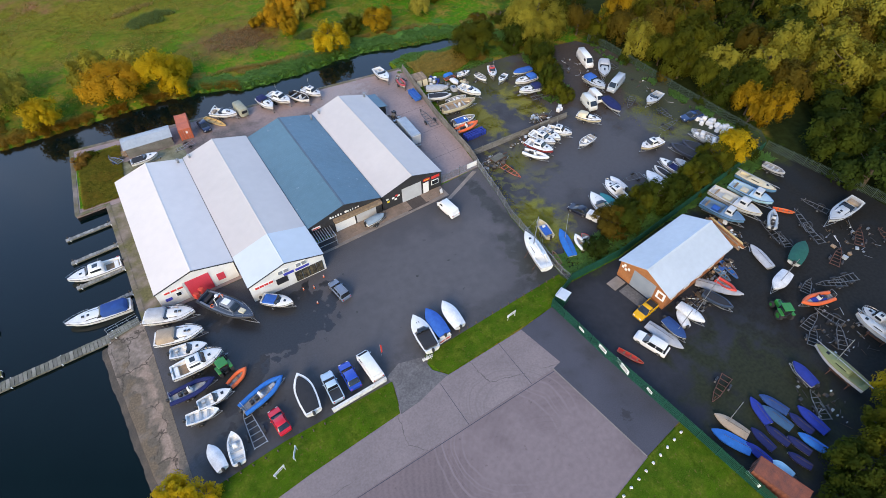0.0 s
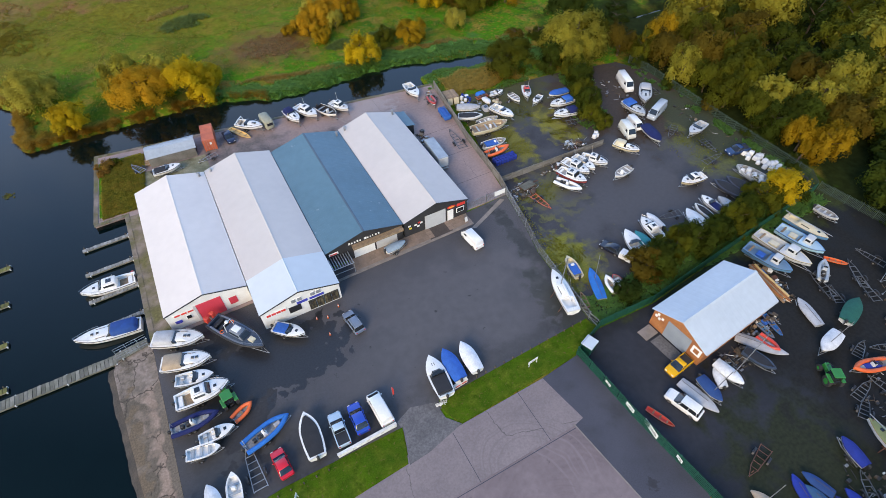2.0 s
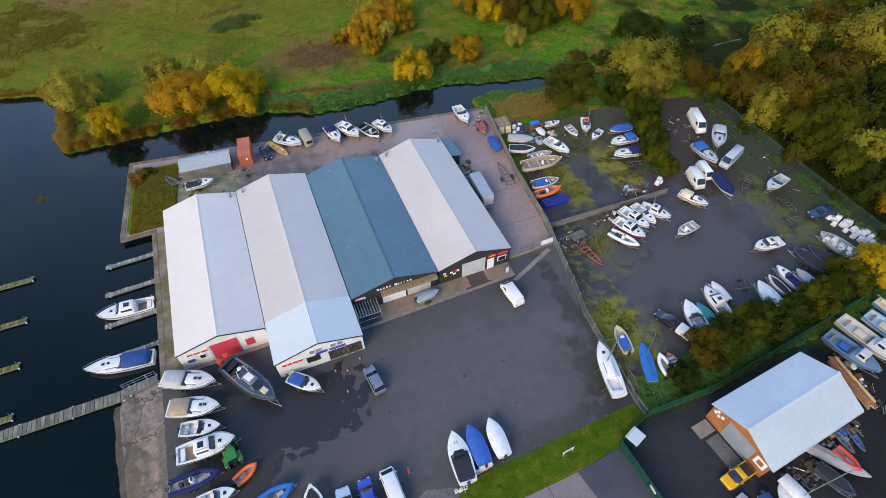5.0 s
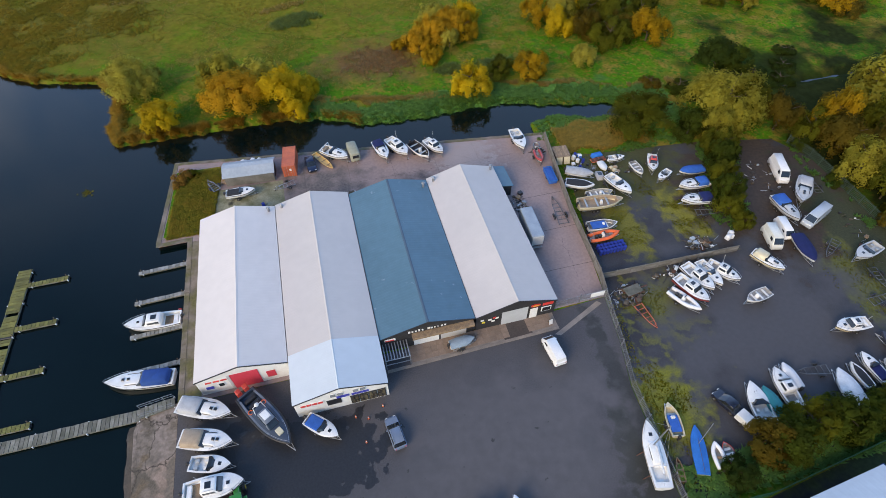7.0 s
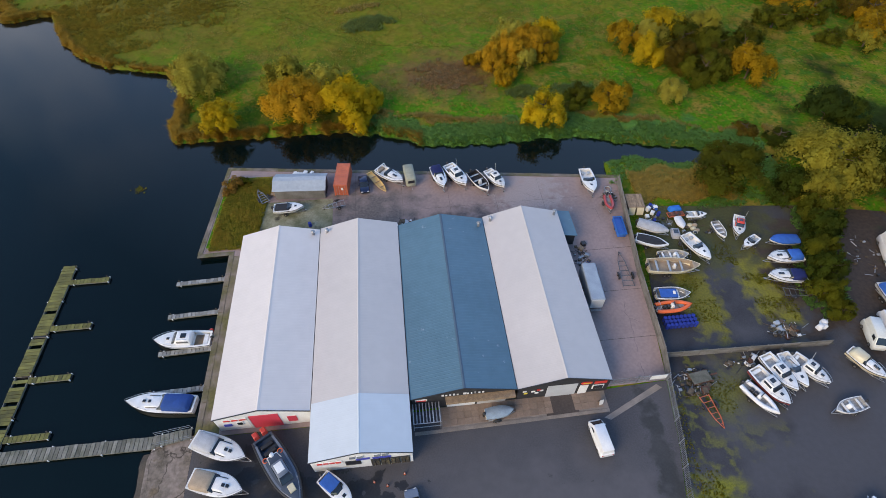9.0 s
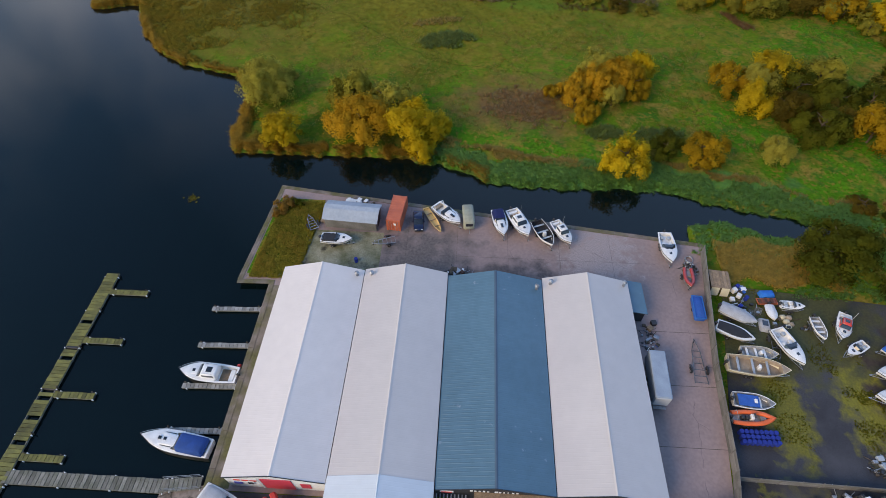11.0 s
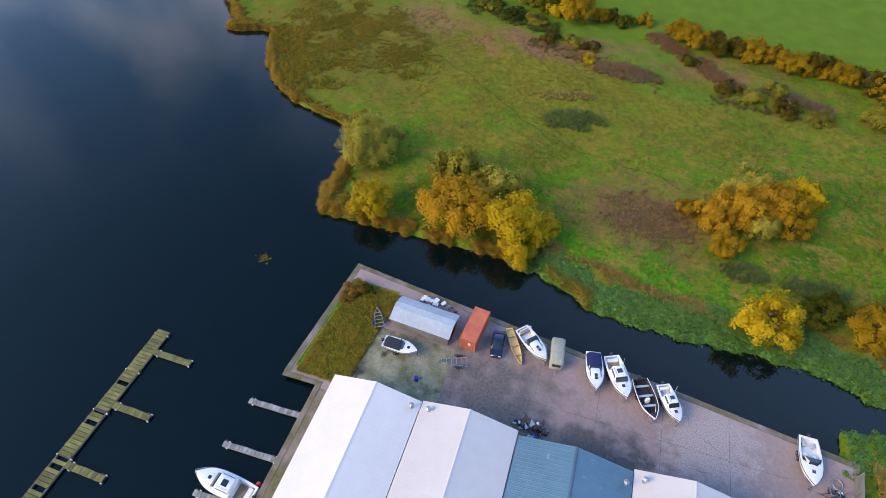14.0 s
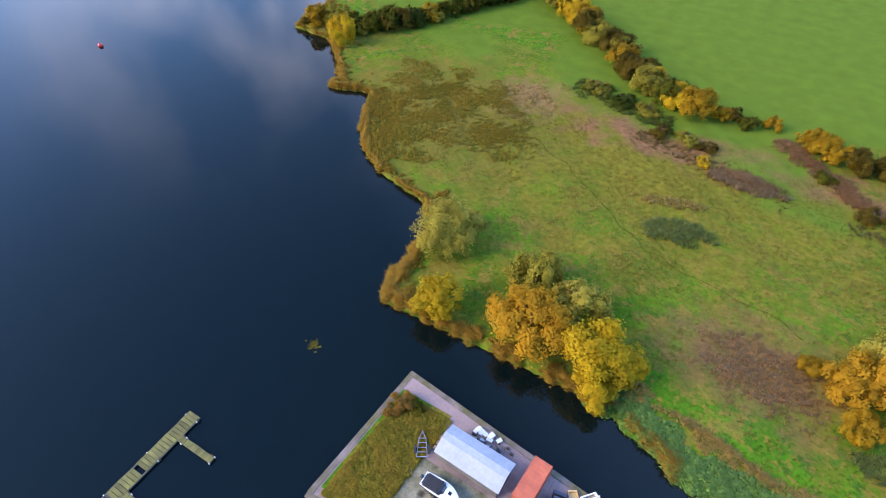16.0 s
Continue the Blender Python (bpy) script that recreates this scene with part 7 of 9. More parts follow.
# empty trailers
trailer(-5.9, 37.6, 92, 6.8, "empty trailers", M_galv, "long grey boat trailer standing empty", 0.004)
for x, y, a, L, m, z in ((49.9, 83.8, 86, 7.2, M_galv, 0), (88.6, 20.5, 60, 6, M_galv, 0.012), (87.2, 17.6, 70, 5, M_galv, 0.012), (81.8, 21.8, 77, 5.5, M_galv, 0.012), 
                         (75.5, 76.8, -11, 5, M_galv, 0.002), (93.8, 56.7, -97, 4.6, M_galv, 0.002), (91.0, 53.1, 4, 5.4, M_galv, 0.002), (80.0, 9.8, 150, 5, M_galv, 0.012), (93.0, 13.0, 30, 5, M_rust, 0.012),
                         (70.3, 7.4, 10, 4.5, M_galv, 0.012), (71.4, 3.2, 40, 5, M_galv, 0.012), (91.0, 63.9, -148, 5, M_galv, 0.002), (50.4, 7.8, 196, 5.2, M_rust, 0.012), (81.8, 19.6, 65, 3.6, M_galv, 0.012), (82.3, 9.3, 160, 5.4, M_galv, 0.012), (76.0, 11.6, 20, 3.6, M_galv, 0.012), (73.6, 6.2, 100, 4.4, M_galv, 0.012), (68.2, 5.6, 30, 4.0, M_galv, 0.012), (61.8, 87.6, -100, 6, M_galv, 0.002),
                         (98.5, 77.5, 80, 4.5, M_galv, 0.002), (59.0, -1.2, 60, 4.5, M_galv, 0.012), (85.6, 12.5, 20, 5, M_rust, 0.012), (94.0, 21.5, 100, 5, M_galv, 0.012), (2.9, 103.9, 195, 4.2, M_galv, 0.02), (-10.4, 107.3, 120, 3.8, M_galv, 0.05), (72.5, 45.4, 170, 5, M_galv, 0.002), (96.8, 10.2, 65, 4.6, M_rust, 0.012)):
    trailer(x, y, a, L, "empty trailers", m, "rusty steel boat trailer standing empty" if m is M_rust else "", z)


trailer(54.2, 60.0, -80, 4.8, "empty trailers", M_container, "red painted boat trailer standing empty", 0.002)


# ---- fences, gates, signs, walls ----
def lattice(w, height, gap, pale, thick=0.03):
    """One welded panel: two rails and upright pales, all of one piece."""
    xs = [0.0]
    for k in range(int((w - 0.06) / gap)):
        xs += [0.04 + k * gap, 0.04 + k * gap + pale]
    xs.append(w)
    zs = [0.05, height * 0.2, height * 0.2 + 0.06, height * 0.85, height * 0.85 + 0.06, height]
    used = {}
    faces = []

    def vid(i, j):
        return used.setdefault((i, j), len(used))

    for j in range(5):
        for i in range(len(xs) - 1):
            if j in (1, 3) or i % 2 == 1:
                faces.append((vid(i, j), vid(i + 1, j), vid(i + 1, j + 1), vid(i, j + 1)))
    n = len(used)
    count = {}
    for q in faces:
        for a, b in zip(q, q[1:] + q[:1]):
            count[(min(a, b), max(a, b))] = count.get((min(a, b), max(a, b)), 0) + 1
    sides = [(a, b, b + n, a + n) for (a, b), c in count.items() if c == 1]
    pts = [(xs[i], zs[j]) for i, j in used]
    return Form().add([(x, -thick / 2, z) for x, z in pts] + [(x, thick / 2, z) for x, z in pts], faces + [tuple(v + n for v in reversed(q)) for q in faces] + sides)


def fence(points, height, material, label, gap=0.16, pale=0.1, ground=0.0, step=2.6, solid=False):
    ob = thing("fence", pose(0, 0, ground), label, "fence")
    for (x0, y0), (x1, y1) in zip(points, points[1:]):
        d = Vector((x1 - x0, y1 - y0))
        n = max(1, round(d.length / step))
        w = d.length / n
        post = Form().box(-0.06, 0.06, -0.06, 0.06, 0, height + 0.08).mesh("fence_post", material)
        if solid:
            kinds = [("fence_board", Form().rbox(0.07, w - 0.07, -0.03, 0.03, 0.03 + k * height / 3, (k + 1) * height / 3, 0.012).mesh("fence_board", material)) for k in range(3)]
        else:
            kinds = [("fence_panel", lattice(w, height, gap, pale).mesh("fence_panel", material))]
        a = math.atan2(d.y, d.x)
        for i in range(n):
            at = (x0 + d.x * i / n, y0 + d.y * i / n, 0)
            for nm, me_ in kinds + [("fence_post", post)]:
                o = part(nm, me_, None, ob)
                o.location, o.rotation_euler = at, (0, 0, a)
    return ob


fence([(55.3, 104.3), (54.6, 99.9), (52.0, 83.4), (50.7, 69.0), (49.9, 65.1)], 2.0, M_fence_grey, "weathered grey panel fence between quay and compound", solid=True)
fence([(50.8, 68.3), (75.5, 67.7)], 1.5, M_fence_grey, "low grey panel fence across the compound", solid=True)
fence([(49.8, 64.8), (48.2, 56.2), (46.7, 50.0), (45.5, 35.2), (45.6, 33.2)], 1.9, M_galv, "galvanised mesh fence beside the yard", gap=0.2, pale=0.05)
fence([(45.6, 33.1), (40.0, 31.1), (40.6, 20.1), (41.9, 7.8), (42.9, -3.5), (44.3, -20)], 2.1, M_fence_green, "green palisade fence round the boatyard", gap=0.15, pale=0.11)
fence([(45.8, 33.2), (56.0, 32.7), (79.7, 35.1), (100.8, 37.2)], 2.1, M_fence_green, "green palisade fence behind the hedge", gap=0.15, pale=0.1)
fence([(102.2, 90), (103.6, 85.1), (102.9, 60.7), (103.1, 40.2), (100.9, 37.3)], 2.0, M_fence_far, "dull green palisade fence along the wood", gap=0.22, pale=0.08)
fence([(101.5, 37.2), (105.5, 15), (104, -25)], 2.0, M_fence_far, "dull green palisade fence along the wood", gap=0.22, pale=0.08)
gt = thing("gate", pose(0, 0, 0), "galvanised double gate standing closed with a white sign", "gate")
for x0, x1, y in ((41.3, 45.4, 65.0), (45.5, 49.7, 65.0)):
    leaf_ = part("gate_leaf", lattice(x1 - x0, 1.85, 0.18, 0.05), M_galv, gt)
    leaf_.location = (x0, y, 0.05)
for x in (41.25, 45.45, 49.75):
    part("gate_post", Form().tube((x, 65, 0), (x, 65, 2.1), 0.08, 8), M_galv, gt)
part("sign", Form().rbox(47.2, 49.5, 64.9, 64.95, 0.7, 1.8, 0.01), M_sign_white, gt, "white sign board")
for x, y, a, w_, h_ in ((40.35, 25.0, 87, 1.2, 0.5), (40.55, 20.8, 87, 1.6, 0.8), (40.85, 17.2, 83, 2.6, 1.0), (41.3, 12.6, 83, 1.0, 0.6), (43.0, -2.3, 84, 2.0, 0.7)):
    sg = thing("sign_board", pose(x - 0.06, y, 1.0, 0, 0, a), "white sign board fixed to the green fence", "sign", "signs")
    part("board", Form().rbox(-w_ / 2, w_ / 2, -0.02, 0.02, 0, h_, 0.01), M_sign_white, sg)
    for k in range(3):
        part("lettering_bar", Form().box(-w_ * 0.4, w_ * (0.4 - 0.12 * k), 0.021, 0.026, h_ * (0.25 + 0.2 * k), h_ * (0.33 + 0.2 * k)), M_sign_dark, sg)
for x, y, a in ((33.4, 32.9, 5), (-2.5, 31.3, 60), (-5.0, 30.2, 20)):
    sg = thing("sign_board", pose(x, y, 0.05, 0, 0, a), "white sign board on two posts in the grass", "sign", "signs")
    part("board", Form().rbox(-0.85, 0.85, -0.03, 0.03, 0.75, 1.35, 0.01), M_sign_white, sg)
    for s in (-0.7, 0.7):
        part("post", Form().box(s - 0.04, s + 0.04, -0.08, -0.03, 0, 1.3), M_sign_white, sg)
    part("lettering_bar", Form().box(-0.6, 0.6, -0.036, -0.031, 0.95, 1.05), M_sign_dark, sg)
tb = thing("kiosk", pose(41.9, 31.0, 0, 0, 0, 20), "pale green flat-roofed utility kiosk by the fence corner", "kiosk")
part("body", Form().rbox(-0.9, 0.9, -0.8, 0.8, 0, 1.9, 0.05), M_fence_green, tb)
part("roof", Form().rbox(-1.0, 1.0, -0.9, 0.9, 1.9, 2.05, 0.04), M_wh_roof, tb)


def low_wall(x0, y0, x1, y1, label, banner=None, h=0.85):
    d = Vector((x1 - x0, y1 - y0))
    ob = thing("low_wall", pose(x0, y0, 0, 0, 0, math.degrees(math.atan2(d.y, d.x))), label, "wall")
    n = max(1, int(d.length / 1.0))
    for i in range(n):
        part("block", Form().rbox(i * d.length / n + 0.01, (i + 1) * d.length / n - 0.01, -0.14, 0.14, 0, h - 0.08, 0.015), M_brick, ob)
    part("coping", Form().rbox(-0.05, d.length + 0.05, -0.2, 0.2, h - 0.08, h, 0.02), M_brick, ob)
    if banner:
        for k in range(4):
            part("banner_bar", Form().box(d.length * (0.06 + 0.24 * k), d.length * (0.24 + 0.24 * k), -0.165, -0.145, 0.3, 0.65), banner, ob)
    return ob


low_wall(4.0, 34.0, 12.3, 34.2, "low white painted wall along the verge", M_sign_white)
low_wall(19.4, 34.9, 23.8, 35.2, "low white painted wall with red lettering bars", M_sign_red)
for k in range(10):
    x = -12.5 + k * 1.65
    po = thing("bollard", pose(x, 33.0, 0), "short dark timber bollard at the lawn's edge", "bollard", "bollards")
    part("post", Form().tube((0, 0, 0), (0, 0, 0.55), 0.09, 8), M_bark, po)
for k in range(13):
    po = thing("bollard", pose(25.3 + k * 1.55, 35.05 + k * 0.01, 0), "short dark timber bollard at the lawn's edge", "bollard", "bollards")
    part("post", Form().tube((0, 0, 0), (0, 0, 0.55), 0.09, 8), M_bark, po)
for k in range(9):
    st = thing("marker_stone", pose(41.0 - k * 1.5, 6.5 - k * 0.2, 0.05, 0, 0, 20 * k), "small white painted marker stone on the lawn", "stone", "marker stones")
    part("stone", Form().rbox(-0.2, 0.2, -0.16, 0.16, 0, 0.24, 0.07, (0.05, 0.05, 0.05)), M_brick, st)
for x, y in ((10.4, 55.0), (8.8, 55.6), (12.6, 56.2), (9.6, 51.9)):
    cn = thing("traffic_cone", pose(x, y, 0.004), "orange and white traffic cone", "cone", "traffic cones")
    part("base", Form().rbox(-0.19, 0.19, -0.19, 0.19, 0, 0.04, 0.03), M_black, cn)
    part("cone", Form().tube((0, 0, 0.04), (0, 0, 0.32), 0.14, 10, 0.09), M_orange, cn)
    part("band", Form().tube((0, 0, 0.32), (0, 0, 0.5), 0.09, 10, 0.06), M_sign_white, cn)
    part("tip", Form().tube((0, 0, 0.5), (0, 0, 0.72), 0.06, 10, 0.025), M_orange, cn)
fl = thing("feather_flag", pose(13.6, 38.0, 0.004), "narrow red feather flag on a pole", "flag")
part("pole", Form().tube((0, 0, 0), (0, 0, 3.2), 0.025), M_galv, fl)
part("flag", Form().loft([[(0.03, -0.01, z), (w_, -0.01, z), (w_, 0.01, z), (0.03, 0.01, z)] for z, w_ in ((0.9, 0.22), (1.8, 0.28), (2.7, 0.24), (3.15, 0.08))]), M_sign_red, fl)

# ---- clutter ----
rng = random.Random(5)
def heap(name, x, y, rx, ry, n, make, label, category, z=0.0, group=""):
    for i in range(n):
        a, r = rng.uniform(0, 6.28), math.sqrt(rng.random())
        ob = thing(name, pose(x + rx * r * math.cos(a), y + ry * r * math.sin(a), z, 0, 0, rng.uniform(0, 180)), label, category, group or name + "s")
        make(ob)


def bag(ob):
    s = rng.uniform(0.8, 1.05)
    part("sack", Form().rbox(-0.46 * s, 0.46 * s, -0.44 * s, 0.44 * s, 0, 0.9 * s, 0.13, (0.05, -0.04, 0.06)), M_white_cover, ob, smooth=50)
    for a, b in ((-1, -1), (1, -1), (1, 1), (-1, 1)):
        part("loop", Form().sweep([(a * 0.36 * s, b * 0.3 * s, 0.86 * s), (a * 0.4 * s, b * 0.36 * s, 1.04 * s), (a * 0.3 * s, b * 0.38 * s, 0.86 * s)], 0.02, 4), M_white_cover, ob)




heap("bulk_bag", 99.2, 46.0, 2.2, 3.2, 18, bag, "white woven bulk bag standing in a pile", "bag", 0.002)
heap("bulk_bag", 98.6, 50.0, 1.2, 1.6, 6, bag, "white woven bulk bag standing in a pile", "bag", 0.002)
for k in range(7):
    ob = thing("bulk_bag", pose(92.5 + 0.13 * k + (0.5 if k % 2 else -0.45), 47.0 - k * 0.62, 0.94, 0, 0, 10 + 7 * k), "white woven bulk bag stowed in an open boat", "bag", "bulk_bags")
    bag(ob)
heap("bulk_bag", 76.5, 70.5, 1.0, 1.0, 3, bag, "white woven bulk bag standing in a pile", "bag", 0.002)


def barrel(ob):
    part("drum", Form().tube((0, 0, 0), (0, 0, 0.88), 0.29, 12), M_deep_blue, ob)
    part("hoop", Form().tube((0, 0, 0.28), (0, 0, 0.32), 0.305, 12).tube((0, 0, 0.58), (0, 0, 0.62), 0.305, 12), M_deep_blue, ob)


for i in range(8):
    for j in range(3):
        ob = thing("barrel", pose(53.0 + i * 0.62, 73.0 + j * 0.64, 0.002), "blue plastic drum standing in a block", "barrel", "barrels")
        barrel(ob)


def crate(ob):
    a, b, h = rng.uniform(0.2, 0.5), rng.uniform(0.15, 0.4), rng.uniform(0.15, 0.6)
    m = rng.choice((M_teak, M_galv, M_rust, M_white_gel, M_black, M_black, M_grey_gel, M_blue_cover, M_bark))
    part("body", Form().rbox(-a, a, -b, b, 0, h, 0.03), m, ob)
    part("lid", Form().rbox(-a - 0.02, a + 0.02, -b - 0.02, b + 0.02, h, h + 0.05, 0.02), rng.choice((m, m, M_bark)), ob)


def white_crate(ob):
    a, b, h = rng.uniform(0.3, 0.5), rng.uniform(0.25, 0.35), rng.uniform(0.3, 0.5)
    part("body", Form().rbox(-a, a, -b, b, 0, h, 0.03), M_white_gel, ob)
    part("lid", Form().rbox(-a - 0.02, a + 0.02, -b - 0.02, b + 0.02, h, h + 0.05, 0.02), M_white_gel, ob)


heap("crate", 53.3, 64.0, 2.2, 1.6, 10, crate, "battered storage crate among yard clutter", "crate", 0.002)
heap("crate", 70.5, 70.8, 2.2, 1.3, 12, crate, "battered storage crate among yard clutter", "crate", 0.002)
heap("crate", 59.9, 97.2, 1.2, 0.8, 7, crate, "battered storage crate among yard clutter", "crate", 0.002)
heap("crate", 63.0, 66.5, 5.0, 0.7, 8, crate, "battered storage crate among yard clutter", "crate", 0.002)
heap("crate", 68.0, 21.6, 3.0, 0.7, 9, crate, "battered storage crate among yard clutter", "crate", 0.012)
heap("crate", 76.0, 27.5, 1.2, 3.0, 8, crate, "battered storage crate among yard clutter", "crate", 0.012)
heap("crate", 59.6, 19.9, 2.6, 0.6, 6, crate, "battered storage crate among yard clutter", "crate", 0.012)
heap("crate", 91.0, 12.5, 5.0, 3.0, 5, crate, "battered storage crate among yard clutter", "crate", 0.012)
heap("crate", 97.5, 66.0, 1.5, 6.0, 3, crate, "battered storage crate among yard clutter", "crate", 0.002)
heap("crate", 17.5, 96.2, 2.4, 0.5, 7, crate, "battered storage crate among yard clutter", "crate", 0.0)
heap("crate", 15.4, 98.2, 1.9, 0.5, 9, crate, "battered storage crate among yard clutter", "crate", 0.0)
heap("crate", -3.6, 113.0, 2.2, 0.4, 7, white_crate, "white plastic crate behind the hut", "crate", 0.0)
heap("crate", 44.6, 88.5, 0.8, 2.0, 5, crate, "battered storage crate among yard clutter", "crate", 0.0)
tp = thing("timber_stack", pose(75.2, 26.6, 0.012, 0, 0, -96), "stack of long orange-brown timber beams", "timber")
for i in range(9):
    part("beam", Form().rbox(-4.2 + rng.uniform(0, 1.2), 3.2 + rng.uniform(0, 1.2), -1.0 + (i % 5) * 0.4, -0.75 + (i % 5) * 0.4, 0.3 * (i // 5), 0.3 * (i // 5) + 0.28, 0.02), M_orange_clad if i % 2 else M_yellow_paint if i % 3 else M_teak, tp)
fb = thing("flatbed_trailer", pose(54.4, 64.6, 0.002, 0, 0, 8), "rusty flatbed trailer with a timber deck", "trailer")
part("deck", Form().rbox(-1.4, 1.4, -0.8, 0.8, 0.55, 0.65, 0.02), M_deck, fb)
part("chassis", Form().box(-1.6, 2.6, -0.1, 0.1, 0.42, 0.55).box(-1.6, 1.6, -0.9, -0.8, 0.45, 0.55).box(-1.6, 1.6, 0.8, 0.9, 0.45, 0.55), M_rust, fb)
for s in (-1, 1):
    part("wheel", Form().tube((0, s * 0.92, 0.3), (0, s * 1.1, 0.3), 0.3, 10), M_rubber, fb)
bt = thing("water_tank", pose(51.9, 92.9, 0, 0, 0, 86), "blue open-topped tank trailer beside the fence", "tank")
part("tank", Form().rbox(-2.0, 2.0, -0.75, 0.75, 0.4, 1.1, 0.12), M_blue_cover, bt, smooth=60)
part("rim", Form().box(-2.05, 2.05, -0.8, -0.68, 1.1, 1.22).box(-2.05, 2.05, 0.68, 0.8, 1.1, 1.22).box(-2.05, -1.93, -0.68, 0.68, 1.1, 1.22).box(1.93, 2.05, -0.68, 0.68, 1.1, 1.22), M_blue_tube, bt, "raised blue rim")
for s in (-1, 1):
    part("wheel", Form().tube((0, s * 0.6, 0.3), (0, s * 0.74, 0.3), 0.3, 10), M_rubber, bt)
for x, y, z0 in ((52.6, 101.6, 0), (53.0, 102.7, 0), (52.4, 100.4, 0)):
    cr = thing("cable_reel", pose(x, y, z0), "coil of pale grey hose lying on the quay", "hose")
    for k in range(3):
        part("coil", Form().sweep([(0.7 * math.cos(t) * (1 - 0.1 * k), 0.7 * math.sin(t), 0.06 + 0.1 * k) for t in np.linspace(0, 6.2, 20)], 0.05, 6), M_galv, cr)
bl = thing("barrel", pose(-1.4, 99.6, 0.02), "single blue plastic drum on the mossy apron", "barrel")
part("drum", Form().tube((0, 0, 0), (0, 0, 0.88), 0.29, 12), M_deep_blue, bl)
part("hoop", Form().tube((0, 0, 0.28), (0, 0, 0.32), 0.305, 12).tube((0, 0, 0.58), (0, 0, 0.62), 0.305, 12), M_deep_blue, bl)
wb = thing("storage_box", pose(58.5, 41.6, 0.002, 0, 0, -70), "white topped box trailer among boats", "trailer")
part("body", Form().rbox(-1.1, 1.1, -0.75, 0.75, 0.4, 1.5, 0.06), M_white_gel, wb)
for s in (-1, 1):
    part("wheel", Form().tube((0, s * 0.76, 0.28), (0, s * 0.92, 0.28), 0.28, 10), M_rubber, wb)
dk = thing("timber_shed", pose(56.2, 98.0, 0.002, 0, 0, -6), "small weathered timber shed with a plank roof and white doors", "shed")
part("wall", Form().box(-1.4, 1.4, -1.55, 1.55, 0, 1.45), M_bark, dk)
for k in range(6):
    part("roof_plank", Form().rbox(-1.5 + k * 0.5, -1.02 + k * 0.5, -1.7, 1.7, 1.5 + 0.02 * (k % 2), 1.56 + 0.02 * (k % 2), 0.015), M_teak, dk)
for x in (-1.35, 0.15):
    part("door", Form().loft([[(x, -1.62, 1.4), (x + 1.2, -1.62, 1.4), (x + 1.2, -1.56, 1.4), (x, -1.56, 1.4)], [(x, -2.1, 0), (x + 1.2, -2.1, 0), (x + 1.2, -2.04, 0), (x, -2.04, 0)]]), M_cream, dk, "cream painted door leaning out")
tz = thing("tarpaulin", pose(63.25, 96.3, 0.002, 0, 0, 4), "bright blue tarpaulin over a low stack", "tarpaulin")
part("sheet", Form().rbox(-1.1, 1.1, -0.65, 0.65, 0, 0.75, 0.12, (0.08, 0.1, 0.06)), M_blue_tube, tz, smooth=50)
rz = thing("scrap_trailer", pose(62.9, 95.0, 0.002, 0, 0, 3), "rust-red trailer frame heaped with scrap", "trailer")
part("frame", Form().box(-1.5, 1.5, -0.55, -0.45, 0.35, 0.47).box(-1.5, 1.5, 0.45, 0.55, 0.35, 0.47).box(-1.5, -1.4, -0.5, 0.5, 0.35, 0.46).box(1.4, 1.5, -0.5, 0.5, 0.35, 0.46).box(-0.05, 0.05, -0.5, 0.5, 0.35, 0.46), M_container, rz)
for k in range(6):
    part("rusty_plate", Form().rbox(-1.3 + 0.42 * k, -0.85 + 0.42 * k, -0.42, 0.4, 0.47, 0.55 + 0.07 * (k * 5 % 3), 0.02), M_rustbox if k % 2 else M_rust, rz)
for q in (-1, 1):
    part("wheel", Form().tube((0, q * 0.6, 0.28), (0, q * 0.76, 0.28), 0.28, 10), M_rubber, rz)
for x, y, w_ in ((60.2, 92.9, 66), (61.3, 93.5, 58)):
    pl = thing("pallet", pose(x, y, 0.002, 0, 0, w_), "weathered grey timber pallet lying on the ground", "pallet", "pallets")
    for k in range(3):
        part("bearer", Form().box(-0.6, 0.6, -0.5 + 0.45 * k, -0.4 + 0.45 * k, 0, 0.1), M_deck, pl)
    for k in range(6):
        part("slat", Form().box(-0.6 + 0.22 * k, -0.48 + 0.22 * k, -0.52, 0.52, 0.1, 0.125), M_deck, pl)
sz = thing("cabin_top", pose(61.3, 90.8, 0.002, 0, 0, -100), "slate grey moulded cabin top set down on the ground", "boat part")
part("shell", Form().rbox(-1.15, 1.1, -0.75, 0.75, 0, 0.6, 0.12, (0.3, 0.15, 0.12)), M_grey_canvas, sz, smooth=50)
part("window", Form().rbox(-0.6, 0.3, -0.4, 0.4, 0.6, 0.615, 0.04), M_glass, sz)
cz = thing("tan_sacks", pose(65.0, 91.8, 0.002, 0, 0, 10), "pile of tan sacks and canvas", "sacks")
for k, (x, y, h) in enumerate(((-0.4, 0.7, 0.5), (0.35, 0.4, 0.6), (-0.2, -0.1, 0.45), (0.3, -0.6, 0.35), (-0.3, -0.9, 0.3))):
    part("sack", Form().rbox(x - 0.45, x + 0.45, y - 0.36, y + 0.36, 0, h, 0.14, (0.06, 0.05, 0.05)), M_beige_canvas if k % 2 else M_cream, cz, smooth=50)
for k, (x, y) in enumerate(((59.1, 97.5), (59.9, 95.4), (58.5, 93.8))):
    br = thing("barrel", pose(x, y, 0.002, 0, 0, 20 * k), "blue plastic drum among yard clutter", "barrel", "loose barrels")
    barrel(br)
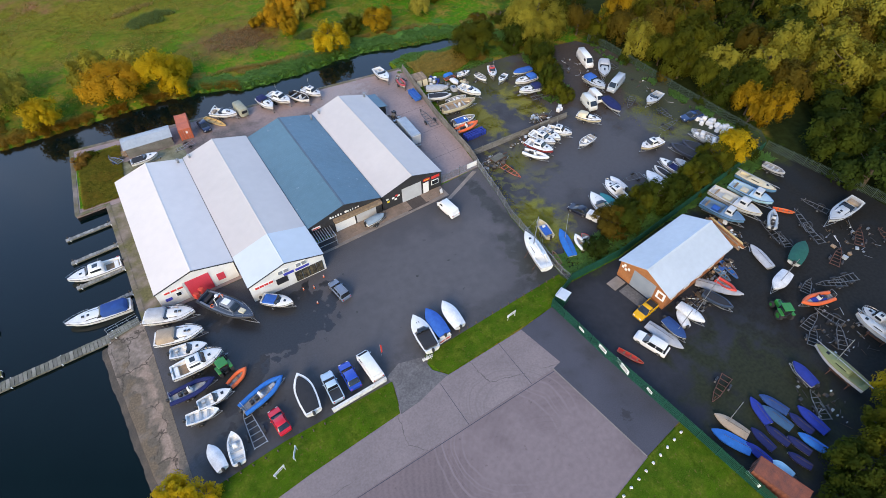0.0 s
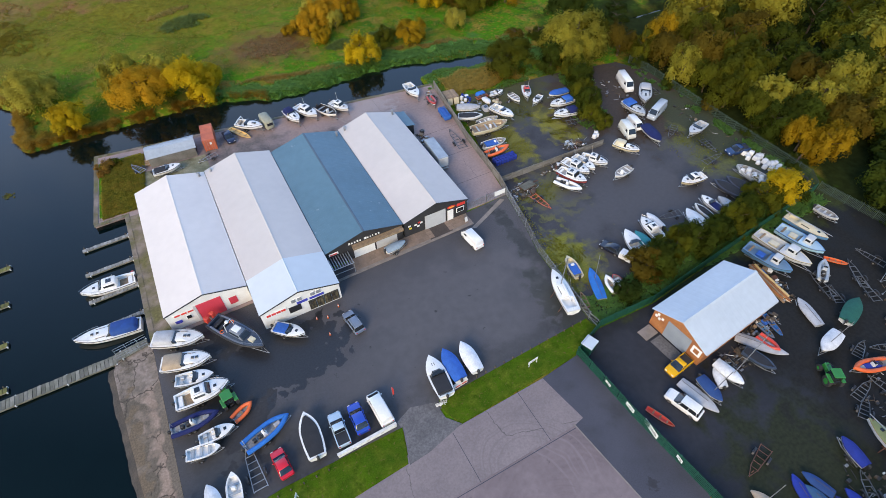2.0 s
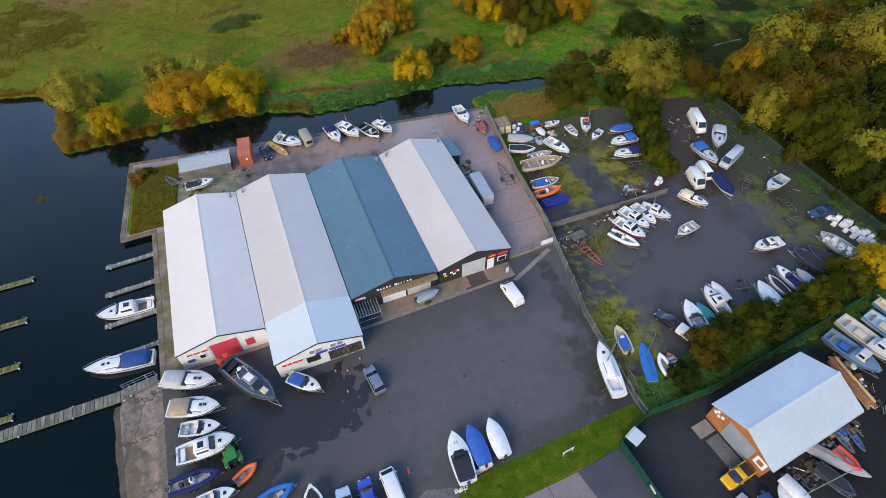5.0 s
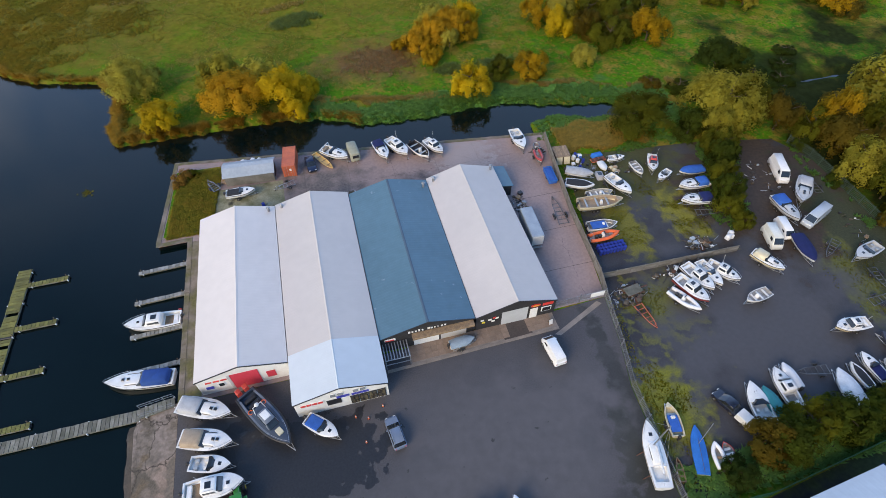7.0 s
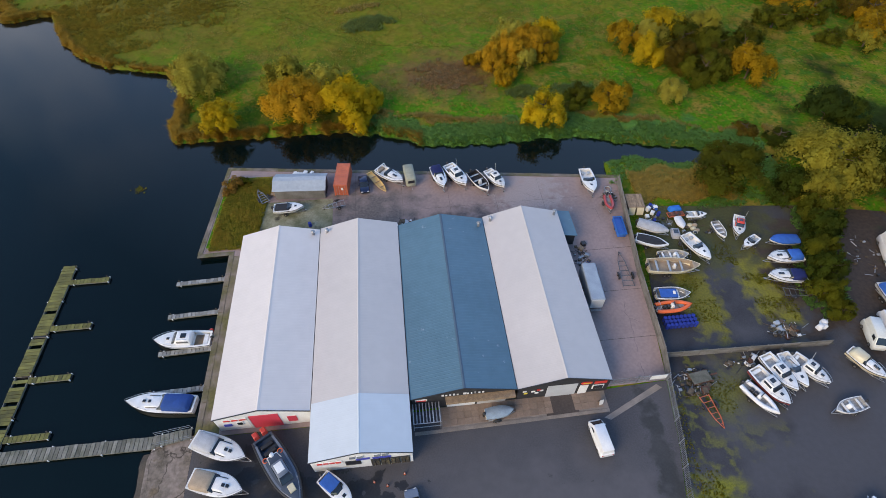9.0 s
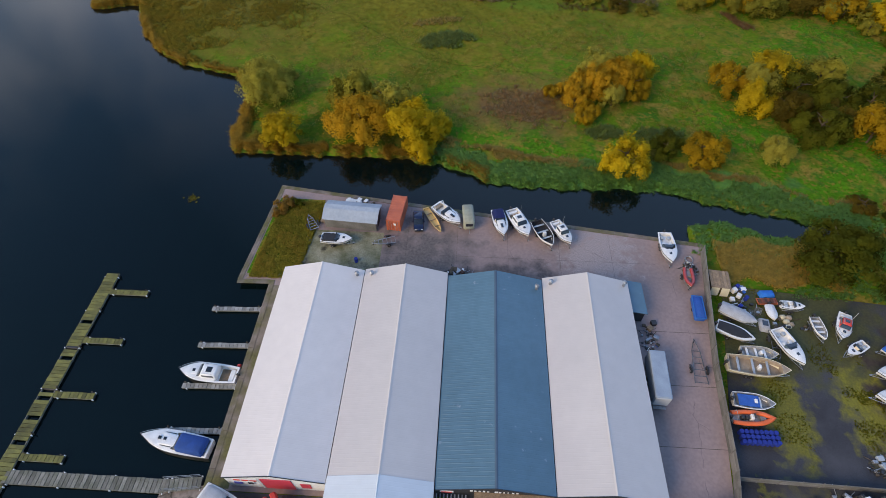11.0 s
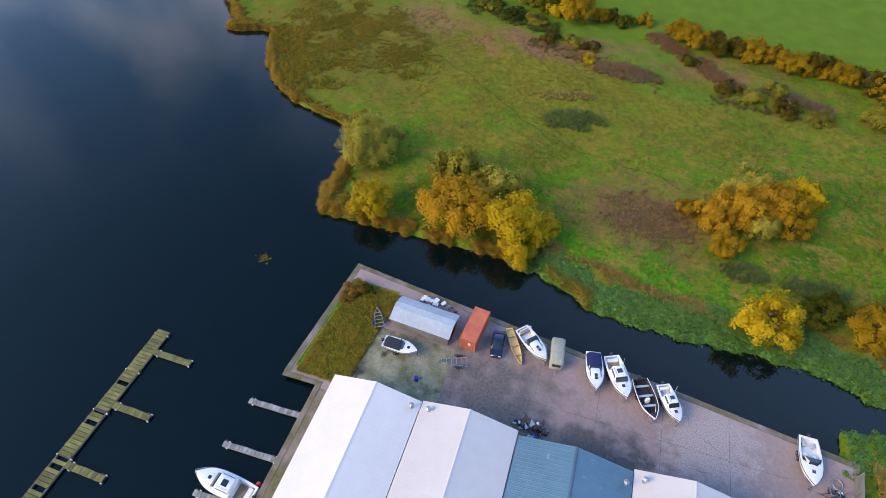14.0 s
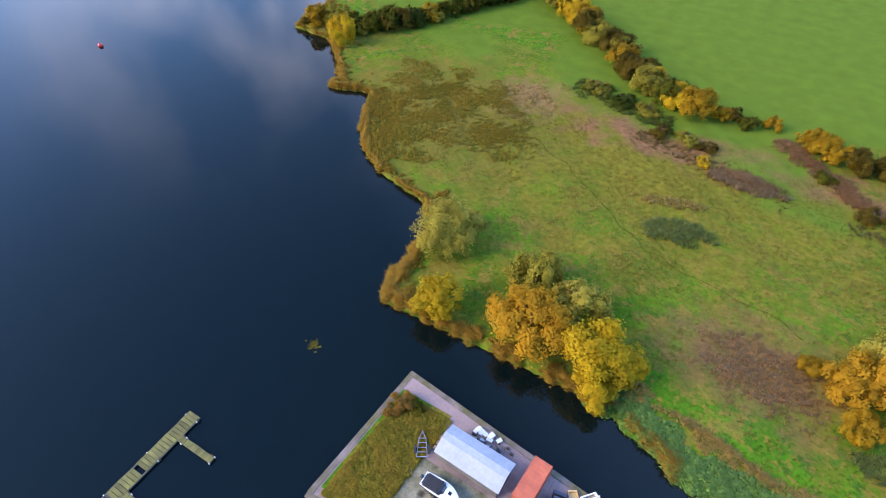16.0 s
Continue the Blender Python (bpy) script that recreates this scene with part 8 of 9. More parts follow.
for k, (x, y, h) in enumerate(((58.5, 96.8, 0.85), (59.0, 95.9, 0.6), (57.8, 95.2, 0.5))):
    wa = thing("appliance", pose(x, y, 0.002, 0, 0, 25 + 30 * k), "discarded white household appliance", "appliance", "appliances")
    part("body", Form().rbox(-0.35, 0.35, -0.32, 0.32, 0, h, 0.04), M_white_gel, wa)
    part("door", Form().rbox(-0.3, 0.3, -0.345, -0.32, 0.08, h - 0.06, 0.02), M_white_cover, wa)
bo = thing("buoy", pose(-163.9, 166.8, LAKE - 0.1), "red mooring buoy floating on the lake", "buoy")
part("float", Form().loft([[(r_ * math.cos(t), r_ * math.sin(t), z_) for t in np.linspace(0, 6.283, 13)[:-1]] for r_, z_ in ((0.3, -0.2), (0.7, 0.1), (0.75, 0.5), (0.5, 0.9), (0.1, 1.05))]), M_sign_red, bo, smooth=60)
bo = copy_thing(bo, pose(-15.3, 80.3, -0.6))
bo.scale = (0.45, 0.45, 0.45)


def scraps(x, y, rx, ry, n, seed, z=0.004):
    """Heaps of small scrap, one object for each kind of matter."""
    r = random.Random(seed)
    for m, what in ((M_black, "dark"), (M_galv, "grey metal"), (M_bark, "timber"), (M_white_gel, "white plastic")):
        f = Form()
        for k in range(n if m is not M_white_gel else n // 7):
            a, q = r.uniform(0, 6.28), math.sqrt(r.random())
            px, py = x + rx * q * math.cos(a), y + ry * q * math.sin(a)
            b, h = r.uniform(0, 6.28), r.uniform(0.03, 0.3)
            if r.random() < 0.55:
                l_ = r.uniform(0.4, 1.5)
                f.tube((px, py, z + h), (px + l_ * math.cos(b), py + l_ * math.sin(b), z + h * r.uniform(0.3, 1.4)), r.uniform(0.025, 0.06), 5)
            else:
                s = r.uniform(0.08, 0.3)
                f.rbox(px - s, px + s, py - s * 0.7, py + s * 0.7, z, z + h + 0.05, 0.03)
        tagged(new("scrap_heap", f.mesh("scrap_heap", m)), "loose %s scrap strewn on the yard" % what, "scrap", "", "stuff")


for i, (x, y, rx, ry, n) in enumerate(((53.5, 64.2, 2.8, 2.2, 34), (59.0, 93.6, 2.4, 1.6, 12), (70.5, 70.8, 2.6, 1.6, 26), (64.0, 66.3, 5.0, 0.9, 26), (75.5, 25.5, 1.6, 4.0, 30), (66.0, 21.0, 4.5, 1.2, 30), (58.5, 19.2, 2.2, 1.6, 26))):
    scraps(x, y, rx, ry, n, 40 + i, 0.012 if y < 33 else 0.004)
for i, (x, y, rx, ry, n) in enumerate(((92.0, 14.0, 5.0, 5.0, 16), (73.0, 4.0, 5.0, 4.0, 18), (60.0, -1.0, 3.0, 4.0, 12), (98.5, 64.0, 2.0, 8.0, 10), (92.0, 82.0, 4.0, 5.0, 18), (63.5, 90.5, 4.0, 2.0, 10), (15.4, 98.0, 2.4, 0.7, 30), (43.6, 87.5, 0.9, 2.5, 16), (-2.5, 112.4, 3.0, 0.8, 16), (52.8, 100.6, 1.2, 1.4, 18))):
    scraps(x, y, rx, ry, n, 60 + i, 0.012 if y < 33 else 0.004)
rub = Form()
rr_ = random.Random(8)
for k in range(40):
    a, q, s = rr_.uniform(0, 6.28), rr_.random(), rr_.uniform(0.06, 0.16)
    px, py = 19.0 + 0.9 * q * math.cos(a), 34.0 + 0.5 * q * math.sin(a)
    rub.rbox(px - s, px + s, py - s, py + s, 0.02, 0.06 + s * 1.6 * (1.2 - q), 0.04, (s * 0.4, s * 0.2, s * 0.3))
tagged(new("rubble", rub.mesh("rubble", M_brick)), "small heap of pale broken rubble", "rubble", "", "stuff")
ab = thing("sign_board", pose(39.6, 62.6, 0.09, 0, 0, 10), "small folding pavement sign", "sign", "signs")
for s in (-1, 1):
    part("board", Form().loft([[(-0.3, s * 0.25, 0), (0.3, s * 0.25, 0), (0.3, s * 0.21, 0), (-0.3, s * 0.21, 0)], [(-0.3, s * 0.05, 1.0), (0.3, s * 0.05, 1.0), (0.3, s * 0.01, 1.0), (-0.3, s * 0.01, 1.0)]]), M_sign_white if s < 0 else M_sign_dark, ab)


# ---- trees, bushes, reeds ----
def ground_z(x, y):
    d = float(inland(np.array(x), np.array(y)))
    hump_ = 0.35 * math.sin(x * 0.21 + y * 0.05) * math.sin(y * 0.17) + 0.1 * math.sin(x * 0.63 + 2) * math.sin(y * 0.71 + x * 0.2)
    hump_ *= min(1, max(0, (236 - y) / 20))
    mead = min(1, max(0, (y - 118 + min(60, max(0, x - 60)) * 0.2) / 6))
    if d <= 0:
        return -0.68 + max(-1.6, d * 0.7)
    return -0.08 + min(0, max(-0.6, d * 0.55 - 0.6)) + mead * (0.35 + hump_ * min(1, d / 4))


LEAF_NORMALS = {}


def crown_mesh(seed, leaf_name, lobes=10, clumps=9, per=90, size=0.034, flat=0.85, spread=0.62):
    """Leaves in clumps on the lobes of a domed crown: a unit crown (radius 1, from 0 to about 1.6 high), scaled by the tree."""
    r = np.random.default_rng(seed)
    c = [(r.uniform(-0.12, 0.12), r.uniform(-0.12, 0.12), 0.95 * flat, r.uniform(0.36, 0.46))]
    for k in range(lobes - 1):
        a = k * 2.4 + r.uniform(-0.5, 0.5)
        h = r.uniform(0, 1)
        rad = spread * r.uniform(0.75, 1.12) * (1 - 0.5 * h * h)
        c.append((rad * math.cos(a), rad * math.sin(a), 0.26 + h * 0.8 * flat, r.uniform(0.24, 0.42)))
    c = np.array(c)
    n_cl = lobes * clumps
    own = np.repeat(np.arange(lobes), clumps)
    d = r.normal(size=(n_cl, 3))
    d[:, 2] += 0.45
    d[:, :2] += c[own, :2] * 0.7
    d /= np.linalg.norm(d, axis=1)[:, None]
    mid = c[own, :3] + d * c[own, 3:4] * np.array([1, 1, 1.12]) * r.uniform(0.7, 1.05, (n_cl, 1))
    mid[:, 2] = np.maximum(mid[:, 2], 0.1)
    cr = r.uniform(0.1, 0.2, n_cl)
    which = np.repeat(np.arange(n_cl), per)
    n = r.normal(size=(len(which), 3))
    n[:, 2] += 0.4
    n += d[which] * 0.6
    n /= np.linalg.norm(n, axis=1)[:, None]
    p = mid[which] + n * (cr[which] * np.clip(r.normal(0.95, 0.3, len(which)), 0.4, 1.7))[:, None] * np.array([0.95, 0.95, 1.25])
    lit = n * 0.45 + d[which] * 0.75 + np.array([0, 0, 0.2]) + r.normal(size=n.shape) * 0.1
    lit /= np.linalg.norm(lit, axis=1)[:, None]
    face = lit + r.normal(size=n.shape) * 0.3
    face /= np.linalg.norm(face, axis=1)[:, None]
    u = np.cross(face, r.normal(size=n.shape))
    u /= np.linalg.norm(u, axis=1)[:, None]
    v = np.cross(face, u)
    s = (size * r.uniform(0.55, 1.4, len(p)))[:, None]
    tri = np.stack([p - u * s - v * s * 0.6, p + u * s - v * s * 0.6, p + v * s * 1.2], 1).reshape(-1, 3)
    m = bpy.data.meshes.new("crown")
    m.from_pydata(tri.tolist(), [], np.arange(len(p) * 3).reshape(-1, 3).tolist())
    m.materials.append(LEAF[leaf_name])
    lit = np.repeat(lit, 3, 0)
    m.normals_split_custom_set_from_vertices(lit.tolist())
    LEAF_NORMALS[m.name] = lit
    return m


CROWN = {}
TRUNK = []
for s in range(3):
    f = Form()
    rr = random.Random(s)
    f.sweep([(0, 0, -0.15), (0.02, 0.01, 0.3), (0.05 * rr.uniform(-1, 1), 0.03, 0.7), (0.03, 0.05 * rr.uniform(-1, 1), 1.15)], [0.06, 0.05, 0.035, 0.012], 7)
    for k in range(7):
        a, z = k * 2.4 + s, 0.3 + 0.1 * k
        f.sweep([(0.01, 0.01, z), (0.25 * math.cos(a), 0.25 * math.sin(a), z + 0.16), (0.5 * math.cos(a), 0.5 * math.sin(a), z + 0.34)], [0.026, 0.016, 0.006], 5)
    TRUNK.append(f.mesh("trunk", M_bark))
NAMES = {"gold": "golden yellow", "orange": "orange", "olive": "pale olive", "willow": "pale yellow-green", "green": "dull green", "dark": "dark green", "moss": "mossy olive", "amber": "amber yellow", "brown": "dull brown", "russet": "russet"}
tree_rng = random.Random(11)
FAR = {"woodland": [], "hedgerow": []}


def far_tree(x, y, r, h, colour, store):
    """A tree of the uncountable far canopy, joined later."""
    key = (colour, tree_rng.randrange(3), store, False)
    if key not in CROWN:
        CROWN[key] = crown_mesh(len(CROWN) + 3, colour, 10, 7, 58 if store == "woodland" else 36, 0.042 if store == "woodland" else 0.052)
    for me_, k in ((CROWN[key], 1.0), (TRUNK[tree_rng.randrange(3)], 0.95)):
        FAR[store].append((me_, pose(x, y, ground_z(x, y), 0, 0, tree_rng.uniform(0, 360)) @ Matrix.Diagonal((r * 1.12, r * 1.12, h / 1.5 * k, 1))))


def join_far(name, label, category):
    co, loops, starts, slot, mats, lit = [], [], [], [], [], []
    base = count = 0
    for me_, m in FAR[name]:
        if me_.materials[0] not in mats:
            mats.append(me_.materials[0])
        v = np.empty(len(me_.vertices) * 3)
        me_.vertices.foreach_get("co", v)
        mm = np.array(m)
        co.append(v.reshape(-1, 3) @ mm[:3, :3].T + mm[:3, 3])
        nv = LEAF_NORMALS.get(me_.name)
        if nv is None:
            nv = np.array([tuple(q.normal) for q in me_.vertices])
        nv = nv @ np.linalg.inv(mm[:3, :3])
        lit.append(nv / np.linalg.norm(nv, axis=1)[:, None])
        l_ = np.empty(len(me_.loops), dtype=np.int32)
        me_.loops.foreach_get("vertex_index", l_)
        loops.append(l_ + base)
        s_ = np.empty(len(me_.polygons), dtype=np.int32)
        me_.polygons.foreach_get("loop_start", s_)
        starts.append(s_ + count)
        slot.append(np.full(len(s_), mats.index(me_.materials[0]), dtype=np.int32))
        base += len(me_.vertices)
        count += len(l_)
    co, loops, starts, slot = (np.concatenate(a) for a in (co, loops, starts, slot))
    m = bpy.data.meshes.new(name)
    m.vertices.add(len(co))
    m.loops.add(len(loops))
    m.polygons.add(len(starts))
    m.vertices.foreach_set("co", co.ravel())
    m.loops.foreach_set("vertex_index", loops)
    m.polygons.foreach_set("loop_start", starts)
    m.polygons.foreach_set("material_index", slot)
    for k in mats:
        m.materials.append(k)
    m.update(calc_edges=True)
    m.validate()
    m.normals_split_custom_set_from_vertices(np.concatenate(lit).tolist())
    tagged(new(name, m), label, category, "", "stuff")



def tree(x, y, r, h, colour, where="in the meadow", bush=False, z=None):
    fine = where not in ("in the wood", "in the field hedgerow", "in the far hedgerow")
    if where in ("in the meadow", "on the river bank", "on the lake shore", "overhanging the river") and not bush:
        r, h = r * 1.22, h * 1.12
    big = r > 5.6
    key = (colour, tree_rng.randrange(3), fine + big, bush)
    if key not in CROWN:
        CROWN[key] = crown_mesh(len(CROWN) + 3, colour, 15 if big else 8 if bush else 11, 11 if big else 9, 92 if big else 82 if fine else 62, 0.026 if big else 0.034 if fine else 0.043, 0.6 if bush else 0.85)
    z = ground_z(x, y) if z is None else z
    ob = thing("bush" if bush else "tree", pose(x, y, z, 0, 0, tree_rng.uniform(0, 360)), "%s %s with %s leaves %s" % ("low" if bush else "rounded", "bush" if bush else "autumn tree", NAMES[colour], where), "bush" if bush else "tree", "bushes" if bush else "trees")
    r *= 1.12
    sc = h / 1.5 if not bush else h / 1.1
    for nm, me_, dz in (("trunk", TRUNK[tree_rng.randrange(3)], 0), ("crown", CROWN[key], 0 if bush else 0.02 * h)):
        o = part(nm, me_, None, ob)
        o.scale = (r, r, sc if nm == "crown" else sc * 0.95)
        o.location = (0, 0, dz - (0.2 * sc if bush and nm == "crown" else 0))
    return ob


tree(-27.6, 144.0, 4.8, 7.6, "willow", "on the lake shore")
tree(-20.6, 128.8, 3.5, 5.6, "gold", "on the river bank")
tree(-5.4, 131.4, 5.0, 8.0, "orange", "on the river bank")
tree(5.0, 130.4, 5.0, 7.8, "gold", "on the river bank")
tree(6.6, 126.0, 2.6, 4.2, "gold", "overhanging the river")
tree(-8.6, 142.2, 4.2, 6.8, "olive")
tree(-0.2, 138.6, 3.8, 6.8, "willow")
tree(9.6, 132.0, 2.6, 4.6, "gold", "on the river bank")
for x, y, r, h, c in ((42.5, 148.2, 4.0, 6.8, "orange"), (38.4, 145.0, 3.0, 5.6, "orange"), (47.2, 149.2, 3.4, 6.6, "orange"), (50.4, 147.6, 3.0, 6.2, "amber"), (45.9, 143.4, 2.2, 4.6, "willow"), (40.4, 138.8, 2.2, 3.6, "amber"), (52.6, 153.2, 3.2, 5.8, "gold"), (44.0, 153.4, 3.8, 6.4, "willow"), (34.0, 146.4, 1.8, 2.8, "amber"),
                      (45.2, 123.4, 3.7, 6.8, "gold"), (61.2, 127.6, 3.4, 4.6, "amber"), (54.2, 129.0, 2.8, 4.0, "moss"), (74.4, 128.0, 2.6, 4.8, "willow"),
                      (71.4, 150.0, 3.6, 6, "amber"), (74.4, 143.0, 3.4, 6.4, "gold"), (77.0, 149.0, 3.6, 6.5, "willow"), (81.0, 153.2, 4.2, 7, "gold"), (80.2, 140.0, 3.2, 5.6, "brown"), (84.0, 147.0, 4.2, 7, "moss"), (84.6, 134.4, 3.8, 6.8, "moss"), (90.0, 143.0, 4.4, 7.2, "moss"), (94.8, 134.4, 4.2, 7.6, "amber"), (90.2, 151.0, 4.4, 7, "olive"), (88.4, 137.2, 3.2, 6, "brown"), (97.0, 142.6, 4.0, 7, "moss"),
                      (103.4, 117.6, 4.0, 6.6, "dark"), (106.4, 116.8, 3.4, 6.0, "green")):
    tree(x, y, r, h, c)
for x, y, r, h, c in ((94.0, 101.5, 7.6, 12.0, "olive"), (75.5, 102.8, 6.4, 7.4, "moss"), (84.5, 98.0, 3.6, 6.0, "green"), (102.5, 94.5, 4.2, 8.5, "brown"), (89.0, 96.0, 4.0, 7.5, "olive"), (99.0, 99.5, 4.0, 9, "moss")):
    tree(x, y, r, h, c, "behind the boat compound")
for x, y, r, h, c in ((86.6, 91.0, 3.4, 6.5, "moss"), (84.4, 87.2, 3.2, 6.2, "green"), (82.2, 83.0, 3.0, 6.0, "moss"), (80.6, 79.2, 2.8, 5.8, "green"), (78.6, 75.6, 2.6, 5.2, "moss"), (79.4, 72.2, 2.0, 3.8, "moss"), (89.0, 93.5, 3.4, 7, "olive")):
    tree(x, y, r, h, c, "dividing the boat compound", z=0.0)
for x, y, r, h, c in ((58.4, 38.2, 3.2, 5.2, "brown"), (62.0, 37.8, 3.4, 5.6, "green"), (66.0, 38.6, 3.2, 5.6, "moss"), (70.0, 38.0, 3.4, 6.0, "green"), (74.5, 37.5, 3.0, 5.2, "green"), (79.5, 38.2, 3.2, 5.5, "moss"), (84.0, 39.0, 3.0, 5.0, "green"), (88.0, 39.4, 3.4, 6, "moss"), (92.5, 39.2, 3.8, 6.5, "gold"), (95.2, 40.4, 2.8, 5.0, "gold"), (95.0, 38.6, 2.8, 5.0, "green"), (53.5, 35.8, 2.2, 3.2, "dark")):
    tree(x, y, r, h, c, "in the yard hedge", z=0.0)
for x, y, r, h, c in ((108.0, 47.0, 3.6, 8, "amber"), (109.6, 42.6, 4.0, 9, "amber"), (107.2, 53.0, 3.8, 8, "green"), (108.6, 59.0, 4.2, 8.5, "moss"), (107.6, 65.2, 4.2, 8.5, "moss"), (108.2, 71.8, 4.4, 9, "moss"), (107.4, 78.0, 4.4, 9, "olive"), (108.8, 84.6, 4.6, 9, "brown"), (111.6, 90.6, 4.0, 11, "amber"), (107.0, 90.4, 3.6, 8, "moss")):
    tree(x, y, r, h, c, "at the wood's edge")
for x, y, r, h, c in ((53.0, -8.4, 3.8, 7, "green"), (58.6, -9.4, 4.0, 7.5, "moss"), (64.0, -8.2, 4.2, 8, "moss"), (69.5, -6.4, 4.0, 8, "gold"), (74.5, -7.0, 4.0, 8, "moss"), (48.5, -11.5, 3.6, 6, "green"), (80.0, -8.0, 4.5, 8, "green")):
    tree(x, y, r, h, c, "along the boatyard's edge", z=0.0)
tree(-16.3, 33.4, 3.0, 4.6, "gold", "beside the slipway", z=-0.3)
tree(-13.4, 32.0, 1.8, 2.6, "gold", "beside the slipway", True, z=0.0)
# wood east of the fences
placed = []
for x, y, r, h, c in ((127, 95, 8.0, 13, "olive"), (115.5, 79.5, 5.6, 10.5, "brown"), (121.5, 76.5, 6.0, 11, "moss"), (130, 81, 6.0, 11, "brown"), (113.5, 68, 5.2, 10, "moss"), (119, 70, 5.6, 10.5, "moss"), (113, 59, 5.0, 9.5, "olive"), (145, 87, 8.0, 14, "olive"),
                      (126, 60, 5.4, 9.5, "brown"), (114, 51.5, 5.0, 9, "green"), (149, 60, 8.0, 14, "olive"), (130, 55.5, 6.2, 11.5, "olive"), (133, 43, 6.2, 11.5, "olive"), (156, 51, 8.2, 14, "olive"), (139, 50.5, 6.2, 11.5, "olive"), (108.5, 29, 5.6, 9, "green"), (115, 23.5, 6.0, 9.5, "green"),
                      (121, 46, 5.0, 9, "brown"), (119, 35, 4.6, 7.5, "dark"), (142, 36, 6.6, 11, "olive"), (158, 70, 7.4, 12, "moss"), (120, 86, 5.4, 10, "moss"), (126, 29, 5.6, 9.5, "moss")):
    placed.append((x, y))
    tree(x, y, r, h, c, "in the wood")
HOLLOWS = ((139, 69, 7), (147, 77, 6), (113, 41, 4))
for k in range(2600):
    x, y = tree_rng.uniform(106, 184), tree_rng.uniform(8, 118)
    if len(placed) > 200 or y < 12 + (x - 110) * 0.25 or x < 110 and y > 33 or y > 96 + max(0, x - 118) * 0.3:
        continue
    if any((x - a) ** 2 + (y - b) ** 2 < 52 for a, b in placed) or any((x - a) ** 2 + (y - b) ** 2 < q * q for a, b, q in HOLLOWS):
        continue
    placed.append((x, y))
    r = tree_rng.uniform(4.2, 6.4)
    col = tree_rng.choice(("green", "dark", "moss", "green", "moss") if y < 34 and x < 130 else ("moss", "green", "moss", "brown", "green", "dark", "moss", "olive"))
    far_tree(x, y, r, r * tree_rng.uniform(1.55, 2.0), col, "woodland")
# scrub wood beyond the meadow, past the field hedge
for k in range(70):
    x, y = tree_rng.uniform(104, 190), tree_rng.uniform(128, 178)
    if y < 152 - (x - 104) * 0.45:
        continue
    r = tree_rng.uniform(3.0, 5.2)
    far_tree(x, y, r, r * tree_rng.uniform(1.1, 1.5), tree_rng.choice(("brown", "moss", "green", "moss", "olive", "amber")), "woodland")
# hedgerows beyond the meadow
def hedge_row(points, step, r0, r1, colours, where, low=0.0):
    for (x0, y0), (x1, y1) in zip(points, points[1:]):
        n = max(1, int(math.hypot(x1 - x0, y1 - y0) / step))
        for i in range(n):
            t = (i + tree_rng.uniform(0.1, 0.9)) / n
            r = tree_rng.uniform(r0, r1)
            if where == "in the far hedgerow" or (where == "in the field hedgerow" and x0 > 70):
                far_tree(x0 + (x1 - x0) * t, y0 + (y1 - y0) * t + tree_rng.uniform(-1.5, 1.5), r, r * 1.3, tree_rng.choice(colours), "hedgerow")
                continue
            tree(x0 + (x1 - x0) * t + tree_rng.uniform(-1.5, 1.5), y0 + (y1 - y0) * t + tree_rng.uniform(-1.5, 1.5), r, r * (1.3 if not low else low), tree_rng.choice(colours), where, bool(low))


hedge_row([(-116, 214), (-98, 217), (-88, 229), (-79, 250), (-66, 285)], 3, 3.6, 5.4, ("green", "olive", "brown", "amber", "moss"), "in the far hedgerow")
tree(-99.0, 205.0, 3.4, 8.0, "gold", "on the lake shore")
tree(-103.5, 209.0, 3.0, 6.5, "amber", "on the lake shore")
tree(-118.0, 211.0, 2.4, 2.6, "brown", "on the lake shore", True)
hedge_row([(-66, 282), (-40, 256), (-25, 241), (-9, 222), (4, 215)], 2.6, 3.6, 5.6, ("olive", "amber", "brown", "olive", "gold", "moss"), "in the field hedgerow")
hedge_row([(4, 216), (24, 218)], 4.5, 1.8, 2.8, ("brown", "amber", "moss"), "in the field hedgerow")
hedge_row([(26, 214), (48, 208), (70, 203)], 3.0, 2.6, 3.8, ("amber", "olive", "amber", "brown", "moss"), "in the field hedgerow")
hedge_row([(72, 203), (82, 194), (100, 186), (130, 176), (170, 168)], 3.0, 3.4, 5.2, ("olive", "amber", "moss", "gold", "brown", "olive"), "in the field hedgerow")
hedge_row([(69, 189), (80, 190), (92, 183)], 4.0, 2.8, 4.4, ("gold", "amber", "olive"), "in the meadow")
for x, y, r, h, c in ((-22.0, 216.0, 4.0, 2.6, "olive"), (-14.0, 213.0, 3.6, 2.4, "green"), (-7.0, 211.0, 3.4, 2.4, "olive"), (-2.0, 202.5, 3.0, 2.0, "brown"), (4.0, 202.4, 3.2, 2.2, "olive"), (9.0, 201.0, 2.6, 1.8, "brown"), (9.6, 194.6, 2.0, 2.0, "gold"), (42.0, 191.6, 3.0, 2.2, "brown"), (47.0, 189.4, 3.2, 2.4, "olive"), (54.0, 186.4, 3.4, 2.4, "brown"), (61.0, 184.6, 3.0, 2.2, "olive"), (52.0, 193.5, 3.0, 2.8, "olive"), (33.4, 202.0, 2.4, 1.8, "moss"),
                      (110.5, 113.0, 3.4, 1.8, "dark"), (115.5, 110.0, 3.6, 1.8, "dark"), (119.5, 114.5, 3.4, 1.6, "dark"), (124.0, 119.5, 3.0, 1.5, "dark"), (86.0, 116.4, 2.6, 1.8, "brown"), (91.5, 113.0, 2.8, 2.2, "green")):
    tree(x, y, r, h, c, "in the meadow", True)
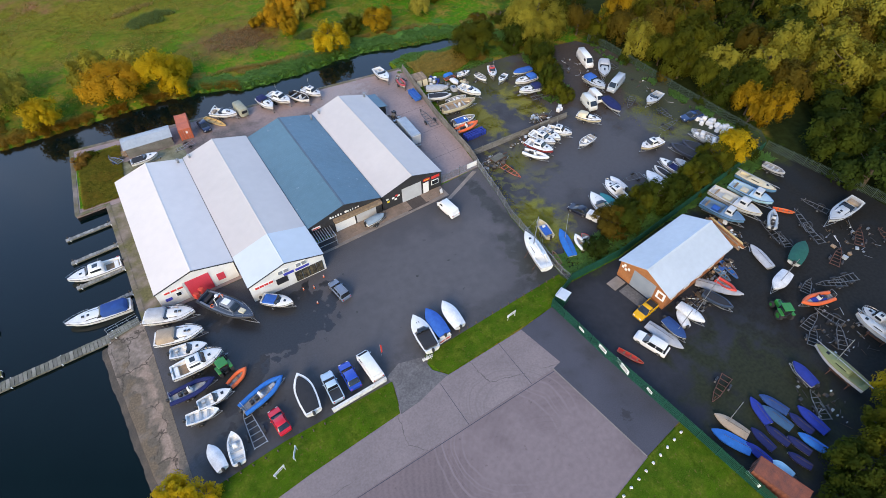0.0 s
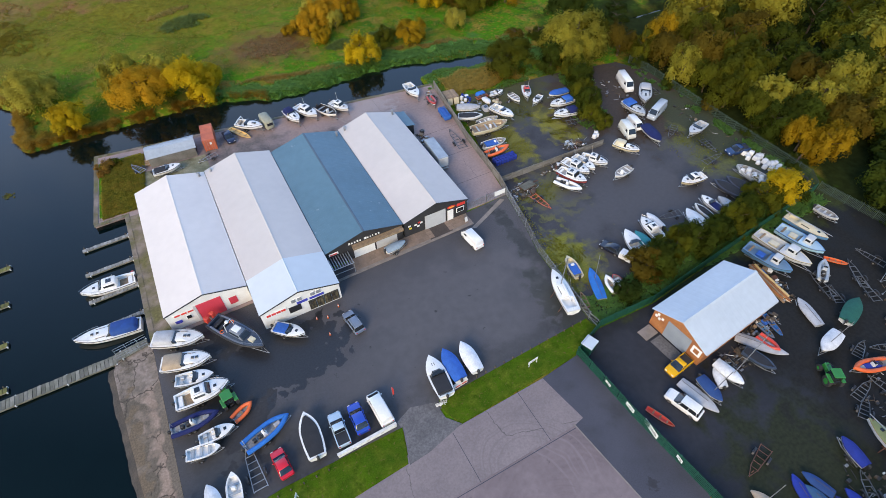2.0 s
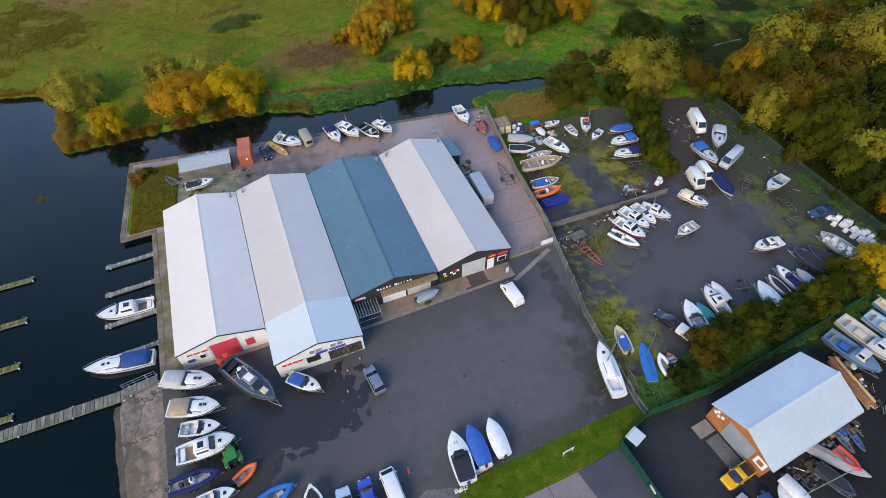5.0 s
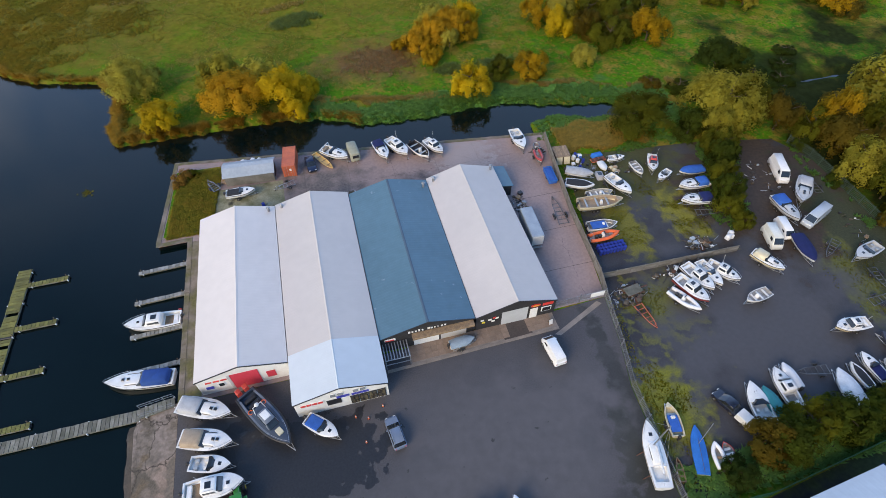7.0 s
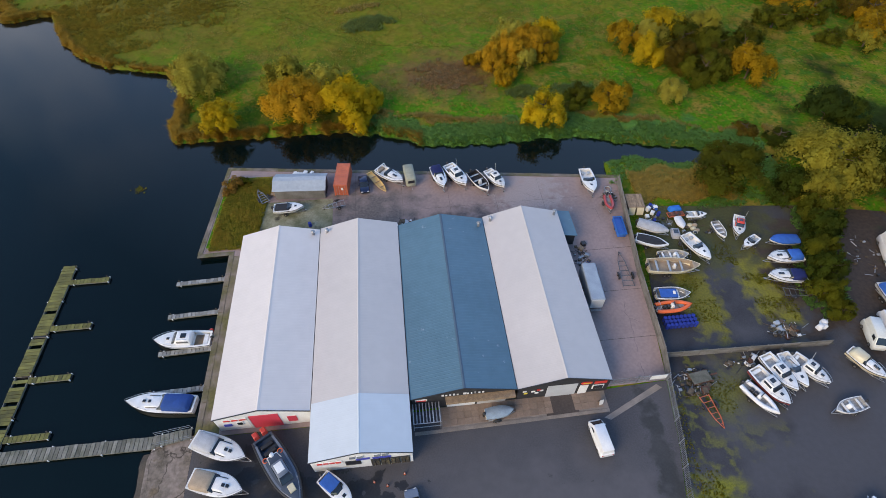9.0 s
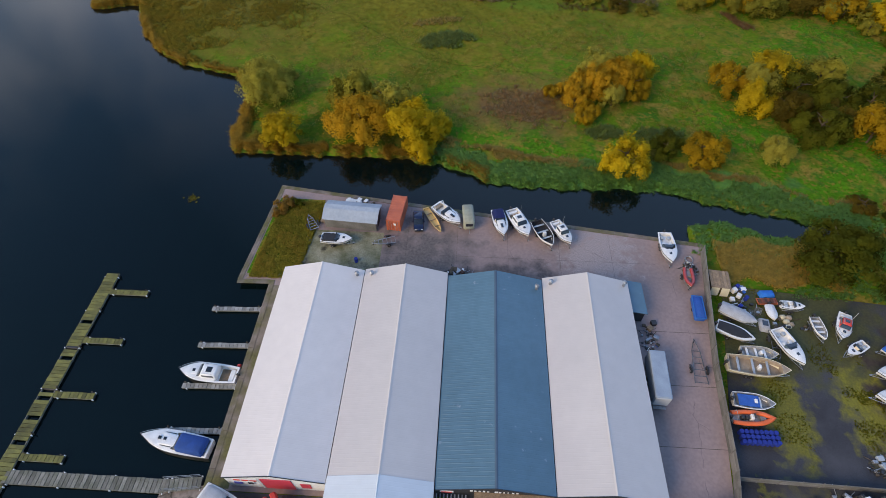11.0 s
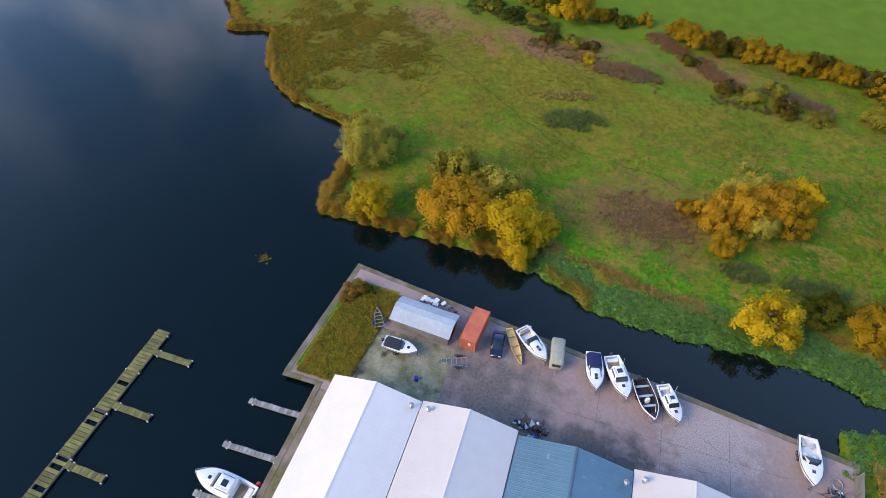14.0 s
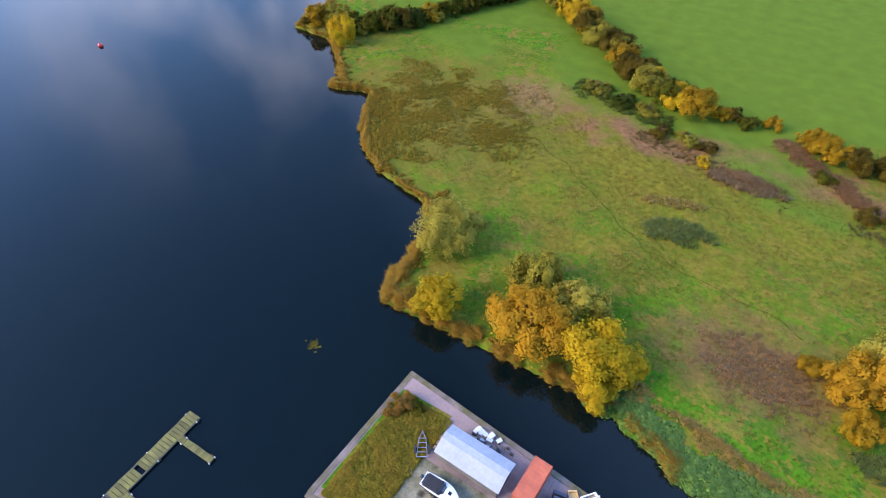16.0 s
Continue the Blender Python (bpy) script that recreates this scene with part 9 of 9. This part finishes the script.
tree(-16.2, 111.2, 2.0, 2.0, "russet", "at the quay's corner", True, 0.05)
tree(-14.4, 111.6, 1.4, 1.5, "moss", "at the quay's corner", True, 0.05)
tree(-17.0, 109.6, 1.2, 1.1, "russet", "at the quay's corner", True, 0.05)
for k in range(5):
    tree(103.5 + k * 0.2, 88 - k * 11, 2.2, 2.6, tree_rng.choice(("green", "brown")), "along the compound fence", True, 0.0)


join_far("woodland", "dense autumn woodland of mixed green and brown trees", "woodland")
join_far("hedgerow", "far hedgerow of olive and brown trees", "hedgerow")


def tufts(name, places, material, label, h0, h1, w, blades=6, lean=1.1, flat=False):
    r = np.random.default_rng(len(places))
    verts, faces, lit = [], [], []
    for x, y, z in places:
        h = r.uniform(h0, h1)
        for b in range(blades):
            a = r.uniform(0, 6.283)
            ca, sa = math.cos(a), math.sin(a)
            l_ = r.uniform(0.2, 1) * lean * h
            k = len(verts)
            ww = w * r.uniform(0.6, 1.3)
            o = r.uniform(0, 0.4) * h
            verts += [(x + ca * o - sa * ww, y + sa * o + ca * ww, z), (x + ca * o + sa * ww, y + sa * o - ca * ww, z), (x + ca * (o + l_), y + sa * (o + l_), z + h * r.uniform(0.6, 1))]
            faces.append((k, k + 1, k + 2))
            lit += [(ca * 0.35, sa * 0.35, 0.9)] * 3
    m = bpy.data.meshes.new(name)
    m.from_pydata(verts, [], faces)
    m.materials.append(material)
    m.normals_split_custom_set_from_vertices(lit)
    return tagged(new(name, m), label, "grass", "", "stuff")


def scatter(n, x0, x1, y0, y1, keep, seed, shore=None, tries=4):
    r = np.random.default_rng(seed)
    pts = np.stack([r.uniform(x0, x1, n * tries), r.uniform(y0, y1, n * tries)], 1)
    d = inland(pts[:, 0], pts[:, 1])
    if shore is not None:
        near = (d > -0.3) & (d < shore)
        pts, d = pts[near], d[near]
    out = []
    for (x, y), dd in zip(pts, d):
        if len(out) < n and keep(x, y, dd):
            out.append((x, y, ground_z(x, y) - 0.05))
    return out


soft_rng = random.Random(77)


def wave(x, y, s, o=0.0):
    return 2.2 * noise.noise(Vector((x * s * 0.5 + o * 7.3, y * s * 0.5 - o * 3.1, o))) + 0.7 * noise.noise(Vector((x * s * 1.7, y * s * 1.7, o + 5)))


tufts("reeds", scatter(13000, -128, 20, 117, 232, lambda x, y, d: y > 117 and wave(x, y, 0.3, 6) > -0.5, 1, 1.5, 40), M_reed, "tawny reeds fringing the lake shore", 0.4, 0.95, 0.08)
tufts("shore_growth", scatter(9000, -128, -20, 128, 232, lambda x, y, d: d > 0.3 and d < (6 + 5 * wave(x, y, 0.1, 3)) * (0.15 + abs(wave(x, y, 0.7, 9))), 21, 14, 12), M_shorescrub, "tawny olive growth along the lake shore", 0.3, 0.7, 0.12)
tufts("bramble_patch", scatter(600, -28, 0, 205, 222, lambda x, y, d: abs(y - 207 + x * 0.33) < 1 + 1.5 * wave(x, y, 0.4, 2) + 4 * soft_rng.random(), 22), M_bramble, "grey-green brambles before the hedgerow", 0.4, 1.0, 0.1, 8)
tufts("bramble_patch", scatter(650, -7, 64, 184, 204, lambda x, y, d: not 27 < x < 38 and abs(y - 199.5 + (x + 7) * 0.26) < 0.4 + 1.8 * wave(x, y, 0.3, 2) + 3.4 * soft_rng.random(), 26), M_scrub, "brown scrub and brambles in the meadow", 0.35, 0.9, 0.1, 8)
tufts("seeding_weeds", scatter(1500, 22, 46, 192, 214, lambda x, y, d: abs(y - 210 + (x - 27) * 1.0) < 0.8 + 1.4 * wave(x, y, 0.5, 3) + 3.5 * soft_rng.random(), 8), M_pinkweed, "pinkish brown seeding weeds before the hedgerow", 0.5, 1.1, 0.08, 8)
tufts("seeding_weeds", scatter(500, -44, -28, 196, 214, lambda x, y, d: wave(x, y, 0.3, 3) > 0.1, 18), M_pinkweed, "pinkish brown seeding weeds in the meadow", 0.2, 0.5, 0.05, 6)
tufts("shore_growth", scatter(6500, -86, -24, 150, 212, lambda x, y, d: d > 0.5 and (x + 56) ** 2 / 600 + (y - 184) ** 2 / 560 < 0.1 + 0.8 * wave(x, y, 0.12, 3) + 1.5 * soft_rng.random() ** 2 and wave(x, y, 0.3, 1) > -0.6 + soft_rng.random() * 0.9, 27), M_tuss, "rough olive growth behind the lake shore", 0.3, 0.8, 0.09, 7)
tufts("shore_growth", scatter(4200, -86, -28, 154, 210, lambda x, y, d: d > 0.5 and (x + 56) ** 2 / 560 + (y - 184) ** 2 / 520 < 0.35 + 0.6 * wave(x, y, 0.12, 3) + soft_rng.random() and wave(x, y, 0.3, 7) > -0.3 + soft_rng.random() * 0.7, 28), M_shorescrub, "tawny growth behind the lake shore", 0.3, 0.8, 0.07, 7)
tufts("dry_grass", scatter(9000, -60, 112, 121, 200, lambda x, y, d: d > 1.5 and wave(x, y, 0.1, 4) + 0.5 * wave(x, y, 0.8, 2) > 0.35, 3), M_shorescrub, "dry tawny grass patches in the meadow", 0.12, 0.38, 0.035, 6)
tufts("straw_grass", scatter(9000, -40, 100, 124, 200, lambda x, y, d: d > 3 and wave(x, y, 0.16, 11) + 0.6 * wave(x, y, 0.9, 5) > 0.4, 33), M_straw, "pale straw tussocks in the meadow", 0.15, 0.42, 0.035, 7)
tufts("green_grass", scatter(11000, -60, 112, 121, 205, lambda x, y, d: d > 1.5 and wave(x, y, 0.13, 14) + 0.4 * wave(x, y, 0.9, 7) > -0.1, 34), M_sward, "long green grass in the meadow", 0.1, 0.3, 0.045, 5)
tufts("straw_grass", scatter(2000, 8, 92, 113, 134, lambda x, y, d: abs(d - 6.4 - 1.2 * wave(x, y, 0.25, 4)) < 0.9 and wave(x, y, 0.3, 8) > -0.3, 35, 9, 16), M_straw, "pale straw fringe behind the river bank", 0.3, 0.7, 0.06, 7)
def thicket(name, x0, y0, rx, ry, n, material, label, h0, h1, seed, turn=0.0):
    """A low ragged clump of weeds, an ellipse turned by an angle."""
    c, s = math.cos(turn), math.sin(turn)

    def inside(x, y, d):
        u, v = (x - x0) * c + (y - y0) * s, (y - y0) * c - (x - x0) * s
        return (u / rx) ** 2 + (v / ry) ** 2 < 0.35 + 0.35 * wave(x, y, 0.5, seed) + 0.65 * soft_rng.random()
    reach = max(rx, ry) * 1.3
    tufts(name, scatter(n, x0 - reach, x0 + reach, y0 - reach, y0 + reach, inside, 60 + seed, None, 8), material, label, h0, h1, 0.09, 8)


thicket("low_thicket", 9.8, 168.3, 6.6, 3.8, 420, M_heath, "dark green bramble thicket in the meadow", 0.5, 1.1, 1, 0.2)
thicket("low_thicket", 18.0, 191.0, 8.0, 3.0, 420, M_deadweed, "dark brown bramble thicket in the meadow", 0.6, 1.3, 2, -0.22)
thicket("seeding_weeds", 19.5, 193.0, 7.0, 1.6, 220, M_pinkweed, "pinkish seed heads on a bramble thicket", 0.8, 1.5, 3, -0.22)
thicket("low_thicket", 58.0, 191.0, 10.5, 2.8, 420, M_deadweed, "grey-brown dead scrub before the hedgerow", 0.6, 1.3, 4, -0.3)
thicket("dead_weeds", 27.3, 143.0, 9.0, 6.5, 520, M_deadweed, "brown dead weeds in the meadow", 0.2, 0.5, 5, -0.1)
thicket("low_thicket", 43.0, 134.5, 4.6, 2.6, 240, M_heath, "dark green brambles in the meadow", 0.4, 0.9, 6)
thicket("low_thicket", 54.5, 134.0, 5.4, 2.6, 260, M_heath, "dark green brambles in the meadow", 0.4, 0.9, 7)
thicket("straw_grass", 6.0, 176.8, 8.0, 2.0, 420, M_straw, "pale straw grass in the meadow", 0.3, 0.7, 8, 0.15)
thicket("seeding_weeds", 82.5, 181.0, 5.5, 1.6, 260, M_pinkweed, "reddish weeds before the hedgerow", 0.4, 0.9, 9, -0.95)
FRINGE = ((9.0, 128.4), (16.0, 129.0), (22.7, 128.2), (27.7, 126.5), (32.1, 124.6), (39.0, 123.4), (47.0, 122.2))
for k, ((xa, ya), (xb, yb)) in enumerate(zip(FRINGE, FRINGE[1:])):
    thicket("straw_fringe", (xa + xb) / 2, (ya + yb) / 2, math.hypot(xb - xa, yb - ya) * 0.62, 0.75, 130, M_straw, "pale straw fringe behind the nettles", 0.35, 0.8, 10 + k, math.atan2(yb - ya, xb - xa))
tufts("nettles", scatter(6500, 6, 86, 112, 130, lambda x, y, d: -0.5 < d < 5.5 + 1.5 * wave(x, y, 0.4), 4), M_nettle, "lush green nettles and reeds on the river bank", 0.25, 0.6, 0.2)
tufts("bank_growth", scatter(1500, 54, 88, 104, 114, lambda x, y, d: -0.4 < d < 6, 5), M_nettle, "lush green growth beside the river", 0.25, 0.5, 0.22)
tufts("reed_bed", scatter(3600, 58, 76, 97, 108, lambda x, y, d: y > 98.5 + wave(x, y, 0.5) and y < 106.5 + wave(x, y, 0.4), 6), M_reedbed, "straw-gold reed bed behind the compound", 0.35, 0.8, 0.12)
tufts("seeding_weeds", scatter(900, 18, 60, 132, 160, lambda x, y, d: (x - 28) ** 2 / 70 + (y - 142.5) ** 2 / 40 < 0.3 + 0.7 * wave(x, y, 0.9) + 1.2 * soft_rng.random(), 7), M_pinkweed, "pinkish brown seeding weeds in the meadow", 0.3, 0.7, 0.06, 8)
tufts("long_grass", [(x, y, 0.04) for x, y, z in scatter(7500, -18.3, -8.8, 95.6, 112.6, lambda x, y, d: x > -18.3 + (y - 95.6) * 0.08 and x < -10.7 + (y - 95.6) * 0.115, 9)], M_plot, "long olive grass on the corner plot", 0.15, 0.4, 0.05)
tufts("weeds", [(x, y, 0.0) for x, y, z in scatter(2600, 46.5, 100, 33.8, 38.4, lambda x, y, d: True, 10)], M_nettle, "weeds along the foot of the hedge", 0.3, 0.7, 0.16)
tufts("weeds", [(49.9 - (65 - y) * 0.15 + x, y, 0.0) for x, y, z in scatter(450, 0.2, 1.4, 36, 64, lambda x, y, d: True, 12)], M_plot, "weeds along the mesh fence", 0.08, 0.2, 0.05)
weed_rng = random.Random(3)
tufts("water_weed", [(-34.1 + weed_rng.gauss(0, 0.5), 113.3 + weed_rng.gauss(0, 0.45), LAKE) for k in range(70)], M_plot, "floating clump of water weed", 0.05, 0.2, 0.1)

# narrow trodden ditch across the meadow
track = Form()
pts = []
way = [(-46, 200), (-38.4, 190.6), (-32.5, 187.7), (-23, 182.4), (-14.0, 176.4), (-5, 169), (2.5, 162.3), (8, 159.8), (13.9, 158.2), (23.8, 156.0), (32.9, 152.7)]
for k in range(150):
    s = k / 149 * (len(way) - 1)
    i = min(int(s), len(way) - 2)
    x = way[i][0] + (way[i + 1][0] - way[i][0]) * (s - i) + 0.5 * math.sin(k * 0.5)
    y = way[i][1] + (way[i + 1][1] - way[i][1]) * (s - i) + 0.4 * math.sin(k * 0.37)
    pts.append((x, y, ground_z(x, y) + 0.04))
for a, b in zip(pts, pts[1:]):
    d = Vector((b[0] - a[0], b[1] - a[1])).normalized()
    w_ = 0.07 + 0.05 * math.sin(a[0] * 2)
    track.add([(a[0] - d.y * w_, a[1] + d.x * w_, a[2]), (a[0] + d.y * w_, a[1] - d.x * w_, a[2]), (b[0] + d.y * w_, b[1] - d.x * w_, b[2]), (b[0] - d.y * w_, b[1] + d.x * w_, b[2])], [(0, 1, 2, 3)])
setting("track", track, M_ditch, "narrow dark ditch trodden across the meadow", "track")
tufts("dry_grass", [(x, y, 0.04) for x, y, z in scatter(900, -18.3, -8.8, 95.6, 112.6, lambda x, y, d: x > -18.3 + (y - 95.6) * 0.08 and x < -10.7 + (y - 95.6) * 0.115 and wave(x, y, 0.5) > 0.1, 19)], M_reed, "dry tawny grass on the corner plot", 0.2, 0.45, 0.05)

for k, (x0, x1, y0, y1, n) in enumerate(((100.5, 102.6, 41, 88, 600), (76.0, 90.0, 72, 95, 1100))):
    tufts("weeds", [(x, y, 0.002) for x, y, z in scatter(n, x0, x1, y0, y1, lambda x, y, d: wave(x, y, 0.6, k) > -0.1 and (k != 1 or abs(x - 77.5 - (y - 73) * 0.52) < 4.5), 30 + k)], M_tuss if k == 2 else M_nettle, "rank weeds at the compound's edge", 0.2, 0.6, 0.16)

tufts("bank_growth", scatter(1600, 66, 90, 96, 108, lambda x, y, d: wave(x, y, 0.3, 5) > -0.2, 41), M_nettle, "green growth behind the compound", 0.2, 0.5, 0.16)
for x0, y0, rx, ry, n in ((50.6, 46.0, 3.2, 7.0, 700), (71.5, 78.0, 3.2, 8.0, 900), (60.0, 78.0, 2.6, 8.0, 500), (56.0, 62.0, 5.0, 3.0, 350), (92.0, 57.0, 6.0, 8.0, 500), (54.0, 36.6, 8.0, 1.6, 500), (60.0, 94.0, 6.0, 4.0, 500), (67.8, 85.5, 2.0, 3.0, 260)):
    tufts("low_weeds", [(x, y, 0.002) for x, y, z in scatter(n, x0 - rx, x0 + rx, y0 - ry, y0 + ry, lambda x, y, d: ((x - x0) / rx) ** 2 + ((y - y0) / ry) ** 2 < 0.2 + soft_rng.random() and wave(x, y, 0.5, 2) > -0.2, int(x0))], M_moss_weed, "yellow-green weeds and moss on the gravel", 0.04, 0.16, 0.06)
